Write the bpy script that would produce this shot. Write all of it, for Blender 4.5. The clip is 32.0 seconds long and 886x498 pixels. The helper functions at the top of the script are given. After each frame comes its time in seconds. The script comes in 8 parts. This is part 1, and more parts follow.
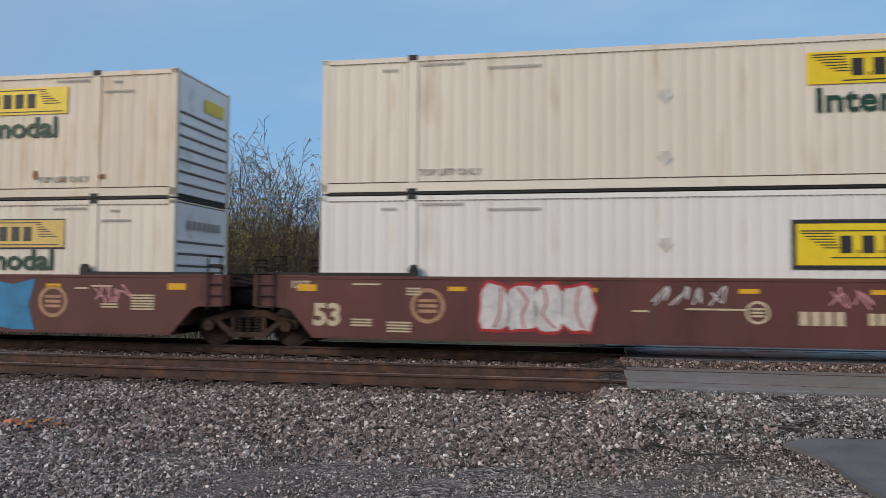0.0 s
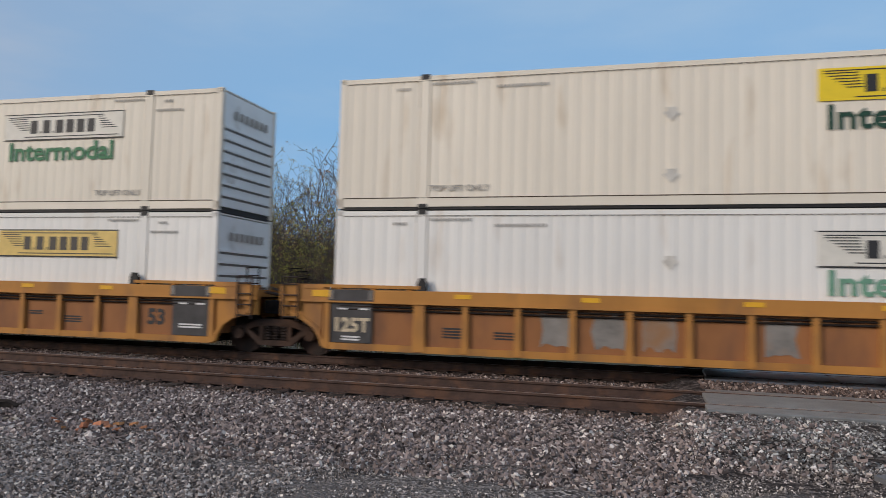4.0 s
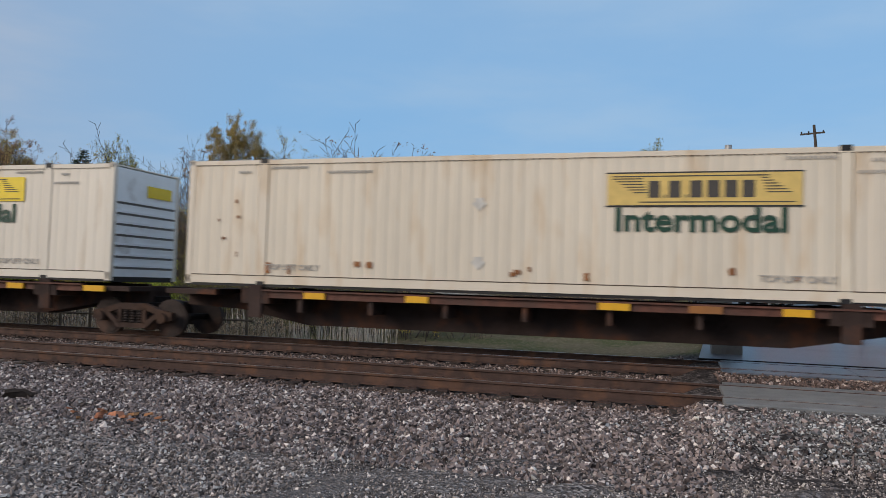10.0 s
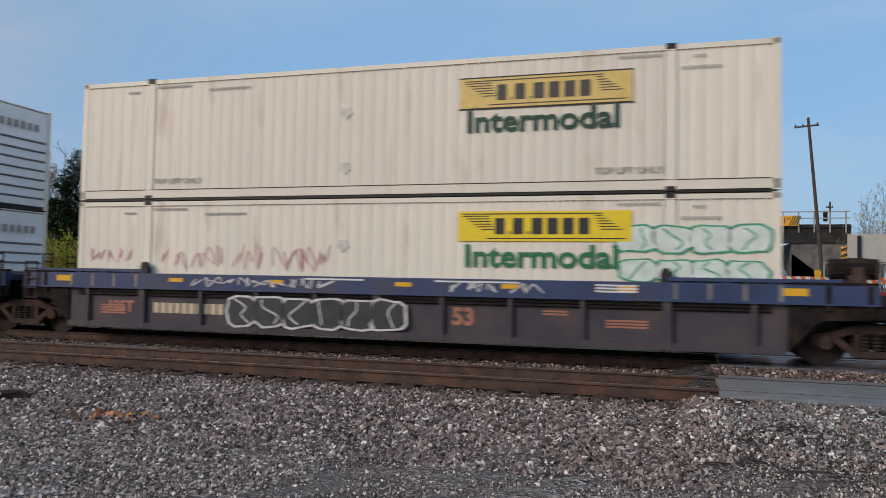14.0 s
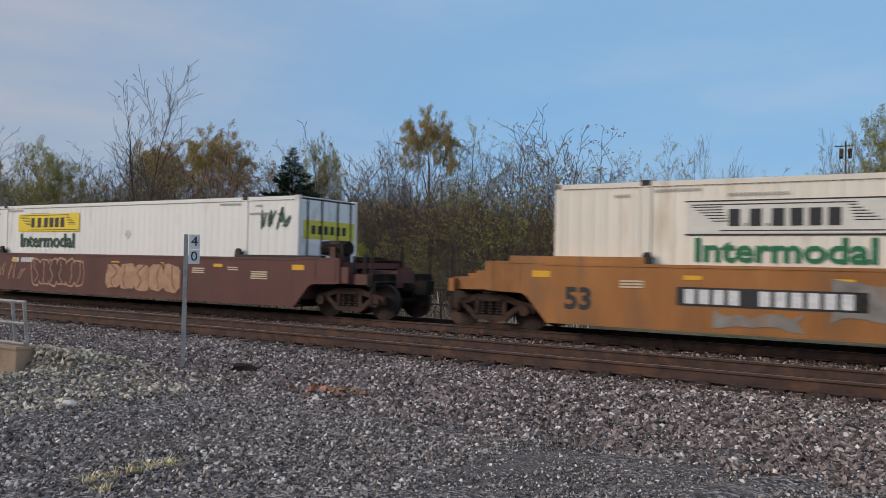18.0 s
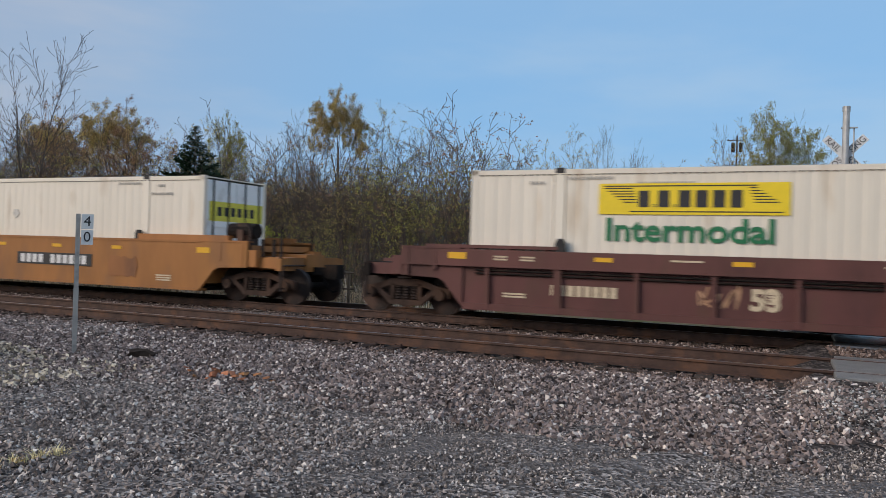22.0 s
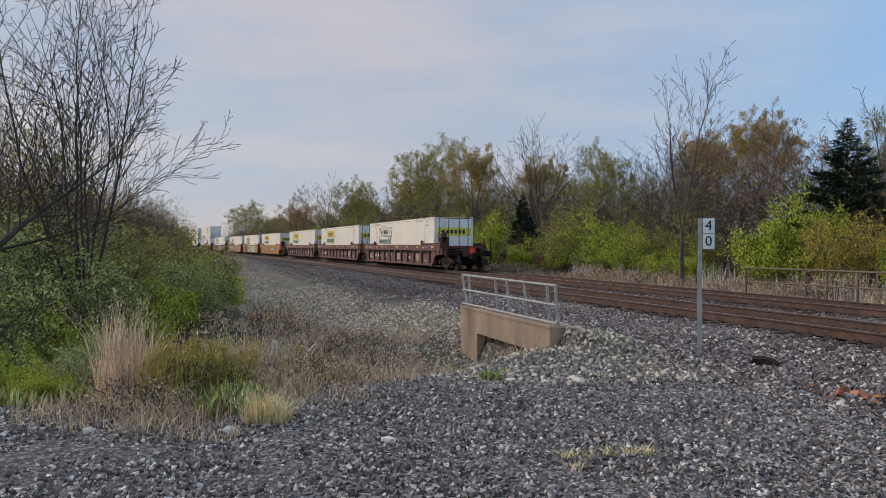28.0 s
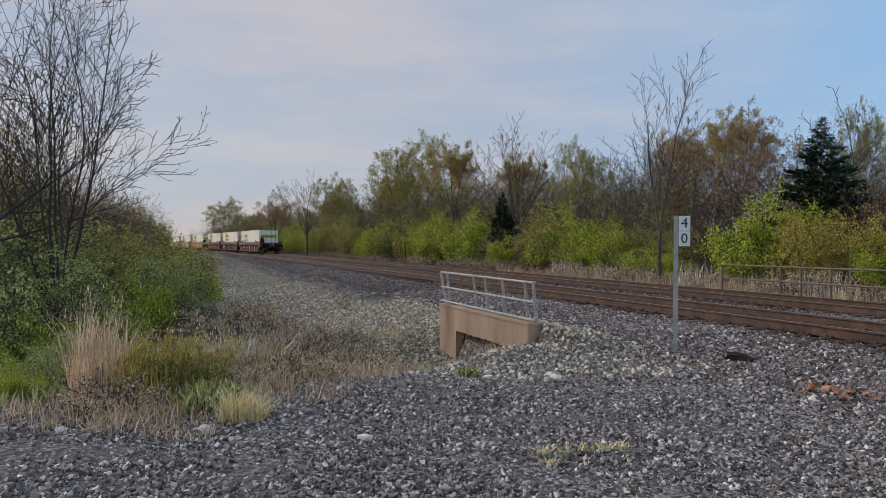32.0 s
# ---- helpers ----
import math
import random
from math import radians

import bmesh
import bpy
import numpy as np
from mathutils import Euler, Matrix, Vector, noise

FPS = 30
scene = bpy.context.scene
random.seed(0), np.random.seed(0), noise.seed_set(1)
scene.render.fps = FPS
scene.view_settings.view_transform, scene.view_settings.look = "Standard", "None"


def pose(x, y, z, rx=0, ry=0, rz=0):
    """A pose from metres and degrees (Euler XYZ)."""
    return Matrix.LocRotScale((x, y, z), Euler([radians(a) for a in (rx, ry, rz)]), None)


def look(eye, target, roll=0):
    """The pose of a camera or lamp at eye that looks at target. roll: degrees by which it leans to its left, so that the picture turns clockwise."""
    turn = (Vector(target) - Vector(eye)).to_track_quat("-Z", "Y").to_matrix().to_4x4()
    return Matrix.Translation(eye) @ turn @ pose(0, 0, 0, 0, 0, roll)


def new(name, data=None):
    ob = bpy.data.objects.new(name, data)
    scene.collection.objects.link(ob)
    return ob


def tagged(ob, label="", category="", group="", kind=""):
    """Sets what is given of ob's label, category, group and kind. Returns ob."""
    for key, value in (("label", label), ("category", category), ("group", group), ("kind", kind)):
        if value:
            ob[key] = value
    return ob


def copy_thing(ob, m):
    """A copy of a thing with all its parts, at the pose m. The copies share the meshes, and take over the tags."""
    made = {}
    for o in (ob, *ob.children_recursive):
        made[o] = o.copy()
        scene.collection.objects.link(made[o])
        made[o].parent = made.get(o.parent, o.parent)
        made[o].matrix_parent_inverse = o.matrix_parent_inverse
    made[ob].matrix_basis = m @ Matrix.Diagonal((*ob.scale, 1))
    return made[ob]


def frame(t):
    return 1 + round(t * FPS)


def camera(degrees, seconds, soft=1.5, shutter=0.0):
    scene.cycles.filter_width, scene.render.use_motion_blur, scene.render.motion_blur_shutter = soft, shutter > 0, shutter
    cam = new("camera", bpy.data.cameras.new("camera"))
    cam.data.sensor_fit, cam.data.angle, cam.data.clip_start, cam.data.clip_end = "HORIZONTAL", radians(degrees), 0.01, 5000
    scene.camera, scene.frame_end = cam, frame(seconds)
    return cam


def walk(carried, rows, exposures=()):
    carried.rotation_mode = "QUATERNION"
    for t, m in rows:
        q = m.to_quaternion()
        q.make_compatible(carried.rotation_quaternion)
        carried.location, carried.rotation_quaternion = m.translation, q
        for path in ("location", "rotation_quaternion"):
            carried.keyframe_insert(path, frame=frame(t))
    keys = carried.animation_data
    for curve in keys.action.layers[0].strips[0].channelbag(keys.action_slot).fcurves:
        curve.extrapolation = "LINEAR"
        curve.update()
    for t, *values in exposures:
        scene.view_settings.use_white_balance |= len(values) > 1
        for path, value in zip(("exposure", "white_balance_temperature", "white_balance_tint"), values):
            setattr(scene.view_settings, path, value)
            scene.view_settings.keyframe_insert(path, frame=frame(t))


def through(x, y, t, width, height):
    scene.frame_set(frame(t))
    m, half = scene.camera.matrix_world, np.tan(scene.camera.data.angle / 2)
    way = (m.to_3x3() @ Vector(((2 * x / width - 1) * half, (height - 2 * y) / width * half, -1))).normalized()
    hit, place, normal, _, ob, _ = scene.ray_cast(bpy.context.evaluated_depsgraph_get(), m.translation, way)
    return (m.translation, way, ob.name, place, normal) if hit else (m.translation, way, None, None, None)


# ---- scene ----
# camera: a hand-held phone beside the track; seconds, x, y, z, yaw, pitch, roll
PATH = [
    (0.0, 0.000, -0.000, 1.436, 10.59, 2.52, 0.39),
    (0.5, -0.000, -0.035, 1.457, 10.80, 2.35, 0.45),
    (1.0, -0.024, -0.033, 1.457, 13.43, 2.68, 0.39),
    (1.5, -0.024, -0.023, 1.453, 14.85, 3.37, 0.19),
    (2.0, -0.034, -0.016, 1.451, 16.02, 3.96, -0.08),
    (2.5, -0.037, 0.002, 1.449, 17.20, 4.09, 0.00),
    (3.0, -0.061, -0.006, 1.454, 17.71, 3.88, 0.76),
    (3.5, -0.049, -0.002, 1.469, 17.21, 3.55, 1.46),
    (4.0, 0.004, -0.015, 1.466, 16.21, 3.44, 1.49),
    (4.5, 0.049, -0.024, 1.474, 15.71, 3.06, 1.34),
    (6.5, -0.061, 0.065, 1.482, 19.89, 1.29, 1.28),
    (7.0, -0.057, 0.070, 1.489, 19.81, 1.73, 1.23),
    (7.5, -0.061, 0.069, 1.483, 19.52, 2.07, 1.29),
    (8.0, -0.063, 0.072, 1.483, 18.89, 2.43, 1.52),
    (8.5, -0.061, 0.069, 1.479, 18.36, 2.61, 1.77),
    (9.0, -0.049, 0.055, 1.478, 17.81, 2.69, 1.83),
    (9.5, -0.053, 0.060, 1.480, 17.29, 2.67, 1.73),
    (10.0, -0.062, 0.060, 1.481, 17.09, 2.66, 1.66),
    (10.5, -0.066, 0.057, 1.486, 16.83, 2.72, 1.63),
    (11.0, -0.054, 0.051, 1.483, 16.89, 2.79, 1.65),
    (11.5, -0.060, 0.051, 1.487, 16.87, 2.74, 1.75),
    (12.0, -0.061, 0.052, 1.485, 16.87, 2.81, 1.73),
    (12.5, -0.061, 0.067, 1.480, 17.02, 2.79, 1.63),
    (13.0, -0.059, 0.068, 1.476, 17.00, 2.73, 1.47),
    (13.5, -0.052, 0.058, 1.484, 16.84, 2.59, 1.27),
    (14.0, -0.053, 0.053, 1.477, 16.80, 2.40, 1.04),
    (14.5, -0.056, 0.050, 1.477, 16.80, 2.14, 0.75),
    (15.0, -0.052, 0.063, 1.483, 16.84, 1.82, 0.75),
    (15.5, -0.050, 0.055, 1.485, 16.71, 1.52, 0.89),
    (17.5, -0.073, 0.009, 1.457, 24.39, 1.38, 0.85),
    (18.0, -0.026, 0.013, 1.455, 31.47, 1.19, 1.22),
    (18.5, -0.002, 0.012, 1.457, 31.51, 1.20, 1.65),
    (19.0, 0.007, 0.011, 1.456, 29.12, 1.37, 1.82),
    (19.5, 0.005, 0.008, 1.454, 27.01, 1.27, 1.88),
    (20.0, 0.001, 0.017, 1.447, 25.58, 1.25, 1.99),
    (20.5, -0.005, 0.034, 1.442, 25.05, 0.99, 2.01),
    (21.0, -0.010, 0.029, 1.449, 24.80, 0.69, 1.93),
    (21.5, -0.012, 0.024, 1.444, 24.58, 0.49, 1.79),
    (22.0, -0.006, 0.020, 1.444, 24.51, 0.22, 1.77),
    (22.5, -0.017, 0.028, 1.440, 24.04, 0.03, 1.64),
    (23.0, -0.033, 0.029, 1.437, 23.31, -0.21, 1.67),
    (23.5, -0.065, 0.046, 1.429, 22.04, -0.59, 1.65),
    (24.0, -0.072, 0.095, 1.420, 20.94, -1.01, 1.16),
    (24.5, -0.007, 0.210, 1.425, 21.92, -1.47, 0.46),
    (25.0, 0.025, 0.357, 1.446, 32.95, -1.50, 0.57),
    (25.5, -0.079, 0.504, 1.411, 45.23, -0.23, 0.88),
    (26.0, -0.072, 0.640, 1.422, 58.81, 0.25, 1.24),
    (26.5, -0.008, 0.700, 1.432, 69.19, -0.22, 1.40),
    (28.5, -0.014, 0.712, 1.391, 72.05, -0.24, 0.34),
    (29.0, -0.005, 0.710, 1.393, 72.14, -0.38, 0.48),
    (29.5, 0.019, 0.718, 1.402, 71.70, -0.38, 0.59),
    (30.0, -0.002, 0.707, 1.409, 70.57, -0.44, 0.57),
    (30.5, 0.005, 0.722, 1.409, 69.76, -0.49, 0.40),
    (31.0, -0.007, 0.723, 1.411, 69.73, -0.45, 0.53),
    (31.5, -0.006, 0.732, 1.398, 69.97, -0.38, 0.43),
    (32.0, 0.000, 0.737, 1.400, 70.39, -0.38, 0.29),
]


def held(x, y, z, yaw, pitch, roll):
    return pose(x, y, z, 90 + pitch, 0, yaw) @ pose(0, 0, 0, 0, 0, roll)


cam = camera(61.0, 32.0, soft=0.75, shutter=0.2)
walk(cam, [(r[0], held(*r[1:])) for r in PATH], [(0.0, -0.11), (5.0, -0.11), (9.0, -0.07), (19.0, -0.10), (21.0, -0.05), (23.0, 0.05), (26.5, 0.12), (32.0, 0.08)])
# ---------------------------------------------------------------- sky and sun
scene.view_settings.exposure = 0.0
SUN_EL, SUN_AZ = 9.0, 228.0   # degrees; azimuth counter-clockwise from +x


def make_world():
    w = bpy.data.worlds.new("evening_sky")
    scene.world = w
    w.use_nodes = True
    nt = w.node_tree
    nt.nodes.clear()
    n, l = nt.nodes.new, nt.links.new
    out, bg = n("ShaderNodeOutputWorld"), n("ShaderNodeBackground")
    l(bg.outputs[0], out.inputs[0])
    sky = n("ShaderNodeTexSky")
    sky.sky_type = 'NISHITA'
    sky.sun_disc = False
    sky.sun_elevation = radians(SUN_EL)
    sky.sun_rotation = radians(90.0 - SUN_AZ)
    sky.dust_density, sky.ozone_density = 1.5, 2.0
    tc = n("ShaderNodeTexCoord")
    sep = n("ShaderNodeSeparateXYZ")
    l(tc.outputs["Generated"], sep.inputs[0])

    def math_node(op, a, b=None):
        m = n("ShaderNodeMath")
        m.operation = op
        for i, v in enumerate((a, b)):
            if v is None:
                continue
            if isinstance(v, (int, float)):
                m.inputs[i].default_value = v
            else:
                l(v, m.inputs[i])
        return m.outputs[0]

    def mix(fac, a, b):
        m = n("ShaderNodeMix")
        m.data_type = 'RGBA'
        for sock, v in ((m.inputs["Factor"], fac), (m.inputs["A"], a), (m.inputs["B"], b)):
            if isinstance(v, tuple):
                sock.default_value = (*v, 1)
            elif isinstance(v, (int, float)):
                sock.default_value = v
            else:
                l(v, sock)
        return m.outputs["Result"]

    # blue overhead and to the north-east, paler low down, a rosy veil towards the set sun
    up = math_node('MAXIMUM', sep.outputs[2], 0.0)
    ramp = n("ShaderNodeValToRGB")
    l(up, ramp.inputs[0])
    e = ramp.color_ramp.elements
    e[0].position, e[0].color = 0.0, (0.34, 0.54, 0.76, 1)
    e[1].position, e[1].color = 0.75, (0.30, 0.42, 0.62, 1)
    e.new(0.12).color = (0.235, 0.485, 0.82, 1)
    e.new(0.35).color = (0.275, 0.485, 0.77, 1)
    west = math_node('ADD', math_node('MULTIPLY', sep.outputs[0], -0.80), math_node('MULTIPLY', sep.outputs[1], -0.35))
    veil = n("ShaderNodeMapRange")
    veil.interpolation_type = 'SMOOTHSTEP'
    veil.inputs[1].default_value, veil.inputs[2].default_value = 0.0, 0.75
    l(west, veil.inputs[0])
    base = mix(veil.outputs[0], ramp.outputs[0], (0.385, 0.435, 0.55))
    # thin bright overcast to the east
    east = n("ShaderNodeMapRange")
    east.interpolation_type = 'SMOOTHSTEP'
    east.inputs[1].default_value, east.inputs[2].default_value = 0.45, 0.90
    l(sep.outputs[0], east.inputs[0])
    base = mix(math_node('MULTIPLY', east.outputs[0], 0.9), base, (0.66, 0.69, 0.73))
    # long soft streaks of cloud
    mp = n("ShaderNodeMapping")
    mp.inputs["Scale"].default_value = (1.3, 1.1, 5.0)
    mp.inputs["Rotation"].default_value = (0.12, 0.08, 0.4)
    l(tc.outputs["Generated"], mp.inputs[0])
    no = n("ShaderNodeTexNoise")
    no.inputs["Scale"].default_value, no.inputs["Detail"].default_value, no.inputs["Roughness"].default_value = 1.6, 5.0, 0.55
    l(mp.outputs[0], no.inputs[0])
    cl = n("ShaderNodeMapRange")
    cl.interpolation_type = 'SMOOTHSTEP'
    cl.inputs[1].default_value, cl.inputs[2].default_value = 0.40, 0.72
    l(no.outputs[0], cl.inputs[0])
    cloud = mix(veil.outputs[0], (0.37, 0.55, 0.78), (0.60, 0.53, 0.53))
    both = mix(math_node('MULTIPLY', cl.outputs[0], 0.8), base, cloud)
    # the clear-sky model under the thin veil
    sk = n("ShaderNodeMix")
    sk.data_type = 'RGBA'
    sk.blend_type = 'ADD'
    sk.inputs["Factor"].default_value = 0.03
    l(both, sk.inputs["A"])
    l(sky.outputs[0], sk.inputs["B"])
    l(sk.outputs["Result"], bg.inputs[0])
    bg.inputs[1].default_value = 0.87


make_world()
sun = new("sun", bpy.data.lights.new("sun", "SUN"))
sun.data.energy, sun.data.angle, sun.data.color = 2.15, radians(30), (1.0, 0.89, 0.79)
_a, _e = radians(SUN_AZ), radians(SUN_EL + 18)
sun.matrix_basis = look((40 * math.cos(_a) * math.cos(_e), 40 * math.sin(_a) * math.cos(_e), 40 * math.sin(_e)), (0, 0, 0))
# ---------------------------------------------------------------- materials
MATS = {}


def mat(name, color, rough=0.8, metal=0.0, var=0.15, scale=6.0, bump=0.0, bscale=40.0, stain=None, stain_amt=0.0,
        stain_scale=1.2, stretch=(1, 1, 1), rand=0.0, emit=0.0, island=False, coat=0.0):
    """A painted or bare surface: grain and blotches of two sizes, an optional stain colour with streaks, fine relief."""
    if name in MATS:
        return MATS[name]
    m = bpy.data.materials.new(name)
    m.use_nodes = True
    nt = m.node_tree
    b = nt.nodes["Principled BSDF"]
    n, l = nt.nodes.new, nt.links.new
    b.inputs["Roughness"].default_value, b.inputs["Metallic"].default_value = rough, metal
    if rough >= 0.8:
        b.inputs["Specular IOR Level"].default_value = 0.12
    if coat:
        b.inputs["Coat Weight"].default_value = coat
    tc = n("ShaderNodeTexCoord")
    mp = n("ShaderNodeMapping")
    mp.inputs["Scale"].default_value = stretch
    l(tc.outputs["Object"], mp.inputs[0])

    def noise_tex(sc, detail=4.0):
        t = n("ShaderNodeTexNoise")
        t.inputs["Scale"].default_value, t.inputs["Detail"].default_value = sc, detail
        l(mp.outputs[0], t.inputs[0])
        return t.outputs[0]

    def mixc(fac, a, bb, mode='MIX'):
        x = n("ShaderNodeMix")
        x.data_type, x.blend_type = 'RGBA', mode
        for s, v in ((x.inputs["Factor"], fac), (x.inputs["A"], a), (x.inputs["B"], bb)):
            if isinstance(v, tuple):
                s.default_value = (*v, 1)
            elif isinstance(v, float):
                s.default_value = v
            else:
                l(v, s)
        return x.outputs["Result"]

    def ramp(src, lo, hi, a=0.0, z=1.0):
        r = n("ShaderNodeMapRange")
        for i, v in ((1, lo), (2, hi), (3, a), (4, z)):
            r.inputs[i].default_value = v
        l(src, r.inputs[0])
        return r.outputs[0]

    dark = tuple(c * (1 - 1.6 * var) for c in color)
    lite = tuple(min(1, c * (1 + var)) for c in color)
    col = mixc(ramp(noise_tex(scale), 0.3, 0.7), dark, lite)
    col = mixc(ramp(noise_tex(scale * 7, 2.0), 0.35, 0.65, 0.0, 0.5), col, color)
    if rand or island:
        if island:
            g = n("ShaderNodeNewGeometry").outputs["Random Per Island"]
        else:
            g = n("ShaderNodeObjectInfo").outputs["Random"]
        h = n("ShaderNodeHueSaturation")
        l(ramp(g, 0.0, 1.0, 1.0 - rand, 1.0 + rand), h.inputs["Value"])
        hs = n("ShaderNodeMath")
        hs.operation = 'FRACT'
        hm = n("ShaderNodeMath")
        hm.operation = 'MULTIPLY'
        hm.inputs[1].default_value = 7.31
        l(g, hm.inputs[0])
        l(hm.outputs[0], hs.inputs[0])
        l(ramp(hs.outputs[0], 0.0, 1.0, 0.5 - 0.04 * rand, 0.5 + 0.04 * rand), h.inputs["Hue"])
        l(col, h.inputs["Color"])
        col = h.outputs[0]
    if stain:
        col = mixc(ramp(noise_tex(stain_scale, 6.0), 0.62 - 0.25 * stain_amt, 0.80 - 0.2 * stain_amt, 0.0, 0.85), col, stain)
    l(col, b.inputs["Base Color"])
    if bump:
        bn = n("ShaderNodeBump")
        bn.inputs["Strength"].default_value, bn.inputs["Distance"].default_value = bump, 0.02
        l(noise_tex(bscale, 5.0), bn.inputs["Height"])
        l(bn.outputs[0], b.inputs["Normal"])
    if emit:
        l(col, b.inputs["Emission Color"])
        b.inputs["Emission Strength"].default_value = emit
    MATS[name] = m
    return m


RUST = (0.16, 0.06, 0.03)
M_RAIL = mat("rusty_rail", (0.080, 0.044, 0.032), 0.75, 0.2, var=0.3, scale=5, stain=(0.16, 0.075, 0.04), stain_amt=0.4, stain_scale=3, bump=0.2)
M_RAILTOP = mat("worn_railhead", (0.42, 0.36, 0.34), 0.32, 0.85, var=0.2, scale=8)
M_TIE = mat("tie_wood", (0.058, 0.043, 0.035), 0.9, var=0.35, scale=6, bump=0.6, bscale=25, rand=0.3)
M_CONC = mat("concrete", (0.42, 0.40, 0.37), 0.85, var=0.15, scale=3, bump=0.3, bscale=50, stain=(0.25, 0.22, 0.19), stain_amt=0.4)
M_PANEL = mat("crossing_concrete", (0.19, 0.19, 0.185), 0.45, var=0.2, scale=3, bump=0.25, bscale=60, stain=(0.16, 0.15, 0.14), stain_amt=0.5)
# ---------------------------------------------------------------- mesh helpers
def box(bm, x0, x1, y0, y1, z0, z1):
    v = [bm.verts.new((x, y, z)) for x in (x0, x1) for y in (y0, y1) for z in (z0, z1)]
    for f in ((0, 1, 3, 2), (4, 6, 7, 5), (0, 4, 5, 1), (2, 3, 7, 6), (0, 2, 6, 4), (1, 5, 7, 3)):
        bm.faces.new([v[i] for i in f])


def prism(bm, pts, y0, y1):
    """A plate with the outline pts (x, z), from y0 to y1."""
    a = [bm.verts.new((x, y0, z)) for x, z in pts]
    b = [bm.verts.new((x, y1, z)) for x, z in pts]
    bm.faces.new(a)
    bm.faces.new(b[::-1])
    for i in range(len(pts)):
        j = (i + 1) % len(pts)
        bm.faces.new((a[j], a[i], b[i], b[j]))


def rod(bm, p, q, r, seg=8, r2=None):
    """A round bar from p to q."""
    p, q = Vector(p), Vector(q)
    d = (q - p)
    m = Matrix.Translation((p + q) / 2) @ d.to_track_quat('Z', 'Y').to_matrix().to_4x4()
    bmesh.ops.create_cone(bm, cap_ends=True, segments=seg, radius1=r, radius2=r if r2 is None else r2, depth=d.length, matrix=m)


def mesh_of(name, bm, material, smooth=False):
    bmesh.ops.recalc_face_normals(bm, faces=bm.faces)
    me = bpy.data.meshes.new(name)
    bm.to_mesh(me)
    bm.free()
    if smooth:
        for p in me.polygons:
            p.use_smooth = True
    me.materials.append(material)
    return me


def part(name, bm, material, parent, label="", smooth=False):
    """Link a bmesh (or a ready mesh) as one object under a thing or a part."""
    me = bm if isinstance(bm, bpy.types.Mesh) else mesh_of(name, bm, material, smooth)
    ob = new(name, me)
    ob.parent = parent
    return tagged(ob, label) if label else ob


def thing(name, label, category, m=None, group="", kind="", data=None):
    ob = new(name, data)
    if m is not None:
        ob.matrix_basis = m
    return tagged(ob, label, category, group, kind)


def raw_mesh(name, verts, faces, material, smooth=False):
    me = bpy.data.meshes.new(name)
    me.from_pydata(verts, [], faces)
    me.materials.append(material)
    if smooth:
        me.polygons.foreach_set("use_smooth", [True] * len(me.polygons))
    me.update()
    return me


# ---------------------------------------------------------------- ground
NEAR_Y, FAR_Y = 12.27, 16.56      # centre lines of the two tracks; rail heads at z = 0
GAUGE = 0.75
BEND = 0.00031                    # the line curves gently towards -y


def bend(x):
    """How far the tracks have curved sideways at x, and their slope there."""
    e = max(-260.0, min(40.0, x))
    return -BEND * e * e - 2 * BEND * e * (x - e), -2 * BEND * e


def sstep(a, b, v):
    t = np.clip((v - a) / (b - a), 0, 1)
    return t * t * (3 - 2 * t)


def ground_z(x, y):
    x, y = np.asarray(x, float), np.asarray(y, float)
    z = -0.10 - 0.12 * sstep(3, 10.2, y)
    # shoulder beyond the far track, then the rise to the road and the woods
    off = 18.4 - BEND * np.minimum(x, 0) ** 2 * (x > -260)
    z = z - 0.30 * sstep(off + 0.6, off + 2.6, y) * (1 - sstep(-1.5, 1.0, x))
    z = z + sstep(22, 40, y) * (1.15 + 0.6 * sstep(-4, -20, x) * sstep(24, 40, y))
    # made-up ground level with the crossing panels
    z = z + 0.17 * sstep(-0.05, 0.45, x) * sstep(7.8, 9.4, y) * (1 - sstep(18.6, 21, y))
    # ditch below the culvert, and the low bushy ground beside the lot
    left = sstep(-7.6, -12.0, x)
    wall = np.exp(-((x + 12.6) / 2.6) ** 4)
    z = z - left * 0.55 * sstep(8.4, 4.4, y)
    z = z - 0.14 * np.exp(-((x + 13.9) / 1.9) ** 4) * sstep(6.29, 6.01, y) * sstep(3.2, 5.2, y)
    z = z + 0.42 * np.exp(-((x + 10.3) / 1.25) ** 2 - ((y - 5.5) / 1.3) ** 2)
    z = z - wall * (0.30 * sstep(6.29, 6.01, y) - 0.34 * sstep(6.01, 6.29, y) * sstep(8.4, 6.4, y))
    z = z - left * 0.25 * sstep(2.5, -2.0, y)
    far = sstep(60, 300, np.hypot(x, y))
    return z + far * 0.8 * sstep(30, 60, y)


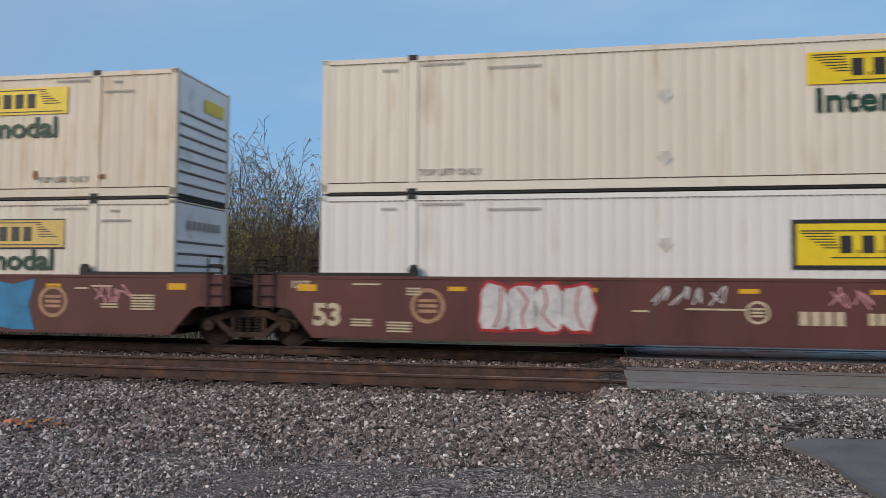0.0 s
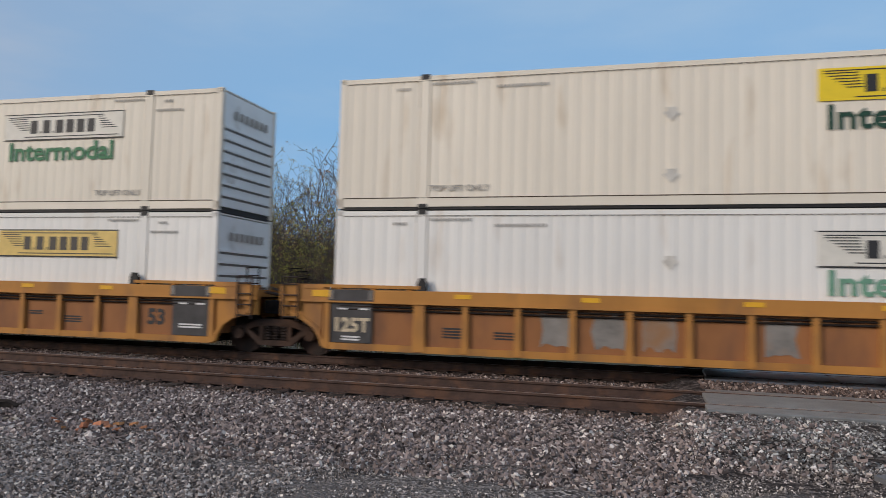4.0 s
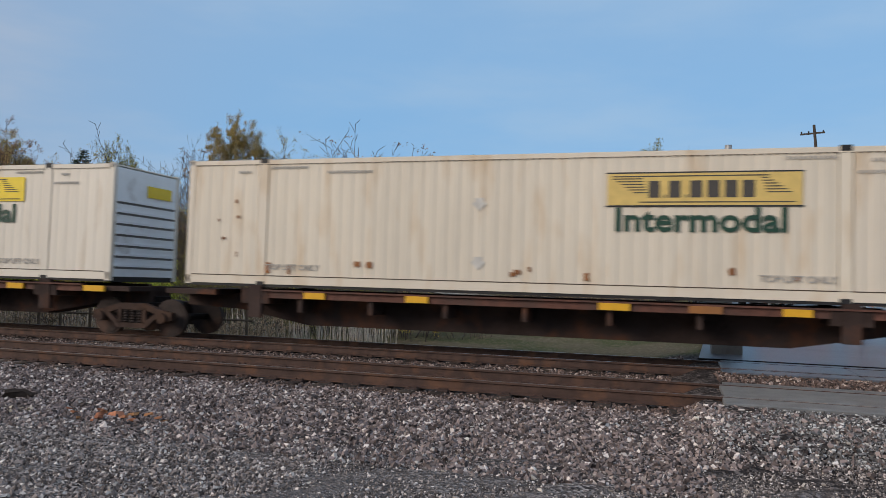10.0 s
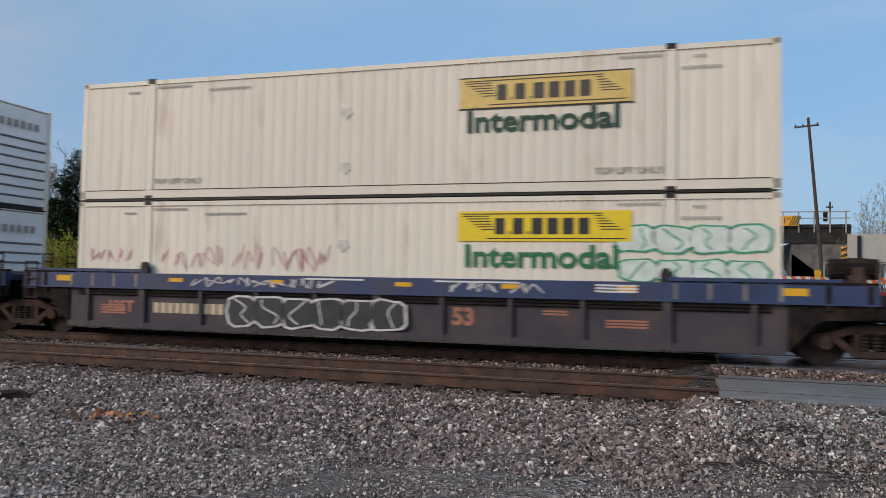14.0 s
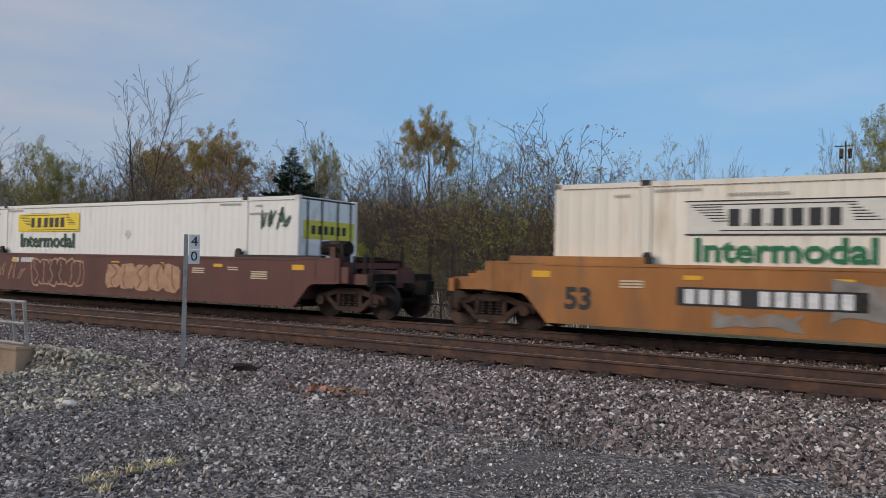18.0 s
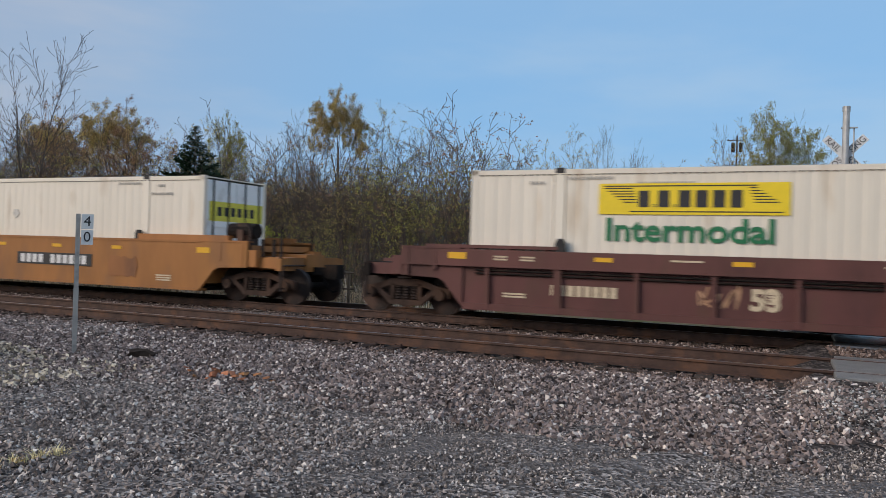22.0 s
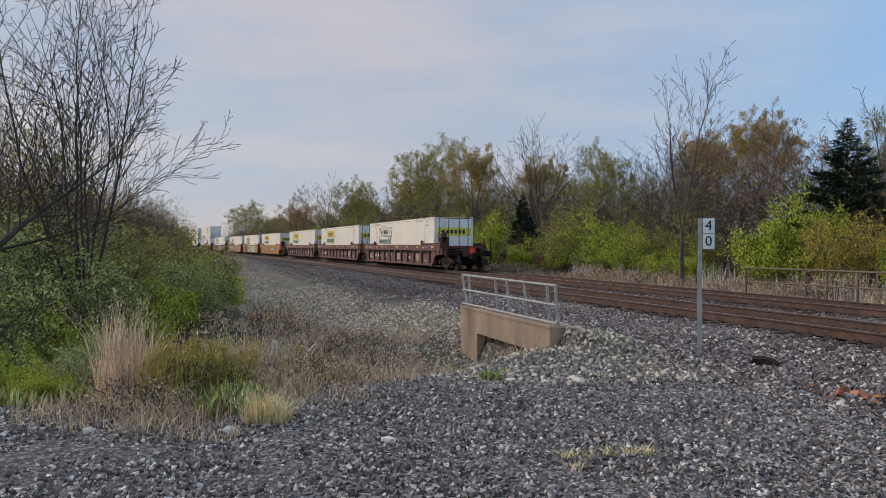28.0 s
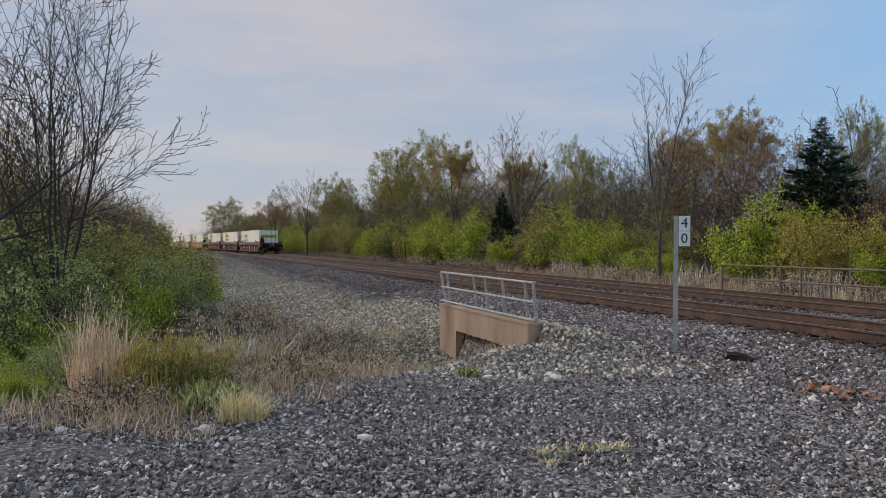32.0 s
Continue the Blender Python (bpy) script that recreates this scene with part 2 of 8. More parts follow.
def ground_sheet():
    def axis(lo, hi, fine_lo, fine_hi, step):
        a = list(np.arange(fine_lo, fine_hi + 1e-6, step))
        d = step
        while a[-1] < hi:
            d *= 1.25
            a.append(a[-1] + d)
        d = step
        while a[0] > lo:
            d *= 1.25
            a.insert(0, a[0] - d)
        return np.array(a)
    xs, ys = axis(-2500, 2500, -26, 10, 0.3), axis(-1500, 2500, -3, 24, 0.3)
    X, Y = np.meshgrid(xs, ys, indexing="ij")
    Z = ground_z(X, Y)
    rng = np.random.default_rng(3)
    near = (np.abs(X) < 40) & (np.abs(Y) < 45)
    Z = Z + near * rng.normal(0, 0.012, Z.shape)
    verts = np.stack([X, Y, Z], -1).reshape(-1, 3).tolist()
    ny = len(ys)
    faces = [(i * ny + j, (i + 1) * ny + j, (i + 1) * ny + j + 1, i * ny + j + 1) for i in range(len(xs) - 1) for j in range(ny - 1)]
    me = raw_mesh("ground", verts, faces, ground_material(), True)
    tagged(new("ground", me), "grey gravel lot and weedy soil beside the railway", "ground", kind="structure")


def ground_material():
    """Soil far off; grey gravel on the lot; along the tracks coarse ballast, darkened for the shade between stones."""
    m = bpy.data.materials.new("ground_mix")
    m.use_nodes = True
    nt = m.node_tree
    n, l = nt.nodes.new, nt.links.new
    b = nt.nodes["Principled BSDF"]
    b.inputs["Roughness"].default_value, b.inputs["Specular IOR Level"].default_value = 0.95, 0.12
    tc = n("ShaderNodeTexCoord")
    sep = n("ShaderNodeSeparateXYZ")
    l(tc.outputs["Object"], sep.inputs[0])

    def noise_tex(sc, detail=4.0, rough=0.5):
        t = n("ShaderNodeTexNoise")
        t.inputs["Scale"].default_value, t.inputs["Detail"].default_value, t.inputs["Roughness"].default_value = sc, detail, rough
        l(tc.outputs["Object"], t.inputs[0])
        return t.outputs[0]

    def rng(src, lo, hi, a=0.0, z=1.0):
        r = n("ShaderNodeMapRange")
        r.interpolation_type = 'SMOOTHSTEP'
        for i, v in ((1, lo), (2, hi), (3, a), (4, z)):
            r.inputs[i].default_value = v
        l(src, r.inputs[0])
        return r.outputs[0]

    def op(kind, a, bb):
        mm = n("ShaderNodeMath")
        mm.operation = kind
        for i, v in enumerate((a, bb)):
            if isinstance(v, float):
                mm.inputs[i].default_value = v
            else:
                l(v, mm.inputs[i])
        return mm.outputs[0]

    def mixc(fac, a, bb):
        x = n("ShaderNodeMix")
        x.data_type = 'RGBA'
        for s, v in ((x.inputs["Factor"], fac), (x.inputs["A"], a), (x.inputs["B"], bb)):
            if isinstance(v, tuple):
                s.default_value = (*v, 1)
            elif isinstance(v, float):
                s.default_value = v
            else:
                l(v, s)
        return x.outputs["Result"]

    wob = op('MULTIPLY', op('SUBTRACT', noise_tex(0.6, 3.0), 0.5), 2.2)
    yy = op('ADD', sep.outputs[1], wob)
    xx = op('ADD', sep.outputs[0], wob)
    # chips: voronoi cells of two sizes with a colour of their own
    def chips(sc, c1, c2, c3):
        v = n("ShaderNodeTexVoronoi")
        v.inputs["Scale"].default_value = sc
        l(tc.outputs["Object"], v.inputs[0])
        s = n("ShaderNodeSeparateColor")
        l(v.outputs["Color"], s.inputs[0])
        r = n("ShaderNodeValToRGB")
        l(s.outputs[0], r.inputs[0])
        e = r.color_ramp.elements
        e[0].position, e[0].color = 0.0, (*c1, 1)
        e[1].position, e[1].color = 1.0, (*c3, 1)
        e.new(0.62).color = (*c2, 1)
        return r.outputs[0], v.outputs["Distance"]
    fine, fd = chips(34.0, (0.030, 0.025, 0.023), (0.20, 0.173, 0.158), (0.66, 0.58, 0.53))
    # coarse colours lowered: the shade in gaps between loose stones is painted in
    coarse, cd = chips(17.0, (0.022, 0.018, 0.016), (0.060, 0.048, 0.044), (0.22, 0.18, 0.16))
    lot = mixc(rng(noise_tex(0.45, 4.0), 0.42, 0.62, 0.0, 0.75), fine, (0.150, 0.130, 0.120))
    lot = mixc(rng(noise_tex(55.0, 2.0), 0.62, 0.72, 0.0, 0.6), lot, (0.46, 0.45, 0.45))
    bal = coarse
    gr = mixc(rng(yy, 6.0, 7.6), lot, bal)
    soil = mixc(rng(noise_tex(0.35, 5.0), 0.40, 0.60), (0.17, 0.135, 0.08), (0.105, 0.11, 0.045))
    soil = mixc(rng(noise_tex(7.0, 5.0, 0.7), 0.45, 0.70, 0.0, 0.7), soil, (0.30, 0.24, 0.15))
    back = rng(yy, 21.0, 23.0)
    gr = mixc(back, gr, soil)
    # weedy ground on the low side, and everything behind the camera far off
    tan, td = chips(15.0, (0.09, 0.078, 0.065), (0.22, 0.19, 0.155), (0.46, 0.41, 0.34))
    slope = op('MULTIPLY', rng(xx, -8.0, -11.0), rng(yy, 7.2, 5.8))
    gr = mixc(slope, gr, mixc(rng(noise_tex(0.9, 4.0), 0.45, 0.65, 0.0, 0.8), tan, soil))
    low = op('MULTIPLY', rng(xx, -8.2, -11.0), rng(yy, 2.6, 0.8))
    gr = mixc(low, gr, soil)
    gr = mixc(rng(sep.outputs[1], -14.0, -18.0), gr, soil)
    l(gr, b.inputs["Base Color"])
    bn = n("ShaderNodeBump")
    bn.inputs["Strength"].default_value, bn.inputs["Distance"].default_value = 0.9, 0.03
    l(op('ADD', cd, op('ADD', fd, noise_tex(25.0, 5.0, 0.7))), bn.inputs["Height"])
    l(bn.outputs[0], b.inputs["Normal"])
    return m


ground_sheet()


# ---------------------------------------------------------------- tracks
RAIL_OUT = [(-0.07, -0.18), (0.07, -0.18), (0.07, -0.165), (0.012, -0.14), (0.010, -0.045), (0.036, -0.034), (0.036, -0.006),
            (0.028, 0.0), (-0.028, 0.0), (-0.036, -0.006), (-0.036, -0.034), (-0.010, -0.045), (-0.012, -0.14), (-0.07, -0.165)]


def rails():
    for y, lab in ((NEAR_Y - GAUGE, "near"), (NEAR_Y + GAUGE, "near"), (FAR_Y - GAUGE, "far"), (FAR_Y + GAUGE, "far")):
        x0, x1 = -900.0, 160.0
        bm = bmesh.new()
        k = len(RAIL_OUT)
        rings = []
        for x in [x0, -600, -400] + list(range(-300, 0, 10)) + list(range(0, 161, 20)):
            o = bend(x)[0]
            rings.append([bm.verts.new((x, y + o + p, z)) for p, z in RAIL_OUT])
        for a, c in zip(rings, rings[1:]):
            for i in range(k):
                bm.faces.new((a[i], c[i], c[(i + 1) % k], a[(i + 1) % k]))
        bm.faces.new(rings[0][::-1])
        bm.faces.new(rings[-1])
        ob = thing("rail", "rust-brown steel rail with a worn shiny head", "rail", group="rails", kind="structure", data=mesh_of("rail", bm, M_RAIL))
        ob.data.materials.append(M_RAILTOP)
        for p in ob.data.polygons:
            if p.normal.z > 0.9 and p.center.z > -0.003:
                p.material_index = 1


rails()


def ties():
    bm = bmesh.new()
    box(bm, -0.115, 0.115, -1.30, 1.30, -0.36, -0.185)
    me = mesh_of("tie", bm, M_TIE)
    bm = bmesh.new()
    box(bm, -0.10, 0.10, -0.19, 0.19, -0.186, -0.172)
    for sx in (-0.06, 0.06):
        for sy in (-0.085, 0.085):
            box(bm, sx - 0.012, sx + 0.012, sy - 0.018, sy + 0.018, -0.18, -0.150)
    plate = mesh_of("tie_plate", bm, M_RAIL)
    rnd = random.Random(5)
    for yc, x0, x1, lab in ((NEAR_Y, -34.0, 14.0, "near"), (FAR_Y, -34.0, 14.0, "far")):
        bed = thing("track_bed", "half-buried creosoted wooden ties carrying the rails", "railway ties", kind="structure")
        x = x0
        while x < x1:
            t = part("tie", me, None, bed)
            t.location = (x, yc + bend(x)[0] + rnd.uniform(-0.03, 0.03), rnd.uniform(-0.012, 0.004))
            t.rotation_euler = (0, 0, rnd.uniform(-0.02, 0.02))
            for s in (-1, 1):
                pl = part("tie_plate", plate, None, t)
                pl.location = (0, s * GAUGE, 0)
            x += 0.50


ties()
# ---------------------------------------------------------------- train
SPEED = 15.6          # metres a second, towards -x
MOVING = []           # (thing, x of its origin at the start)
M_CREAM = mat("cream_container_paint", (0.80, 0.72, 0.60), 0.55, var=0.05, scale=0.8, stain=(0.50, 0.36, 0.22), stain_amt=0.12, stain_scale=1.5, stretch=(1, 1, 0.25), rand=0.05)
M_WHITE = mat("white_container_paint", (0.82, 0.79, 0.74), 0.5, var=0.04, scale=0.8, stain=(0.6, 0.5, 0.4), stain_amt=0.05, stain_scale=1.5, stretch=(1, 1, 0.25), rand=0.04)
M_RUSTY = mat("rust_streaked_cream_paint", (0.78, 0.68, 0.54), 0.6, var=0.07, scale=0.8, stain=(0.60, 0.43, 0.26), stain_amt=0.36, stain_scale=1.6, stretch=(1.2, 1, 0.3), rand=0.05)
M_FRONT = mat("dark_brown_front_wall", (0.135, 0.095, 0.075), 0.7, var=0.3, scale=1.5, stain=(0.30, 0.22, 0.16), stain_amt=0.4)
# dark grey for the shade painted below each end rib
M_RIBSHADE = mat("painted_rib_shade", (0.17, 0.165, 0.16), 0.7, var=0.2)
M_ENDWHITE = mat("bluish_white_end_paint", (0.88, 0.90, 0.90), 0.5, var=0.06, scale=1.0, stain=(0.35, 0.3, 0.25), stain_amt=0.2)
M_BLACK = mat("black_steel", (0.022, 0.02, 0.02), 0.6, 0.2, var=0.3)
M_GREASE = mat("grimy_running_gear", (0.024, 0.019, 0.017), 0.8, 0.2, var=0.4, scale=5, stain=(0.050, 0.032, 0.023), stain_amt=0.4, stain_scale=3)
M_WHEEL = mat("rusty_wheel_steel", (0.040, 0.026, 0.021), 0.7, 0.3, var=0.3, scale=5, stain=(0.14, 0.07, 0.045), stain_amt=0.4)
M_BROWN = mat("brown_car_paint", (0.118, 0.041, 0.034), 0.7, var=0.22, scale=1.2, stain=(0.10, 0.045, 0.03), stain_amt=0.4, stain_scale=2.0, stretch=(1, 1, 0.4), rand=0.08)
M_ORANGE = mat("weathered_orange_paint", (0.37, 0.148, 0.038), 0.7, var=0.2, scale=1.2, stain=(0.25, 0.115, 0.045), stain_amt=0.5, stain_scale=1.6, stretch=(1, 1, 0.4), rand=0.08)
M_YELLOW = mat("yellow_car_paint", (0.47, 0.205, 0.040), 0.7, var=0.15, scale=1.2, stain=(0.24, 0.11, 0.04), stain_amt=0.45, stain_scale=1.6, stretch=(1, 1, 0.4))
M_REDORANGE = mat("rust_red_orange_paint", (0.34, 0.125, 0.040), 0.7, var=0.2, scale=1.2, stain=(0.22, 0.085, 0.035), stain_amt=0.5, stain_scale=1.6, stretch=(1, 1, 0.4))
M_REDBROWN = mat("dark_red_brown_web", (0.145, 0.052, 0.030), 0.75, var=0.25, scale=1.0, stain=(0.22, 0.09, 0.04), stain_amt=0.35, stain_scale=1.4, stretch=(1, 1, 0.4))
M_YRUST = mat("rust_brown_web", (0.32, 0.128, 0.042), 0.75, var=0.2, scale=1.0, stain=(0.16, 0.07, 0.035), stain_amt=0.5, stain_scale=1.4, stretch=(1, 1, 0.4))
M_BLUE = mat("navy_car_paint", (0.035, 0.055, 0.135), 0.6, var=0.2, scale=1.2, stain=(0.06, 0.05, 0.06), stain_amt=0.4)
M_BLUEWEB = mat("grimy_blue_web", (0.060, 0.050, 0.062), 0.75, var=0.25, scale=1.2, stain=(0.09, 0.065, 0.055), stain_amt=0.5)
M_ENDDARK = mat("grimy_dark_end_plate", (0.050, 0.032, 0.026), 0.8, var=0.3, scale=1.6, stain=(0.12, 0.05, 0.026), stain_amt=0.4, stain_scale=1.5)
M_SPINE = mat("rust_dark_spine", (0.060, 0.040, 0.034), 0.8, var=0.3, scale=1.4, stain=(0.16, 0.062, 0.030), stain_amt=0.45, stain_scale=1.5)
M_REFL = mat("yellow_reflector", (0.80, 0.42, 0.02), 0.4, var=0.08, emit=0.0)
M_BOARD = mat("yellow_board", (0.86, 0.62, 0.02), 0.45, var=0.05)
M_BOARDW = mat("faded_white_board", (0.72, 0.68, 0.60), 0.5, var=0.06)
M_BOARDF = mat("faded_yellow_board", (0.74, 0.52, 0.16), 0.5, var=0.08)
M_INK = mat("black_lettering", (0.025, 0.024, 0.026), 0.6, var=0.1)
M_SEAM = mat("dark_brown_seam", (0.09, 0.06, 0.045), 0.8, var=0.3, scale=4)
M_GREYINK = mat("grey_lettering", (0.40, 0.365, 0.325), 0.6, var=0.1)
M_GREEN = mat("green_lettering", (0.012, 0.16, 0.06), 0.55, var=0.1)
M_DGREEN = mat("dark_green_lettering", (0.010, 0.055, 0.030), 0.55, var=0.1)
M_FGREEN = mat("faded_green_lettering", (0.15, 0.32, 0.22), 0.55, var=0.15)
M_CREAMINK = mat("cream_lettering", (0.62, 0.50, 0.34), 0.6, var=0.15, scale=12)
M_WHITEINK = mat("white_lettering", (0.74, 0.72, 0.70), 0.6, var=0.15, scale=12)

CL, CW, CH = 15.98, 1.295, 2.90


def text_mesh(name, body, size, material, squash=1.0, bold=0.0):
    """Flat lettering in the xz plane, facing -y, centred on its origin; size is the cap height."""
    c = bpy.data.curves.new(name, "FONT")
    c.body, c.size, c.align_x, c.align_y, c.extrude = body, size / 0.73, "CENTER", "CENTER", 0.002
    c.resolution_u = 3
    c.offset = bold * size
    ob = bpy.data.objects.new(name, c)
    scene.collection.objects.link(ob)
    me = bpy.data.meshes.new_from_object(ob.evaluated_get(bpy.context.evaluated_depsgraph_get()))
    bpy.data.objects.remove(ob)
    bpy.data.curves.remove(c)
    me.transform(Matrix.Diagonal((squash, 1, 1, 1)))
    me.transform(Matrix.Rotation(radians(90), 4, 'X'))
    me.materials.clear()
    me.materials.append(material)
    return me


def corrugated(length, z0, z1, y, pitch=0.275, deep=0.008):
    """A wall of upright ribs along x, of sheet with a back side."""
    n = max(2, round(length / pitch))
    p = length / n
    xs = []
    for i in range(n):
        a = -length / 2 + i * p
        xs += [(a, 0), (a + 0.55 * p, 0), (a + 0.68 * p, deep), (a + 0.87 * p, deep)]
    xs.append((length / 2, 0))
    verts, faces = [], []
    for x, d in xs:
        verts += [(x, y + d, z0), (x, y + d, z1)]
    for i in range(len(xs) - 1):
        faces.append((2 * i, 2 * i + 2, 2 * i + 3, 2 * i + 1))
    return verts, faces


def side_mesh(name, material, length, z0, z1, back=False):
    v, f = corrugated(length, z0, z1, -CW + 0.012)
    if back:
        v = [(-x, -y, z) for x, y, z in v]
    return raw_mesh(name, v, f, material)


MESH = {}


def once(key, make):
    if key not in MESH:
        MESH[key] = make()
    return MESH[key]


def made(fn):
    bm = bmesh.new()
    fn(bm)
    return bm


def container(xc, z0, paint, board, words, end="door", rusty=False, seed=0):
    """A 53-foot steel container; xc its middle along the train, z0 its underside."""
    lab = {"cream": "cream", "white": "white", "rusty": "rust-streaked cream"}[paint]
    mp = {"cream": M_CREAM, "white": M_WHITE, "rusty": M_RUSTY}[paint]
    th = thing("shipping_container", f"{lab} corrugated 53-foot container riding on the train", "container", group="train containers")
    MOVING.append((th, xc, z0))
    k = paint
    inner = CL / 2 - 1.99
    side_l = 1.99 - 0.16

    def add(name, key, fn, material, label="", smooth=False):
        me = once((name, key), lambda: mesh_of(name, made(fn), material, smooth))
        return part(name, me, None, th, label)

    # walls: mid span and two end bays
    for nm, x, ln in (("side_panel", 0.0, 2 * inner - 0.26), ("side_panel", -(inner + 0.10 + side_l / 2), side_l - 0.06), ("side_panel", inner + 0.10 + side_l / 2, side_l - 0.06)):
        me = once((nm, k, round(ln, 3)), lambda: side_mesh(nm, mp, ln, 0.20, CH - 0.11))
        ob = part(nm, me, None, th)
        ob.location = (x, 0, 0)
    me = once(("rear_wall", k), lambda: side_mesh("rear_wall", mp, CL - 0.3, 0.20, CH - 0.11, True))
    part("side_panel", me, None, th)
    add("roof", k, lambda bm: box(bm, -CL / 2 + 0.02, CL / 2 - 0.02, -CW + 0.02, CW - 0.02, CH - 0.05, CH - 0.02), mp)
    # black pan hangs into the stacking gap, painting the shade there
    add("floor_pan", k, lambda bm: box(bm, -CL / 2 + 0.05, CL / 2 - 0.05, -CW + 0.02, CW - 0.02, -0.03, 0.14), M_BLACK)
    for s in (-1, 1):
        add("top_rail", (k, s), lambda bm: box(bm, -CL / 2, CL / 2, s * CW - 0.045 * (s > 0), s * CW + 0.045 * (s < 0), CH - 0.12, CH - 0.02), mp)
        add("bottom_rail", (k, s), lambda bm: box(bm, -CL / 2, CL / 2, s * CW - 0.05 * (s > 0), s * CW + 0.05 * (s < 0), 0.03, 0.21), mp)
        add("lifting_post", (k, s), lambda bm: box(bm, s * inner - 0.11, s * inner + 0.11, -CW - 0.004, CW + 0.004, 0.01, CH), mp)
        for e in (-1, 1):
            add("corner_post", (k, s, e), lambda bm: box(bm, *sorted((s * CL / 2, s * (CL / 2 - 0.15))), *sorted((e * CW, e * (CW - 0.12))), 0.0, CH), mp)
    for s in (-1, 1):
        add("top_casting", s, lambda bm: box(bm, s * inner - 0.10, s * inner + 0.10, -CW - 0.012, -CW + 0.14, CH - 0.10, CH + 0.012), M_BLACK, "black steel lifting casting")
        add("base_casting", s, lambda bm: box(bm, s * inner - 0.10, s * inner + 0.10, -CW - 0.010, -CW + 0.14, -0.005, 0.09), M_BLACK, "black steel base casting")
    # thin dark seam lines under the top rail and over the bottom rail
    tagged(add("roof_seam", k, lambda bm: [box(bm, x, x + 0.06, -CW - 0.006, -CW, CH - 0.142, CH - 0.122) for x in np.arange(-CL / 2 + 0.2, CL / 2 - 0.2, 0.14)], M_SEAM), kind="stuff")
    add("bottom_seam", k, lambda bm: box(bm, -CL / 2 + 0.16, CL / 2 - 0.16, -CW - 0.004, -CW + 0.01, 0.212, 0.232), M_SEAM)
    # ends
    style0 = board[0]
    me_w = M_ENDWHITE
    if end == "door":
        for s in (-1, 1):
            add("door_leaf", s, lambda bm: [box(bm, CL / 2 - 0.05, CL / 2 - 0.005, *sorted((s * 0.01, s * (CW - 0.10))), 0.12, CH - 0.10)]
                + [box(bm, CL / 2 - 0.01, CL / 2 + 0.012, *sorted((s * 0.05, s * (CW - 0.14))), z, z + 0.30) for z in (0.25, 0.90, 1.55, 2.2)], me_w, "bluish white steel door leaf")
            for y in (0.35, 0.95):
                add("locking_bar", (s, y), lambda bm: rod(bm, (CL / 2 + 0.03, s * y, 0.08), (CL / 2 + 0.03, s * y, CH - 0.08), 0.022, 6), M_BLACK, "dark steel locking bar")
        add("end_board", (board, seed == 21), lambda bm: box(bm, CL / 2 + 0.014, CL / 2 + 0.018, -CW + 0.20, CW - 0.16, 1.72, 2.24), mat("lime_yellow_board", (0.72, 0.66, 0.08), 0.5, var=0.1) if board[0] in "yk" or seed == 21 else M_BOARDW, "printed name board across the doors")
        for i in range(6):
            y = -0.78 + i * 0.27
            add("end_letter", i, lambda bm: box(bm, CL / 2 + 0.019, CL / 2 + 0.021, y, y + 0.17, 1.86, 2.10), M_INK)
    else:
        add("end_wall", end, lambda bm: box(bm, CL / 2 - 0.06, CL / 2 - 0.01, -CW + 0.10, CW - 0.10, 0.10, CH - 0.08), me_w, "bluish white end wall with level ribs")
        for z in np.arange(0.35, 2.0, 0.27):
            add("end_rib", 0, lambda bm: box(bm, CL / 2 - 0.012, CL / 2 + 0.015, -CW + 0.14, CW - 0.14, 0, 0.055), me_w).location = (0, 0, z)
            # dark strip stands in for the shade under the rib
            add("rib_gap", 0, lambda bm: box(bm, CL / 2 - 0.011, CL / 2 - 0.004, -CW + 0.16, CW - 0.16, -0.055, 0), M_RIBSHADE).location = (0, 0, z)
        if style0 in "yk":
            add("end_board", "rib", lambda bm: box(bm, CL / 2 + 0.016, CL / 2 + 0.020, -0.05, CW - 0.35, 2.18, 2.48), M_BOARD, "small yellow name board on the end")
        else:
            for i in range(7):
                add("print_bar", i, lambda bm: box(bm, CL / 2 + 0.016, CL / 2 + 0.020, -0.75 + i * 0.24, -0.60 + i * 0.24, 2.25, 2.45), M_GREYINK)
    add("front_wall", k, lambda bm: box(bm, -CL / 2 + 0.01, -CL / 2 + 0.06, -CW + 0.10, CW - 0.10, 0.10, CH - 0.08), M_FRONT, "dark brown front wall")
    # name board with plain bars, and the word below it
    style = board[0]
    bx = {"l": -3.40, "r": 3.50}[board[1]] - (0.25 if style == "k" else 0.0)
    bw, bh = 3.55, 0.62
    low = 0.24 if board.endswith("d") else 0.0
    zb = {"y": 2.26, "w": 2.12, "f": 2.12, "k": 1.835}[style] - low
    zw = {"y": 1.62, "w": 1.47, "f": 1.50, "k": 1.05}[style] - low
    bmat = {"y": M_BOARD, "k": M_BOARD, "w": M_BOARDW, "f": M_BOARDF}[style]
    if style == "k":
        add("board_border", board, lambda bm: box(bm, bx - 1.835, bx + 1.835, -CW - 0.008, -CW - 0.004, zb - 0.475, zb + 0.475), M_INK, "black border of the name board")
        bw, bh = 3.50, 0.79
    elif style in "wf":
        add("board_border", board, lambda bm: [box(bm, bx - bw / 2 - 0.03, bx + bw / 2 + 0.03, -CW - 0.008, -CW - 0.004, z - 0.012, z + 0.012) for z in (zb - bh / 2 - 0.02, zb + bh / 2 + 0.02)], M_INK)
    add("name_board", board, lambda bm: box(bm, bx - bw / 2, bx + bw / 2, -CW - 0.012, -CW - 0.005, zb - bh / 2, zb + bh / 2), bmat, "name board with plain dark bars")

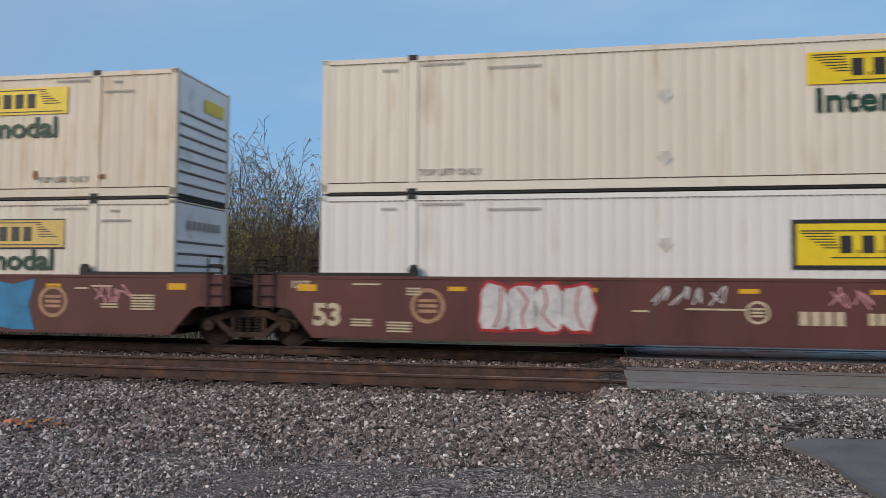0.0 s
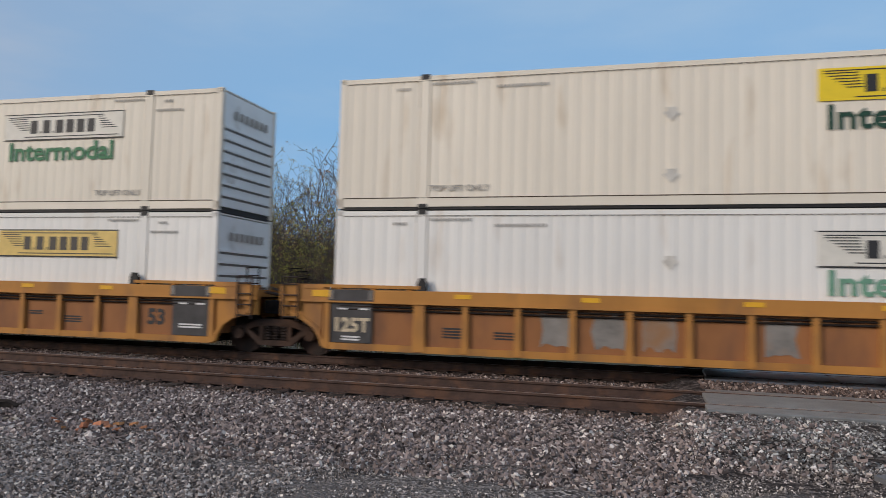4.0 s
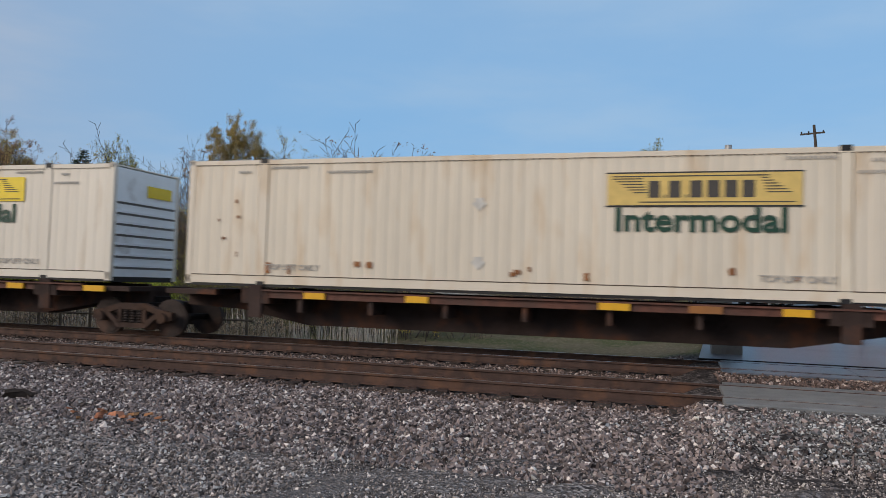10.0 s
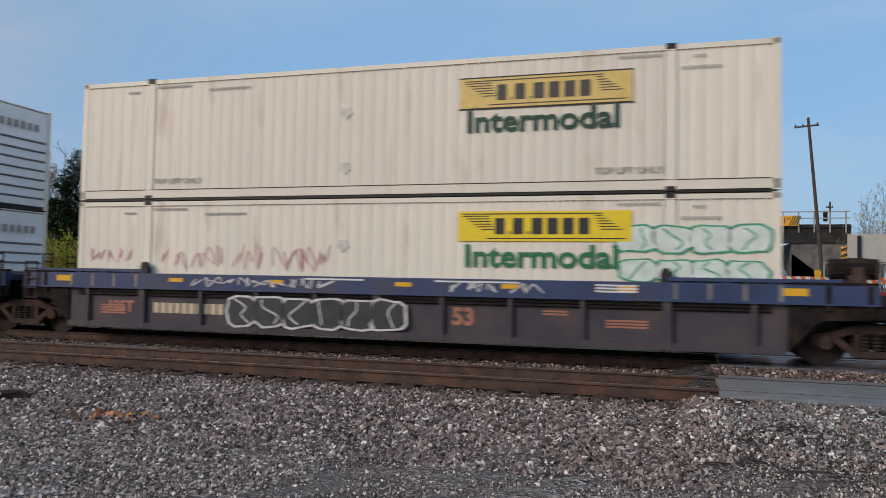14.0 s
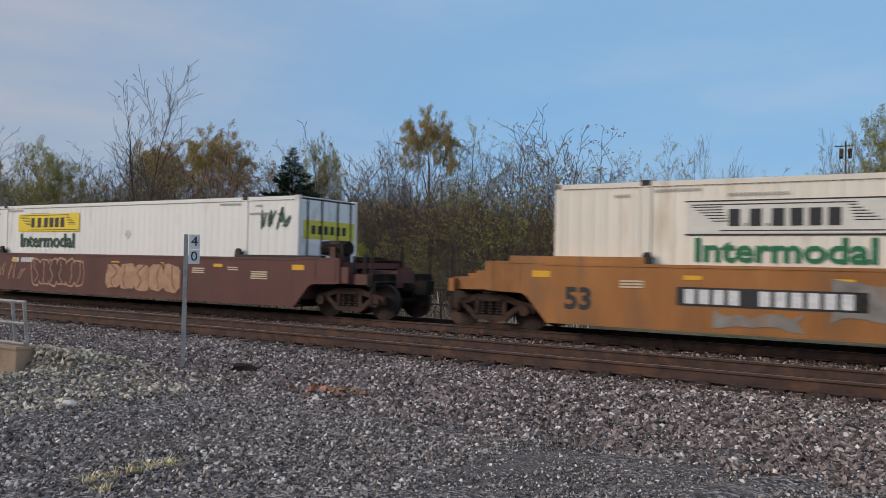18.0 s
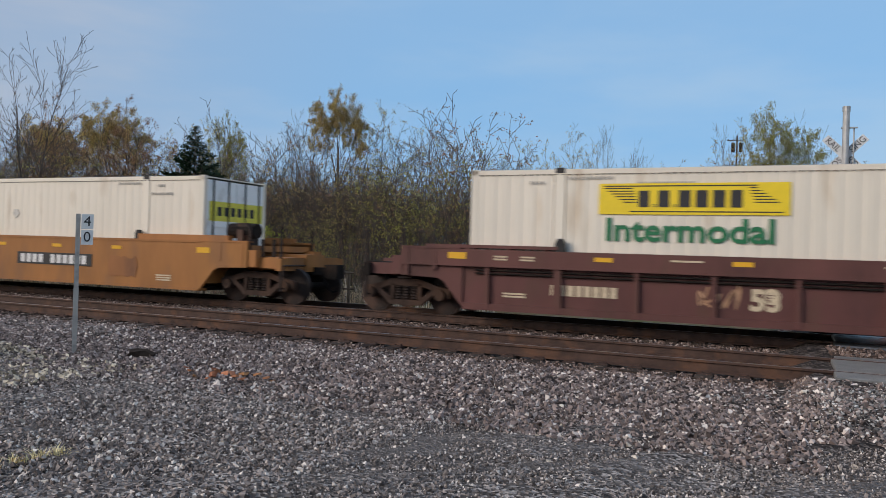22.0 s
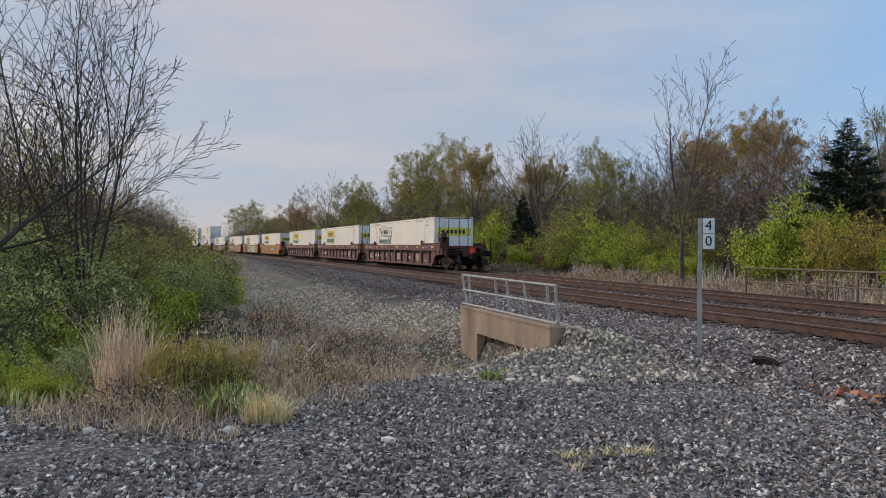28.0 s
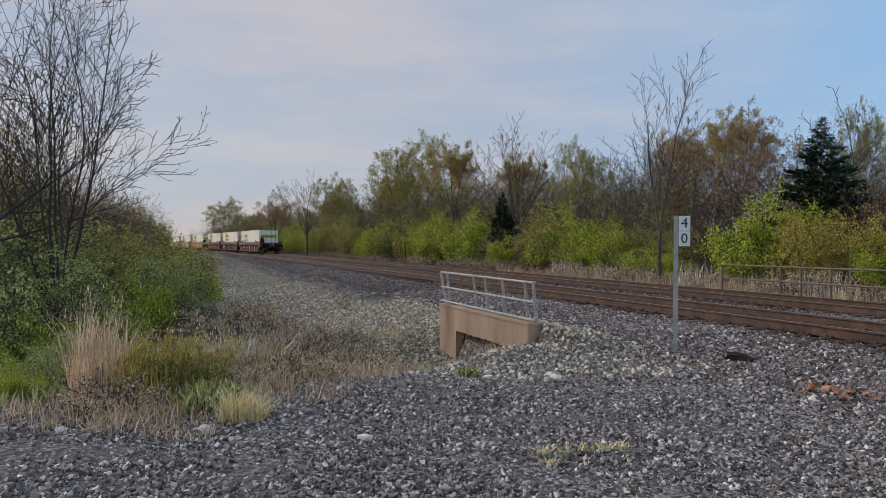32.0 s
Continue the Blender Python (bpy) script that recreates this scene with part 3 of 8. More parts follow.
    yy0, yy1 = -CW - 0.016, -CW - 0.011
    ink = M_INK if style != "f" else mat("faded_black_lettering", (0.07, 0.06, 0.05), 0.6, var=0.15)
    x = bx - 0.98
    for w in (0.26, 0.05, 0.27, 0.05, 0.28, 0.28, 0.28, 0.27):
        hgt = 0.06 if w < 0.1 else 0.33
        ob = add("letter_bar", (w, style), lambda bm: box(bm, 0, w * 0.80, yy0, yy1, -0.165, -0.165 + hgt), ink)
        ob.location = (x, 0, zb)
        x += w + 0.035
    for sgn in (-1, 1):
        fl = add("flourish", (sgn, style), lambda bm: [box(bm, *((-1.68 + i * 0.08, -1.10 + 0.02 * i) if sgn < 0 else (1.06 + i * 0.02, 1.20 + i * 0.08)), yy0, yy1, 0.20 - i * 0.055, 0.22 - i * 0.055) for i in range(6)], ink)
        fl.location = (bx, 0, zb)
    for x0, x1, z in ((-1.68, 1.20, 0.245), (-1.15, 1.66, -0.262)):
        add("rule_bar", (x0, style), lambda bm: box(bm, x0, x1, yy0, yy1, 0, 0.022), ink).location = (bx, 0, zb + z)
    if words:
        wm = {"d": M_DGREEN, "g": M_GREEN, "f": M_FGREEN}[words[0]]
        me = once(("word", words[0]), lambda: text_mesh("word", "Intermodal", 0.47, wm, 1.12, 0.035))
        ob = part("lettering", me, None, th, "green lettering that reads Intermodal")
        ob.location = (bx - 0.05, -CW - 0.010, zw)
        if style == "k":
            ob.scale = (0.84, 1, 0.84)
    me = once(("word", "top"), lambda: text_mesh("word", "TOP LIFT ONLY", 0.13, M_GREYINK, 1.05, 0.03))
    for x in (-inner + 0.80, inner - 0.80):
        ob = part("lettering", me, None, th, "small lettering that reads TOP LIFT ONLY")
        ob.location = (x, -CW - 0.008, 0.42)

    def small(bm):
        yy0, yy1 = -CW - 0.010, -CW - 0.004
        for x0, w, z in ((-inner + 0.18, 0.9, CH - 0.24), (-inner + 1.6, 1.1, CH - 0.36), (inner - 1.0, 0.85, CH - 0.24), (inner + 0.42, 0.24, CH - 0.3), (inner + 0.2, 0.7, CH - 0.52), (-inner - 0.65, 0.3, CH - 0.33)):
            x = x0
            while x < x0 + w:
                box(bm, x, x + 0.045, yy0, yy1, z, z + 0.062)
                x += 0.085
    tagged(add("small_print", 0, small, M_GREYINK, "rows of small grey print as plain bars"), kind="stuff")
    for z in (1.85, 0.62):
        def diamond(bm, z=z):
            prism(bm, [(-0.15 - 0.5 * bx * 0, z), (0, z - 0.16), (0.15, z), (0.09, z + 0.05), (0.09, z + 0.12), (-0.09, z + 0.12), (-0.09, z + 0.05)], -CW - 0.008, -CW)
        ob = add("placard_holder", z, diamond, mat("placard_grey", (0.62, 0.58, 0.52), 0.5), "small grey placard holder")
        ob.location = (-0.9 * (1 if bx > 0 else -1) * 1.0, 0, 0)
    return th


# ---------------------------------------------------------------- railcars
def wheel_mesh(bm):
    rod(bm, (0, -0.07, 0), (0, 0.07, 0), 0.457, 28)
    rod(bm, (0, -0.085, 0), (0, -0.07, 0), 0.40, 28)
    rod(bm, (0, -0.13, 0), (0, -0.08, 0), 0.12, 14)


def truck(parent, x, y0=0.0):
    """A three-piece freight truck under a car."""
    tk = part("truck", once("bolster", lambda: mesh_of("truck", made(lambda bm: (box(bm, -0.22, 0.22, -1.05, 1.05, 0.50, 0.80), rod(bm, (0, 0, 0.78), (0, 0, 0.95), 0.25, 14))), M_GREASE)), None, parent, "grimy cast-steel freight truck")
    tk.location = (x, 0, 0)

    def frame_mesh(bm):
        prism(bm, [(-1.12, 0.40), (-1.12, 0.60), (-0.80, 0.66), (-0.35, 0.80), (0.35, 0.80), (0.80, 0.66), (1.12, 0.60), (1.12, 0.40), (0.80, 0.40), (0.72, 0.54), (0.40, 0.64), (-0.40, 0.64), (-0.72, 0.54), (-0.80, 0.40)], -1.13, -0.98)
        prism(bm, [(-0.78, 0.52), (-0.40, 0.20), (0.40, 0.20), (0.78, 0.52), (0.66, 0.56), (0.33, 0.32), (-0.33, 0.32), (-0.66, 0.56)], -1.13, -0.98)
        for s in (-1, 1):
            box(bm, *sorted((s * 0.30, s * 0.40)), -1.13, -0.98, 0.30, 0.70)
            rod(bm, (s * 0.89, -1.22, 0.46), (s * 0.89, -0.95, 0.46), 0.125, 12)
    fm = once("side_frame", lambda: mesh_of("side_frame", made(frame_mesh), mat("side_frame_grime", (0.070, 0.046, 0.037), 0.8, 0.2, var=0.3, scale=5, stain=(0.10, 0.055, 0.035), stain_amt=0.4)))
    for s in (0, 180):
        f = part("side_frame", fm, None, tk)
        f.rotation_euler = (0, 0, radians(s))

    def spring_mesh(bm):
        rings = []
        for k in range(11):
            r = 0.085 if k % 2 else 0.055
            rings.append([bm.verts.new((r * math.cos(a), r * math.sin(a), 0.32 + k * 0.032)) for a in np.linspace(0, 2 * math.pi, 8, endpoint=False)])
        for a, c in zip(rings, rings[1:]):
            for q in range(8):
                bm.faces.new((a[q], a[(q + 1) % 8], c[(q + 1) % 8], c[q]))
    sm = once("spring", lambda: mesh_of("spring", made(spring_mesh), M_WHEEL))
    for y in (-1.06, 1.06):
        for xx in (-0.2, 0.0, 0.2):
            part("spring", sm, None, tk).location = (xx, y, 0)
    wm = once("wheel", lambda: mesh_of("wheel", made(wheel_mesh), M_WHEEL))
    for sx in (-0.89, 0.89):
        for s in (0, 180):
            w = part("wheel", wm, None, tk, "rusty steel wheel")
            w.location = (sx, -GAUGE if s == 0 else GAUGE, 0.457)
            w.rotation_euler = (0, 0, radians(s))
        a = part("axle", once("axle", lambda: mesh_of("axle", made(lambda bm: rod(bm, (0, -0.75, 0.457), (0, 0.75, 0.457), 0.085, 10)), M_GREASE)), None, tk)
        a.location = (sx, 0, 0)
    return tk


HALF = 8.08     # half of the well


def well_car(xc, style, paint, ends, seed=0, marks=(), joints=(9.72, 9.72)):
    """One unit of a well car; ends: 'j' shared truck, 'c' coupler, for the leading (-x) and trailing (+x) end."""
    names = {"smooth": "smooth-sided", "posts": "post-sided", "chord": "top-chord"}
    pn = {"brown": (M_BROWN, M_BROWN), "orange": (M_ORANGE, M_ORANGE), "yellow": (M_YELLOW, M_YRUST), "rustorange": (M_REDORANGE, M_REDBROWN), "blue": (M_BLUE, M_BLUEWEB)}[paint]
    word = {"brown": "rusty brown", "orange": "weathered orange", "yellow": "dirty yellow", "rustorange": "rust-orange", "blue": "navy blue"}[paint]
    th = thing("well_car", f"{word} {names[style]} steel well car of a container train", "railcar", group="train cars")
    MOVING.append((th, xc, 0.0))
    pm, wm = pn
    pp = {"blue": M_BLUEWEB}.get(paint, pm)
    Y = 1.50
    top = 1.52

    def add(name, fn, material, label="", parent=None, key=None):
        me = once((name, style, paint, key), lambda: mesh_of(name, made(fn), material)) if key is not None else mesh_of(name, made(fn), material)
        return part(name, me, None, parent or th, label)

    edge = 0.10 if style == "posts" else 0.0
    out = [(-HALF - edge, 0.27), (HALF + edge, 0.27), (HALF + edge, top), (-HALF - edge, top)]
    reach = [joints[i] - 0.30 if ends[i] == "j" else HALF + 1.50 for i in (0, 1)]
    ends_mat = {"orange": M_ENDDARK, "blue": M_GREASE}.get(paint, wm if style == "smooth" else pm)
    for s in (-1, 1):
        if style == "smooth":
            add("side_wall", lambda bm: prism(bm, out, *sorted((s * Y, s * (Y - 0.10)))), wm, key=("s", s))
            add("top_flange", lambda bm: box(bm, -HALF - 0.05, HALF + 0.05, *sorted((s * (Y + 0.015), s * (Y - 0.12))), top - 0.03, top + 0.03), wm, key=("tf", s))
            add("bottom_flange", lambda bm: box(bm, -HALF, HALF, *sorted((s * (Y + 0.02), s * (Y - 0.3))), 0.25, 0.31), wm, key=("bf", s))
        else:
            inset = 0.10
            add("side_wall", lambda bm: prism(bm, out, *sorted((s * (Y - inset), s * (Y - inset - 0.05)))), wm, key=("s", s))
            zc = top - (0.26 if style == "posts" else 0.34)
            add("top_chord", lambda bm: (box(bm, -reach[0], reach[1], *sorted((s * Y, s * (Y - 0.16))), zc, top), box(bm, -reach[0], reach[1], *sorted((s * (Y + 0.02), s * (Y - 0.16))), zc - 0.03, zc + 0.005)), pm, key=("c", s, *reach))
            add("bottom_chord", lambda bm: box(bm, -HALF + 0.02, HALF - 0.02, *sorted((s * (Y - 0.02), s * (Y - 0.3))), 0.22, 0.36), pp, key=("b", s))
            if style == "posts":
                xs = [-8.06, -5.95, -4.95, -3.85, -2.75, -1.65, -0.55, 0.55, 1.65, 2.75, 3.85, 4.95, 5.95, 8.06]
                wd = 0.075
            else:
                xs = [-7.5, -5.95, -4.35, -2.9, -1.45, 0.0, 1.45, 2.9, 4.35, 5.95, 7.5]
                wd = 0.05
            for i, x in enumerate(xs):
                w = wd * (1.9 if abs(abs(x) - 5.95) < 0.06 or (x == 0.0) else 1.0)
                add("side_post", lambda bm: prism(bm, [(-w, 0.24), (w, 0.24), (w * 0.8, zc), (-w * 0.8, zc)], *sorted((s * (Y - 0.005), s * (Y - inset - 0.02)))), pp, key=("p", s, round(w, 3))).location = (x, 0, 0)
            # pipe run along the web
            add("brake_pipe", lambda bm: [rod(bm, (-HALF + 0.3, s * (Y - 0.06), z), (HALF - 0.3, s * (Y - 0.06), z), 0.022, 6) for z in (zc - 0.10, zc - 0.17)], M_GREASE, key=("pipe", s))
    for x in (-HALF + 0.05, -6.1, -0.18, 5.8, HALF - 0.4):
        add("floor_beam", lambda bm: box(bm, 0, 0.35, -Y + 0.1, Y - 0.1, 0.24, 0.34), M_GREASE, key="floor").location = (x, 0, 0)
    for s, kind in ((-1, ends[0]), (1, ends[1])):
        # end bulkhead, deck over the truck
        add("end_bulkhead", lambda bm: box(bm, *sorted((s * (HALF + 0.12), s * (HALF + 0.22))), -Y + 0.12, Y - 0.12, 0.45, 1.45), wm, key=("e", s))
        far = reach[s > 0] - 0.05 if kind == "j" else HALF + 2.55
        xe, own = reach[s > 0], (M_ORANGE if paint == "orange" and kind == "c" else ends_mat)
        arch = [(HALF + 0.10, 0.27), (HALF + 0.16, 0.45), (HALF + 0.30, 0.65), (HALF + 0.52, 0.80), (HALF + 0.85, 0.89)] if style == "posts" else [(HALF, 0.27), (HALF + 0.46, 0.80), (HALF + 0.60, 0.87)]
        zin = top if style == "smooth" else top - 0.25
        yo0 = Y if style == "smooth" else Y - 0.05
        for e in (-1, 1):
            add("end_panel", lambda bm: prism(bm, [(s * x, z) for x, z in arch + [(xe, 0.90), (xe, zin), (arch[0][0], zin)]], *sorted((e * yo0, e * (yo0 - 0.09)))), own, "grimy side plate over the truck" if own in (M_ENDDARK, M_GREASE) else "", key=("ep", s, e, xe, kind))
            if style == "posts":
                rim = [(s * x, z) for x, z in arch] + [(s * (x - 0.07 + 0.07 * max(0, i - 2)), z + 0.035 * i) for i, (x, z) in reversed(list(enumerate(arch)))]
                add("arch_flange", lambda bm: prism(bm, rim, *sorted((e * (Y - 0.01), e * (Y - 0.08)))), pm, key=("af", s, e))
            for xr, zr0 in ((0.62, 1.05), (xe - HALF - 0.20, 0.93)):
                add("end_stiffener", lambda bm: box(bm, *sorted((s * (HALF + xr), s * (HALF + xr + 0.09))), *sorted((e * (Y + 0.012), e * (Y - 0.10))), zr0, top - 0.02), own, key=("es", s, e, xr, kind))
            add("end_cap", lambda bm: box(bm, *sorted((s * (HALF + 0.05), s * xe)), *sorted((e * (Y + 0.012), e * (Y - 0.22))), top, top + 0.045), own, key=("ec", s, e, xe, kind))
        add("end_deck", lambda bm: (box(bm, *sorted((s * (HALF + 0.2), s * (xe - 0.06))), -Y + 0.12, Y - 0.12, 1.30, 1.46), box(bm, *sorted((s * (HALF + 0.2), s * far)), -0.42, 0.42, 0.82, 1.26)), pm if own is not M_ENDDARK else M_ENDDARK, key=("d", s, kind, xe))
        for e in (-1, 1):
            add("guide_rail", lambda bm: (box(bm, *sorted((s * 5.95, s * (HALF + 0.9))), *sorted((e * (Y - 0.01), e * (Y - 0.20))), top if paint == "orange" else top + 0.03, top + (0.17 if paint == "orange" else 0.10)),
                [box(bm, x - 0.05, x + 0.05, *sorted((e * (Y - 0.03), e * (Y - 0.14))), top, top + 0.05) for x in (s * 6.2, s * 7.0, s * 7.8, s * 8.4)]), pm if style != "smooth" else M_BLACK if paint == "brown" else pm, key=("g", s, e))
            add("container_guide", lambda bm: (box(bm, s * 5.92 - 0.10, s * 5.92 + 0.10, *sorted((e * (Y - 0.02), e * (Y - 0.16))), top, top + 0.16), prism(bm, [(s * 5.92 - 0.10, top + 0.16), (s * 5.92 + 0.10, top + 0.16), (s * 5.92 + 0.05, top + 0.27), (s * 5.92 - 0.05, top + 0.27)], *sorted((e * (Y - 0.02), e * (Y - 0.12))))), M_BLACK, "black steel container guide", key=("cg", s, e))
        if kind == "c":
            add("end_platform", lambda bm: (box(bm, *sorted((s * (HALF + 0.9), s * (HALF + 2.5))), -1.25, 1.25, 1.12, 1.18), box(bm, *sorted((s * (HALF + 2.35), s * (HALF + 2.5))), -1.45, 1.45, 0.85, 1.15)), M_GREASE if paint in ("brown", "blue") else wm, key=("pl", s))
            for e in (-1, 1):
                add("end_sill", lambda bm: (box(bm, *sorted((s * (HALF + 1.48), s * (HALF + 2.48))), *sorted((e * 1.32, e * 1.18)), 0.90, 1.16), box(bm, *sorted((s * (HALF + 1.48), s * (HALF + 1.75))), *sorted((e * 1.46, e * 1.10)), 0.92, 1.34)), own if paint != "brown" else M_BROWN, key=("esl", s, e))
                add("uncoupling_bar", lambda bm: (rod(bm, (s * (HALF + 2.52), e * 0.15, 0.98), (s * (HALF + 2.56), e * 1.42, 0.98), 0.018, 6), rod(bm, (s * (HALF + 2.56), e * 1.42, 0.98), (s * (HALF + 2.56), e * 1.42, 0.62), 0.018, 6)), M_WHEEL, key=("ub", s, e))
            add("air_hose", lambda bm: [rod(bm, (s * (HALF + 2.55 + 0.13 * i), 0.28, z), (s * (HALF + 2.55 + 0.13 * (i + 1)), 0.26, z2), 0.026, 6) for i, (z, z2) in enumerate(((0.78, 0.52), (0.52, 0.36), (0.36, 0.30), (0.30, 0.34)))], M_GREASE, "black rubber air hose", key=("ah", s))
            add("coupler", lambda bm: (box(bm, *sorted((s * (HALF + 2.4), s * (HALF + 3.05))), -0.09, 0.09, 0.74, 0.94), box(bm, *sorted((s * (HALF + 2.95), s * (HALF + 3.3))), -0.17, 0.17, 0.66, 1.02)), M_GREASE, "rusty knuckle coupler", key=("k", s))
            for e in (-1, 1):
                add("end_post", lambda bm: rod(bm, (s * (HALF + 2.45), e * 1.38, 0.35), (s * (HALF + 2.45), e * 1.38, 1.95), 0.035, 6), M_WHEEL, key=("gi", s, e))
                add("end_post", lambda bm: rod(bm, (s * (HALF + 1.5), e * 1.38, 1.1), (s * (HALF + 1.5), e * 1.38, 1.95), 0.035, 6), M_WHEEL, key=("gj", s, e))
                add("step", lambda bm: rod(bm, (s * (HALF + 2.45), e * 1.0, 0.42), (s * (HALF + 2.45), e * 1.38, 0.42), 0.02, 6), M_WHEEL, key=("gk", s, e))
            truck(th, s * (HALF + 1.55))
            if s == 1:
                add("brake_stand", lambda bm: (box(bm, HALF + 1.02, HALF + 1.34, -1.30, -0.85, 1.15, 2.02), box(bm, HALF + 1.08, HALF + 1.26, -1.38, -1.28, 1.45, 1.85)), M_WHEEL, "rusty brake stand on the end platform", key="bs")
                add("air_reservoir", lambda bm: rod(bm, (HALF + 0.72, -1.15, 1.82), (HALF + 1.55, -1.15, 1.82), 0.19, 12), M_GREASE, "dark round air reservoir", key="ar")
                for x in (1.75, 2.1):
                    add("platform_post", lambda bm: rod(bm, (HALF + x, -1.2, 1.15), (HALF + x, -1.2, 1.62), 0.045, 6), M_WHEEL, key=("pp", x))
        else:
            add("joint_casting", lambda bm: (box(bm, *sorted((s * (xe - 0.2), s * (xe + 0.30))), -0.34, 0.34, 0.86, 1.38), box(bm, *sorted((s * (xe - 0.1), s * (xe + 0.30))), -0.95, 0.95, 0.92, 1.22)), M_GREASE, "grimy articulation casting", key=("jc", s, xe))
            add("cross_pipe", lambda bm: (rod(bm, (s * (xe - 0.1), -1.0, 1.42), (s * (xe + 0.30), -0.8, 1.34), 0.035, 6), rod(bm, (s * (xe - 0.1), -0.6, 1.50), (s * (xe + 0.30), -0.5, 1.40), 0.03, 6)), M_WHEEL, "rusty brake pipe across the joint", key=("cp", s, xe))
            for e in (-1, 1):
                add("end_ladder", lambda bm: [rod(bm, (s * (HALF + 0.72), e * 1.25, 1.45), (s * (HALF + 0.72), e * 1.25, 1.98), 0.02, 6), rod(bm, (s * (HALF + 1.02), e * 1.25, 1.45), (s * (HALF + 1.02), e * 1.25, 1.98), 0.02, 6)]
                    + [rod(bm, (s * (HALF + 0.72), e * 1.25, z), (s * (HALF + 1.02), e * 1.25, z), 0.015, 6) for z in (1.6, 1.78, 1.96)], M_GREASE, key=("la", s, e))
            for e in (-1, 1):
                add("side_ladder", lambda bm: [rod(bm, (s * (xe - q), e * (Y + 0.05), 0.80), (s * (xe - q), e * (Y + 0.05), 1.78), 0.020, 6) for q in (0.10, 0.46)]
                    + [rod(bm, (s * (xe - 0.10), e * (Y + 0.05), z), (s * (xe - 0.46), e * (Y + 0.05), z), 0.016, 6) for z in (0.88, 1.12, 1.36, 1.60, 1.76)], M_WHEEL, "rusty steel ladder", key=("sl", s, e, xe))
            if s == 1:
                truck(th, joints[1])
    # reflector strips and painted figures
    zr = {"smooth": 1.30, "posts": 1.42, "chord": 1.38}[style]
    yo = {"smooth": -Y - 0.004, "posts": -Y - 0.004, "chord": -Y - 0.004}[style]
    for x, w in ((-8.2, 0.42), (-5.0, 0.36), (-2.4, 0.36), (0.6, 0.36), (2.9, 0.36), (5.2, 0.36), (8.2, 0.42)):
        hgt = 0.14 if abs(x) > 8 else 0.09
        add("reflector", lambda bm: box(bm, -w / 2, w / 2, yo - 0.004, yo + 0.01, -hgt / 2, hgt / 2), M_REFL, "yellow reflective strip", key=("r", w)).location = (x, 0, zr)
    yw = yo if style == "smooth" else -Y + 0.10 - 0.006
    for body, x, z, size, colour in marks:
        m = {"c": M_CREAMINK, "w": M_WHITEINK, "k": M_INK, "r": mat("maroon_lettering", (0.16, 0.03, 0.02), 0.6), "s": mat("salmon_lettering", (0.42, 0.17, 0.10), 0.6)}[colour]
        if body[0] == "|":        # a row of plain bars
            n = len(body)
            def fn(bm, n=n, size=size):
                for i in range(n):
                    box(bm, (i - n / 2) * size * 0.8, (i - n / 2) * size * 0.8 + size * 0.6, -0.003, 0.003, -size / 2, size / 2)
            me = mesh_of("mark", made(fn), m)
        else:
            me = once(("mark", body, size, colour), lambda: text_mesh("mark", body, size, m, 1.0, 0.05))
        ob = part("lettering", me, None, th, f"stencilled lettering that reads {body}" if body[0] != "|" else "stencilled marks as plain bars")
        ob.location = (x, -1.465 if style == "posts" and body == "125T" else yw, z)
    return th


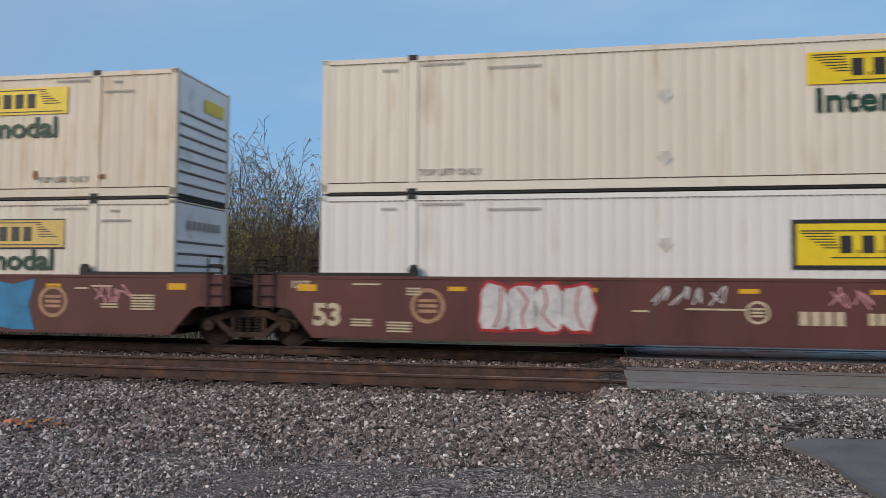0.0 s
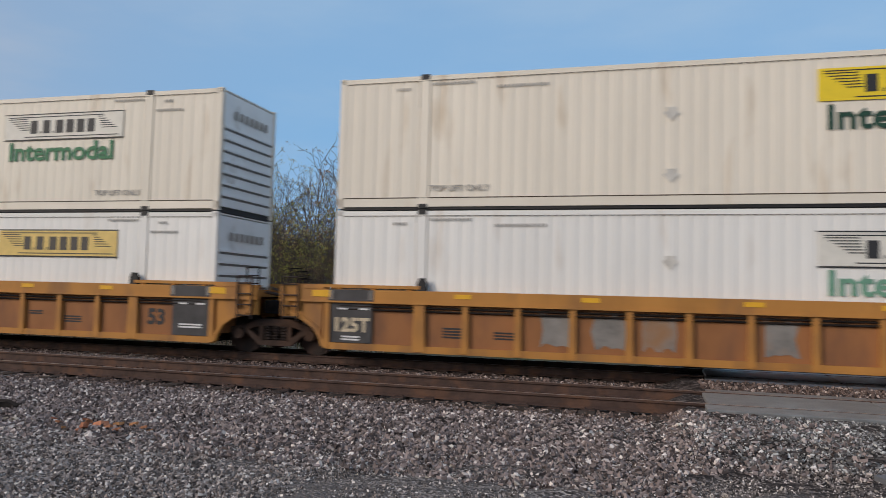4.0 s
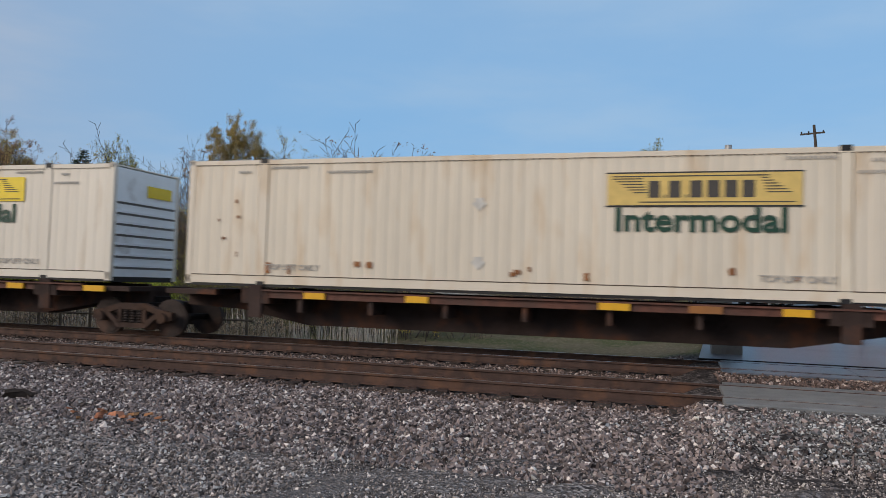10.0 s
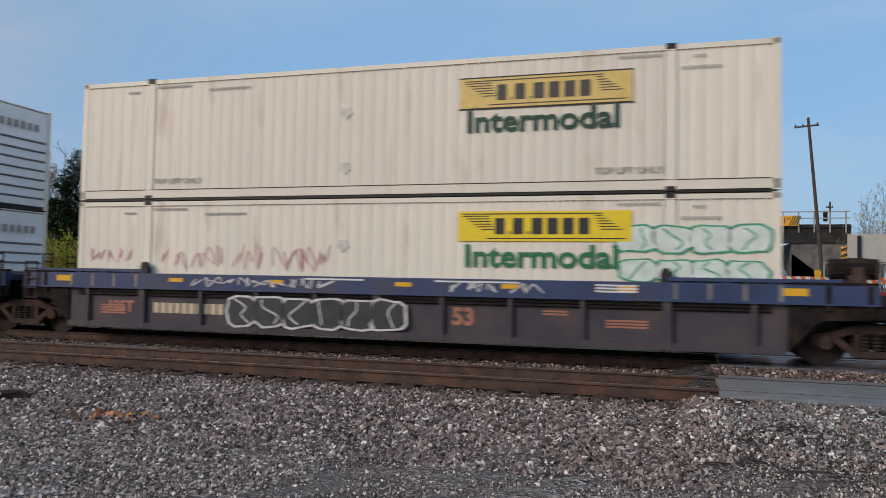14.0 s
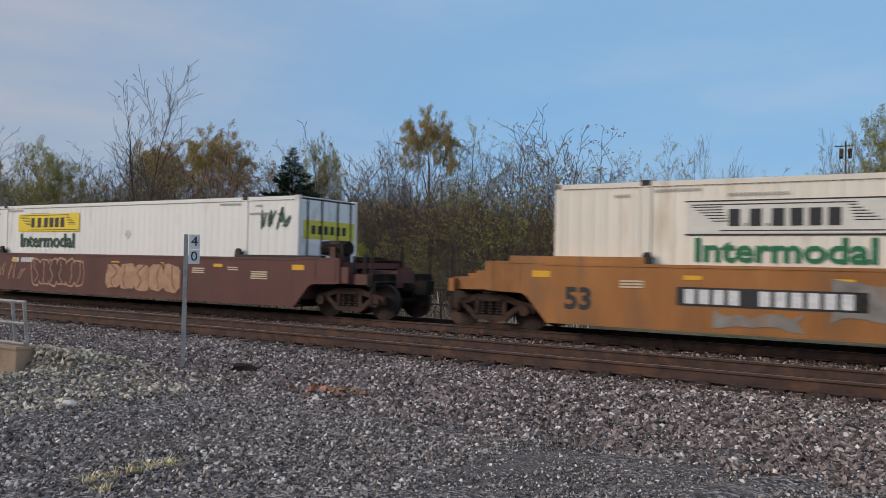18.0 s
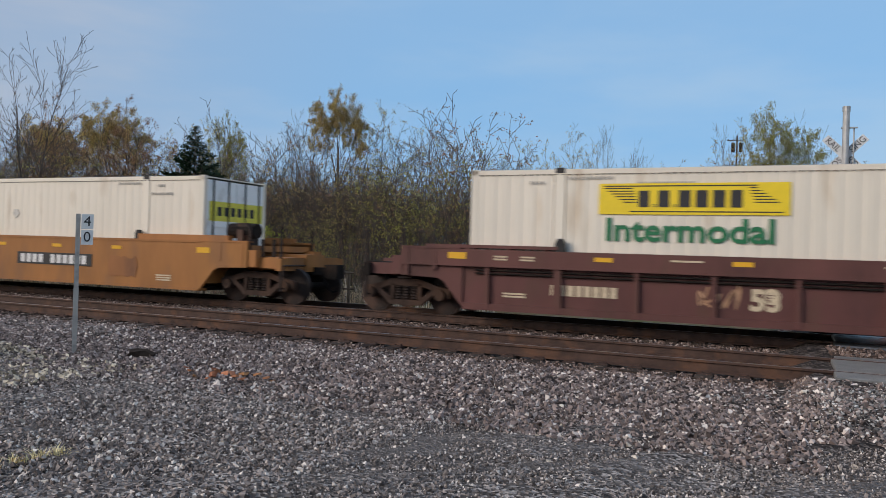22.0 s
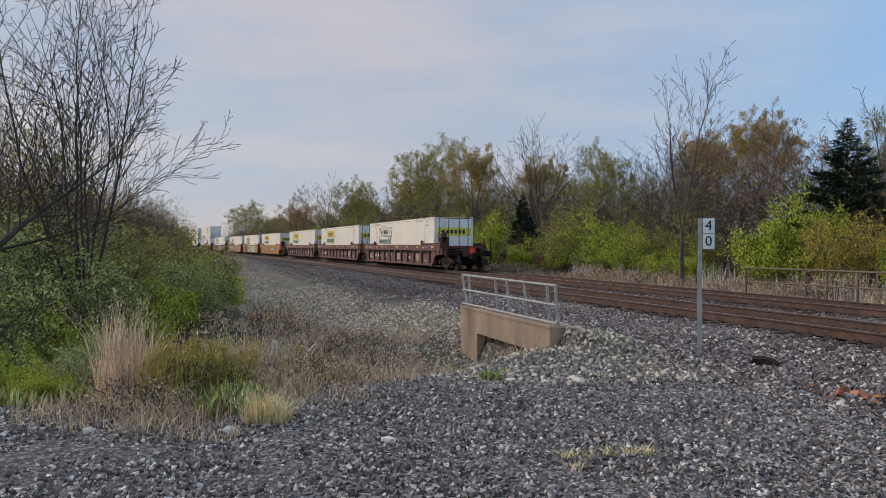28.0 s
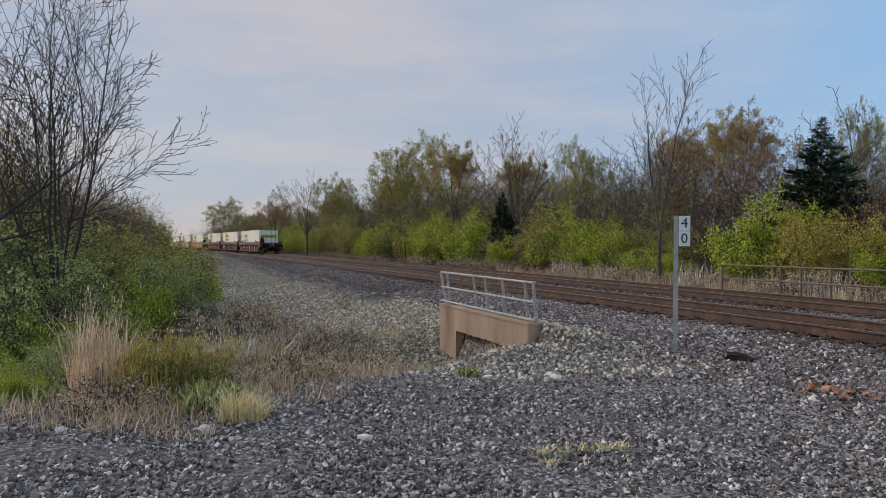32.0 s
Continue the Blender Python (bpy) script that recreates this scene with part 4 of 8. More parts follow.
def spine_car(xc, first, last):
    th = thing("spine_car", "rusty dark spine car under a single container", "railcar", group="train cars")
    MOVING.append((th, xc, 0.0))

    def add(name, key, fn, material, label=""):
        me = once(("spine", name, key), lambda: mesh_of(name, made(fn), material))
        return part(name, me, None, th, label)
    add("centre_sill", 0, lambda bm: prism(bm, [(-8.5, 0.80), (-7.0, 0.74), (-5.2, 0.42), (5.2, 0.42), (7.0, 0.74), (8.5, 0.80), (8.5, 1.12), (-8.5, 1.12)], -0.42, 0.42), M_SPINE)
    for s in (-1, 1):
        add("side_sill", s, lambda bm: (box(bm, -5.9, 7.2, *sorted((s * 1.30, s * 1.18)), 1.05, 1.22), box(bm, -5.9, 7.2, *sorted((s * 1.36, s * 1.18)), 1.20, 1.235)), mat("rust_brown_sill", (0.13, 0.05, 0.032), 0.75, var=0.3, stain=(0.07, 0.04, 0.03), stain_amt=0.5))
        for x in (-6.1, 6.1):
            add("saddle", (s, x), lambda bm: (box(bm, x - 0.35, x + 0.35, *sorted((s * 1.32, s * 0.3)), 0.92, 1.25), box(bm, x - 0.16, x + 0.16, *sorted((s * 1.34, s * 1.20)), 0.60, 1.33)), M_SPINE)
        for x in np.arange(-5.0, 5.1, 1.7):
            add("outrigger", (s, round(float(x), 1)), lambda bm: prism(bm, [(x - 0.05, 0.75), (x + 0.05, 0.75), (x + 0.05, 1.2), (x - 0.05, 1.2)], *sorted((s * 1.25, s * 0.3))), M_SPINE)
        add("end_arm", s, lambda bm: (box(bm, *sorted((s * 7.2, s * 8.55)), -1.25, 1.25, 1.08, 1.20),), M_SPINE)
    for x, w, c in ((-4.6, 0.5, 1), (-2.2, 0.5, 1), (1.9, 0.6, 1), (3.6, 0.6, 0), (5.2, 0.5, 1), (7.6, 0.6, 1)):
        add("reflector", (x, c), lambda bm: box(bm, x - w / 2, x + w / 2, -1.372, -1.30, 1.06, 1.20), M_REFL if c else M_ORANGE, "yellow reflective strip")
    truck(th, 8.55)
    if first:
        truck(th, -9.6)
        add("head_sill", "f", lambda bm: (box(bm, -10.6, -8.4, -0.4, 0.4, 0.8, 1.15), box(bm, -10.6, -10.45, -1.4, 1.4, 0.85, 1.15), box(bm, -11.2, -10.5, -0.12, 0.12, 0.7, 1.0)), M_SPINE)
    return th


# ---------------------------------------------------------------- paint on the cars
M_SPRAYW = mat("white_spray_paint", (0.66, 0.62, 0.60), 0.6, var=0.2, scale=5)
M_SPRAYP = mat("pink_spray_paint", (0.55, 0.19, 0.17), 0.6, var=0.25, scale=4)
M_SPRAYK = mat("black_spray_paint", (0.035, 0.040, 0.042), 0.5, var=0.3, scale=4)
M_SPRAYG = mat("green_spray_paint", (0.05, 0.34, 0.20), 0.6, var=0.2, scale=5)
M_SPRAYL = mat("lime_spray_paint", (0.22, 0.45, 0.14), 0.6, var=0.2, scale=4)
M_SPRAYM = mat("mint_white_spray_paint", (0.52, 0.60, 0.42), 0.6, var=0.25, scale=3)
M_MINTWHITE = mat("pale_mint_spray_paint", (0.68, 0.74, 0.66), 0.6, var=0.15, scale=4)
M_SPRAYT = mat("tan_spray_paint", (0.46, 0.26, 0.15), 0.6, var=0.2, scale=4)
M_SPRAYR = mat("red_spray_paint", (0.42, 0.03, 0.03), 0.6, var=0.2, scale=4)
M_PINKPALE = mat("faint_pink_spray_paint", (0.62, 0.30, 0.30), 0.6, var=0.2, scale=4)
M_BLUEPATCH = mat("blue_paint_patch", (0.03, 0.22, 0.42), 0.55, var=0.2, scale=2)
M_GREYPATCH = mat("grey_primer_patch", (0.25, 0.225, 0.20), 0.7, var=0.25, scale=2.5, stain=(0.30, 0.14, 0.05), stain_amt=0.35)
M_CHARCOAL = mat("charcoal_plate", (0.060, 0.055, 0.055), 0.7, var=0.25, scale=3)


def blob(rnd, cx, cz, w, h, k=1.0):
    n = 14
    return [(cx + k * w / 2 * math.copysign(abs(math.cos(t)) ** 0.6, math.cos(t)) * rnd.uniform(0.78, 1.1), cz + k * h / 2 * math.copysign(abs(math.sin(t)) ** 0.6, math.sin(t)) * rnd.uniform(0.82, 1.06)) for t in [2 * math.pi * i / n for i in range(n)]]


def graffiti(th, x0, x1, z0, z1, y, n, fill, line, seed, hollow=False):
    """Sprayed block shapes: each a rounded patch on a slightly larger outline, with strokes on it."""
    rnd = random.Random(seed)
    w = (x1 - x0) / n
    for i in range(n):
        cx, cz = x0 + (i + 0.5) * w, (z0 + z1) / 2
        s1 = rnd.randint(0, 9999)
        if line:
            part("sprayed_outline", made(lambda bm: prism(bm, blob(random.Random(s1), cx, cz, w * 1.25, z1 - z0, 1.06), y - 0.003, y)), line, th)
        if not hollow:
            part("sprayed_shape", made(lambda bm: prism(bm, blob(random.Random(s1), cx, cz, w * 1.14, (z1 - z0) * 0.92), y - 0.006, y - 0.002)), fill, th, "sprayed block shape")
        st = part("sprayed_stroke", made(lambda bm: stroke(bm, [(cx + rnd.uniform(-0.3, 0.3) * w, cz + (0.38 - 0.25 * j) * (z1 - z0)) for j in range(4)], 0.035, y - 0.008)), line or fill, th)


def stroke(bm, pts, w, y):
    """A ribbon along the points (x, z)."""
    sm = []
    for i in range(len(pts) - 1):
        p0, p1, p2, p3 = pts[max(i - 1, 0)], pts[i], pts[i + 1], pts[min(i + 2, len(pts) - 1)]
        for k in range(4):
            t = k / 4
            sm.append(tuple(0.5 * (2 * p1[c] + (p2[c] - p0[c]) * t + (2 * p0[c] - 5 * p1[c] + 4 * p2[c] - p3[c]) * t * t + (3 * p1[c] - p0[c] - 3 * p2[c] + p3[c]) * t ** 3) for c in (0, 1)))
    sm.append(pts[-1])
    rows = []
    for i, (x, z) in enumerate(sm):
        a, b = sm[max(i - 1, 0)], sm[min(i + 1, len(sm) - 1)]
        dx, dz = b[0] - a[0], b[1] - a[1]
        k = math.hypot(dx, dz) or 1
        rows.append((bm.verts.new((x - dz / k * w / 2, y, z + dx / k * w / 2)), bm.verts.new((x + dz / k * w / 2, y, z - dx / k * w / 2))))
    for (a, b), (c, d) in zip(rows, rows[1:]):
        bm.faces.new((a, b, d, c))


def scrawl(th, x0, x1, z0, z1, y, n, material, seed, w=0.035):
    rnd = random.Random(seed)
    k = (x1 - x0) / n
    for i in range(n):
        x = x0 + i * k
        pts = [(x + k * rnd.uniform(0.0, 0.3), z0 + (z1 - z0) * rnd.uniform(0, 0.3))]
        for j in range(rnd.randint(3, 5)):
            pts.append((x + k * rnd.uniform(0.0, 1.15), z0 + (z1 - z0) * (rnd.uniform(0.6, 1.0) if j % 2 == 0 else rnd.uniform(0.0, 0.4))))
        part("sprayed_stroke", made(lambda bm: stroke(bm, pts, w, y)), material, th, "sprayed line")


def patch(th, name, x0, x1, z0, z1, y, material, label="", ragged=0.0, seed=1):
    rnd = random.Random(seed)
    if ragged:
        n = 7
        pts = [(x0, z0)] + [(x0 + (x1 - x0) * i / n, z0 + rnd.uniform(0, ragged)) for i in range(1, n)] + [(x1, z0), (x1 + rnd.uniform(-ragged, ragged), (z0 + z1) / 2), (x1, z1)]
        pts += [(x1 - (x1 - x0) * i / n, z1 - rnd.uniform(0, ragged)) for i in range(1, n)] + [(x0, z1), (x0 + rnd.uniform(-ragged, ragged), (z0 + z1) / 2)]
        part(name, made(lambda bm: prism(bm, pts, y - 0.004, y)), material, th, label)
    else:
        part(name, made(lambda bm: box(bm, x0, x1, y - 0.004, y, z0, z1)), material, th, label)


def emblem(th, x, z, r, y, material):
    """A round painted emblem as a plain ring and disc."""
    def ring(bm):
        a = [bm.verts.new((x + r * math.cos(t), y, z + r * math.sin(t))) for t in np.linspace(0, 2 * math.pi, 28, endpoint=False)]
        c = [bm.verts.new((x + 0.78 * r * math.cos(t), y, z + 0.78 * r * math.sin(t))) for t in np.linspace(0, 2 * math.pi, 28, endpoint=False)]
        for i in range(28):
            bm.faces.new((a[i], a[(i + 1) % 28], c[(i + 1) % 28], c[i]))
        for k in (-0.3, 0.0, 0.3):
            box(bm, x - 0.55 * r, x + 0.55 * r, y - 0.001, y, z + k * r - 0.09 * r, z + k * r + 0.09 * r)
    part("painted_emblem", made(ring), material, th, "faded round painted emblem")


YS, YW = -1.508, -1.404      # outer face of a smooth side, and of a recessed web


def stencils(th, y, spots, material=None):
    """Small blocks of stencilled data as plain bars: x, z, width, lines."""
    for x, z, w, n in spots:
        for i in range(n):
            part("stencil_bar", once(("stencil", round(w, 2), (material or M_CREAMINK).name), lambda: mesh_of("stencil_bar", made(lambda bm: box(bm, -w / 2, w / 2, -0.003, 0.003, -0.018, 0.018)), material or M_CREAMINK)), None, th).location = (x, y, z - 0.06 * i)


def panel_bars(th, x0, x1, z0, z1, y):
    """Ten upright white bars in two groups on a number panel."""
    w = (x1 - x0) / 11
    for k in (0, 1, 2, 3, 5, 6, 7, 8, 9, 10):
        part("letter_bar", made(lambda bm: box(bm, x0 + k * w, x0 + k * w + 0.72 * w, y - 0.003, y, z0, z1)), M_WHITEINK, th)


GLYPHS = {
    "B": (((0.1, 0), (0.1, 1), (0.7, 0.85), (0.2, 0.55), (0.75, 0.28), (0.1, 0.02)),), "O": (((0.5, 1), (0.1, 0.7), (0.15, 0.2), (0.5, 0), (0.9, 0.3), (0.85, 0.75), (0.5, 1)),),
    "Y": (((0.05, 1), (0.45, 0.5), (0.95, 1.05)), ((0.5, 0.5), (0.35, -0.1), (0.1, -0.45))), "K": (((0.12, 1), (0.15, 0)), ((0.9, 1), (0.25, 0.5), (0.95, 0))),
    "S": (((0.9, 0.85), (0.45, 1), (0.15, 0.7), (0.8, 0.4), (0.75, 0.05), (0.1, 0.05)),), "R": (((0.1, 0), (0.12, 1), (0.8, 0.85), (0.75, 0.55), (0.2, 0.5), (0.95, 0)),),
    "E": (((0.9, 0.95), (0.12, 1), (0.12, 0), (0.9, 0.05)), ((0.15, 0.52), (0.75, 0.52))), "T": (((0, 0.92), (1, 1)), ((0.5, 0.95), (0.45, 0))),
    "H": (((0.12, 1), (0.1, 0)), ((0.88, 1), (0.9, 0)), ((0.12, 0.5), (0.88, 0.52))), "A": (((0.05, 0), (0.45, 1), (0.95, 0)), ((0.25, 0.36), (0.78, 0.36))),
    "U": (((0.1, 1), (0.12, 0.3), (0.5, 0), (0.88, 0.3), (0.9, 1)),), "L": (((0.12, 1), (0.12, 0.05), (0.9, 0.05)),), "M": (((0.05, 0), (0.12, 1), (0.5, 0.4), (0.88, 1), (0.95, 0)),),
    "I": (((0.5, 1), (0.5, 0)),)}


def letters(th, word, x0, x1, z0, z1, y, fill, edge=None, fat=0.15, rim=0.07, seed=1):
    """Fat sprayed lettering, each letter a rim and a filling of thick strokes that stand unevenly."""
    rnd = random.Random(seed)
    w = (x1 - x0) / len(word)
    for i, c in enumerate(word):
        dz, sc, sh = rnd.uniform(-0.05, 0.05), rnd.uniform(0.92, 1.06), rnd.uniform(-0.08, 0.08)
        lines = [[(x0 + (i + 0.06 + 0.88 * a + sh * b * 0.5) * w, z0 + dz + b * sc * (z1 - z0)) for a, b in pts] for pts in GLYPHS[c]]
        if edge:
            part("sprayed_outline", made(lambda bm: [stroke(bm, p, fat + rim, y) for p in lines]), edge, th, "sprayed letter outline")
        part("sprayed_letter", made(lambda bm: [stroke(bm, p, fat, y - 0.004) for p in lines]), fill, th, "fat sprayed letter")


def decorate(i, th, style, paint):
    y = YS if style == "smooth" else YW
    yc = -1.508
    if i == 0:
        patch(th, "paint_patch", 0.8, 4.75, 0.30, 1.46, y, M_BLUEPATCH, "torn blue paint patch", 0.16, 3)
        emblem(th, 5.2, 0.95, 0.36, y, M_SPRAYT)
        stencils(th, y, ((6.4, 1.30, 0.5, 1), (7.4, 1.1, 0.55, 6), (6.6, 0.9, 0.4, 2), (5.9, 1.25, 0.3, 1)))
        scrawl(th, 6.2, 7.1, 0.9, 1.35, y - 0.004, 3, M_PINKPALE, 5, 0.03)
    elif i == 1:
        graffiti(th, -4.5, -2.3, 0.40, 1.46, y, 4, M_SPRAYW, M_SPRAYR, 11)
        letters(th, "BOYKS", 5.0, 7.75, 0.58, 1.34, y - 0.004, M_SPRAYW, None, 0.17)
        scrawl(th, 4.75, 5.05, 0.75, 1.05, y - 0.004, 1, M_SPRAYW, 15, 0.10)
        emblem(th, -5.6, 0.95, 0.36, y, M_SPRAYT)
        emblem(th, 0.75, 0.9, 0.22, y, M_CREAMINK)
        scrawl(th, -1.2, 0.2, 1.0, 1.4, y - 0.003, 4, M_SPRAYW, 13, 0.03)
        scrawl(th, 2.0, 2.8, 0.95, 1.42, y - 0.003, 2, M_PINKPALE, 14, 0.03)
        stencils(th, y, ((-6.9, 1.38, 0.6, 1), (-6.2, 0.6, 0.5, 4), (-5.9, 1.3, 0.3, 3), (-1.4, 0.9, 0.3, 1), (0.0, 0.95, 1.1, 1), (7.8, 1.2, 0.5, 5), (-7.0, 0.65, 0.45, 3), (4.8, 0.7, 0.7, 2)))
    elif style == "posts":
        for q in (-1, 1):
            a, b = sorted((q * 7.02, q * 7.98))
            if paint == "yellow" and not (i == 2 and q < 0) and not (i == 4 and q > 0):
                patch(th, "data_plate", a, b, 0.37, 1.22, y - 0.05, M_CHARCOAL, "charcoal painted plate")
                patch(th, "data_plate", a - 0.05, b + 0.05, 1.27, 1.515, -1.502, M_CHARCOAL, "charcoal painted band on the top chord")
                for k in (a - 0.02, b - 0.06):
                    patch(th, "tie_down_mark", k, k + 0.08, 1.30, 1.50, -1.506, M_GREYPATCH, "grey rub mark")
        stencils(th, y - 0.058, ((7.3, 1.1, 0.22, 1), (7.75, 1.1, 0.22, 1), (7.5, 0.62, 0.6, 2), (-7.7, 1.1, 0.22, 1), (-7.2, 1.1, 0.22, 1), (-7.5, 0.50, 0.4, 2)), M_WHITEINK)
        stencils(th, y, ((-5.2, 0.75, 0.5, 4), (-4.1, 0.7, 0.5, 3), (-3.1, 0.7, 0.4, 2), (4.2, 0.7, 0.5, 3), (3.1, 0.8, 0.4, 2)), M_INK)
        if i == 4:
            for k, (a, b) in enumerate(((-3.4, -2.8), (-2.3, -1.75), (-1.4, -0.8), (0.8, 1.4), (2.8, 3.5), (4.0, 4.6))):
                patch(th, "paint_patch", a, b, 0.45, 1.15, y, M_GREYPATCH, "grey primer patch", 0.1, k)
        if i == 13:
            for k, a in enumerate((-2.4, 0.9)):
                scrawl(th, a, a + 0.8, 0.5, 1.1, y - 0.003, 4, M_SPRAYT, 40 + k, 0.025)
    elif 10 <= i <= 12:
        scr = {10: (-3.4, -1.2), 11: (-6.8, -2.0), 12: (-4.6, -1.0)}[i]
        scrawl(th, scr[0], scr[1], 1.24, 1.48, yc, 9, M_SPRAYW, 20 + i, 0.028)
        scrawl(th, 1.6, 3.6, 1.24, 1.48, yc, 5, M_SPRAYW, 30 + i, 0.028)
        stencils(th, yc, ((5.0, 1.44, 0.8, 3), (-1.0, 1.46, 1.4, 1), (2.2, 1.46, 1.8, 1)), M_WHITEINK)
        stencils(th, y, ((-6.8, 0.75, 0.7, 4), (5.2, 0.75, 0.8, 3), (3.8, 0.9, 0.5, 2)), mat("salmon_lettering", (0.42, 0.17, 0.10), 0.6))
        for s in (-1, 1):
            for k in range(4):
                patch(th, "tie_down_mark", s * (6.1 + k * 0.62) - 0.035, s * (6.1 + k * 0.62) + 0.035, 1.20, 1.50, yc, M_GREYPATCH, "grey rub mark")
        if i == 11:
            scrawl(th, -3.1, 1.7, 0.40, 1.02, y - 0.10, 7, M_PINKPALE, 51, 0.028)
        if i == 12:
            graffiti(th, -3.6, 0.6, 0.36, 1.06, y - 0.095, 6, M_SPRAYK, M_SPRAYW, 52)
    elif i == 15:
        graffiti(th, -3.9, -1.0, 0.45, 1.40, y, 6, M_BROWN, M_SPRAYT, 61)
        graffiti(th, 0.2, 3.6, 0.40, 1.36, y, 5, M_SPRAYT, M_BROWN, 62)
        scrawl(th, -7.4, -4.4, 0.6, 1.25, y - 0.003, 6, M_SPRAYT, 63, 0.035)
        stencils(th, y, ((4.4, 1.2, 0.5, 3), (6.8, 1.15, 0.6, 4), (5.8, 1.25, 0.4, 2)))
    elif i == 16:
        for k, (a, b, c, d) in enumerate(((-2.6, -0.9, 0.55, 1.35), (0.4, 3.6, 0.75, 1.35), (2.0, 4.6, 0.45, 0.9), (-4.6, -3.0, 0.34, 0.7))):
            patch(th, "paint_patch", a, b, c, d, y, M_GREYPATCH, "worn grey primer patch", 0.14, k)
        patch(th, "number_panel", -5.3, -2.0, 0.76, 1.12, y, M_INK, "black number panel")
        panel_bars(th, -5.15, -2.15, 0.80, 1.08, y - 0.006)
        stencils(th, y, ((6.6, 1.1, 0.6, 6), (-6.2, 1.2, 0.5, 3), (5.4, 0.7, 0.6, 3)))
    elif i == 17:
        graffiti(th, -6.9, -3.2, 0.34, 1.44, y + 0.001, 3, M_SPRAYP, None, 70)
        graffiti(th, -6.2, -3.4, 0.36, 1.42, y - 0.008, 5, M_SPRAYK, M_SPRAYP, 71)
        letters(th, "RESTO", -6.0, -3.5, 0.55, 1.22, y - 0.020, M_GREYPATCH, None, 0.06)
        patch(th, "brand_panel", -2.2, 0.2, 0.42, 1.36, y, M_BOARDF, "yellow panel with plain maroon bars")
        for k in range(3):
            part("letter_bar", made(lambda bm: box(bm, -1.8 + k * 0.62, -1.38 + k * 0.62, y - 0.008, y - 0.004, 0.72, 1.18)), mat("maroon_lettering", (0.16, 0.03, 0.02), 0.6), th)
        letters(th, "HAUSER", 0.55, 6.1, 0.48, 1.34, y, M_SPRAYM, M_SPRAYL, 0.34, 0.12, 72)
        for k in range(6):
            scrawl(th, 0.7 + 0.92 * k, 1.4 + 0.92 * k, 0.6, 1.2, y - 0.010, 1, M_SPRAYL, 170 + k, 0.03)
        stencils(th, y, ((7.1, 1.1, 0.6, 6),))
    elif i == 18:
        patch(th, "number_panel", 1.3, 4.3, 0.74, 1.08, y, M_INK, "dark number panel")
        panel_bars(th, 1.45, 4.15, 0.79, 1.03, y - 0.006)
        scrawl(th, -5.4, -2.4, 0.6, 1.2, y - 0.003, 7, M_GREYPATCH, 81, 0.03)
        patch(th, "paint_patch", 5.0, 5.9, 0.5, 1.1, y, M_YRUST, "rusty worn patch", 0.12, 4)
        stencils(th, y, ((-6.4, 0.75, 0.3, 4), (6.9, 0.6, 0.5, 3), (-1.8, 0.9, 0.9, 2)))
    elif i >= 19:
        emblem(th, 5.0, 0.75, 0.30, y, M_CREAMINK)
        emblem(th, -1.9 + 0.3 * (i - 19), 0.8, 0.15, y, M_CREAMINK)
        scrawl(th, -3.2, -2.4, 0.5, 1.0, y - 0.006, 2, M_SPRAYW if i == 21 else M_SPRAYT, 90 + i, 0.04)
        if i == 20:
            scrawl(th, 1.1, 4.2, 0.5, 1.0, y - 0.006, 6, M_SPRAYT, 95, 0.035)
        stencils(th, y, ((3.2, 0.7, 0.5, 2), (-6.9, 0.6, 0.5, 2), (6.6, 0.55, 0.5, 2)))
        stencils(th, yc, ((-3.4, 1.40, 0.6, 1), (0.2, 1.40, 0.6, 1), (6.4, 1.38, 0.3, 2), (7.0, 1.38, 0.3, 2), (-6.6, 1.38, 0.3, 2), (-7.2, 1.38, 0.3, 2)))


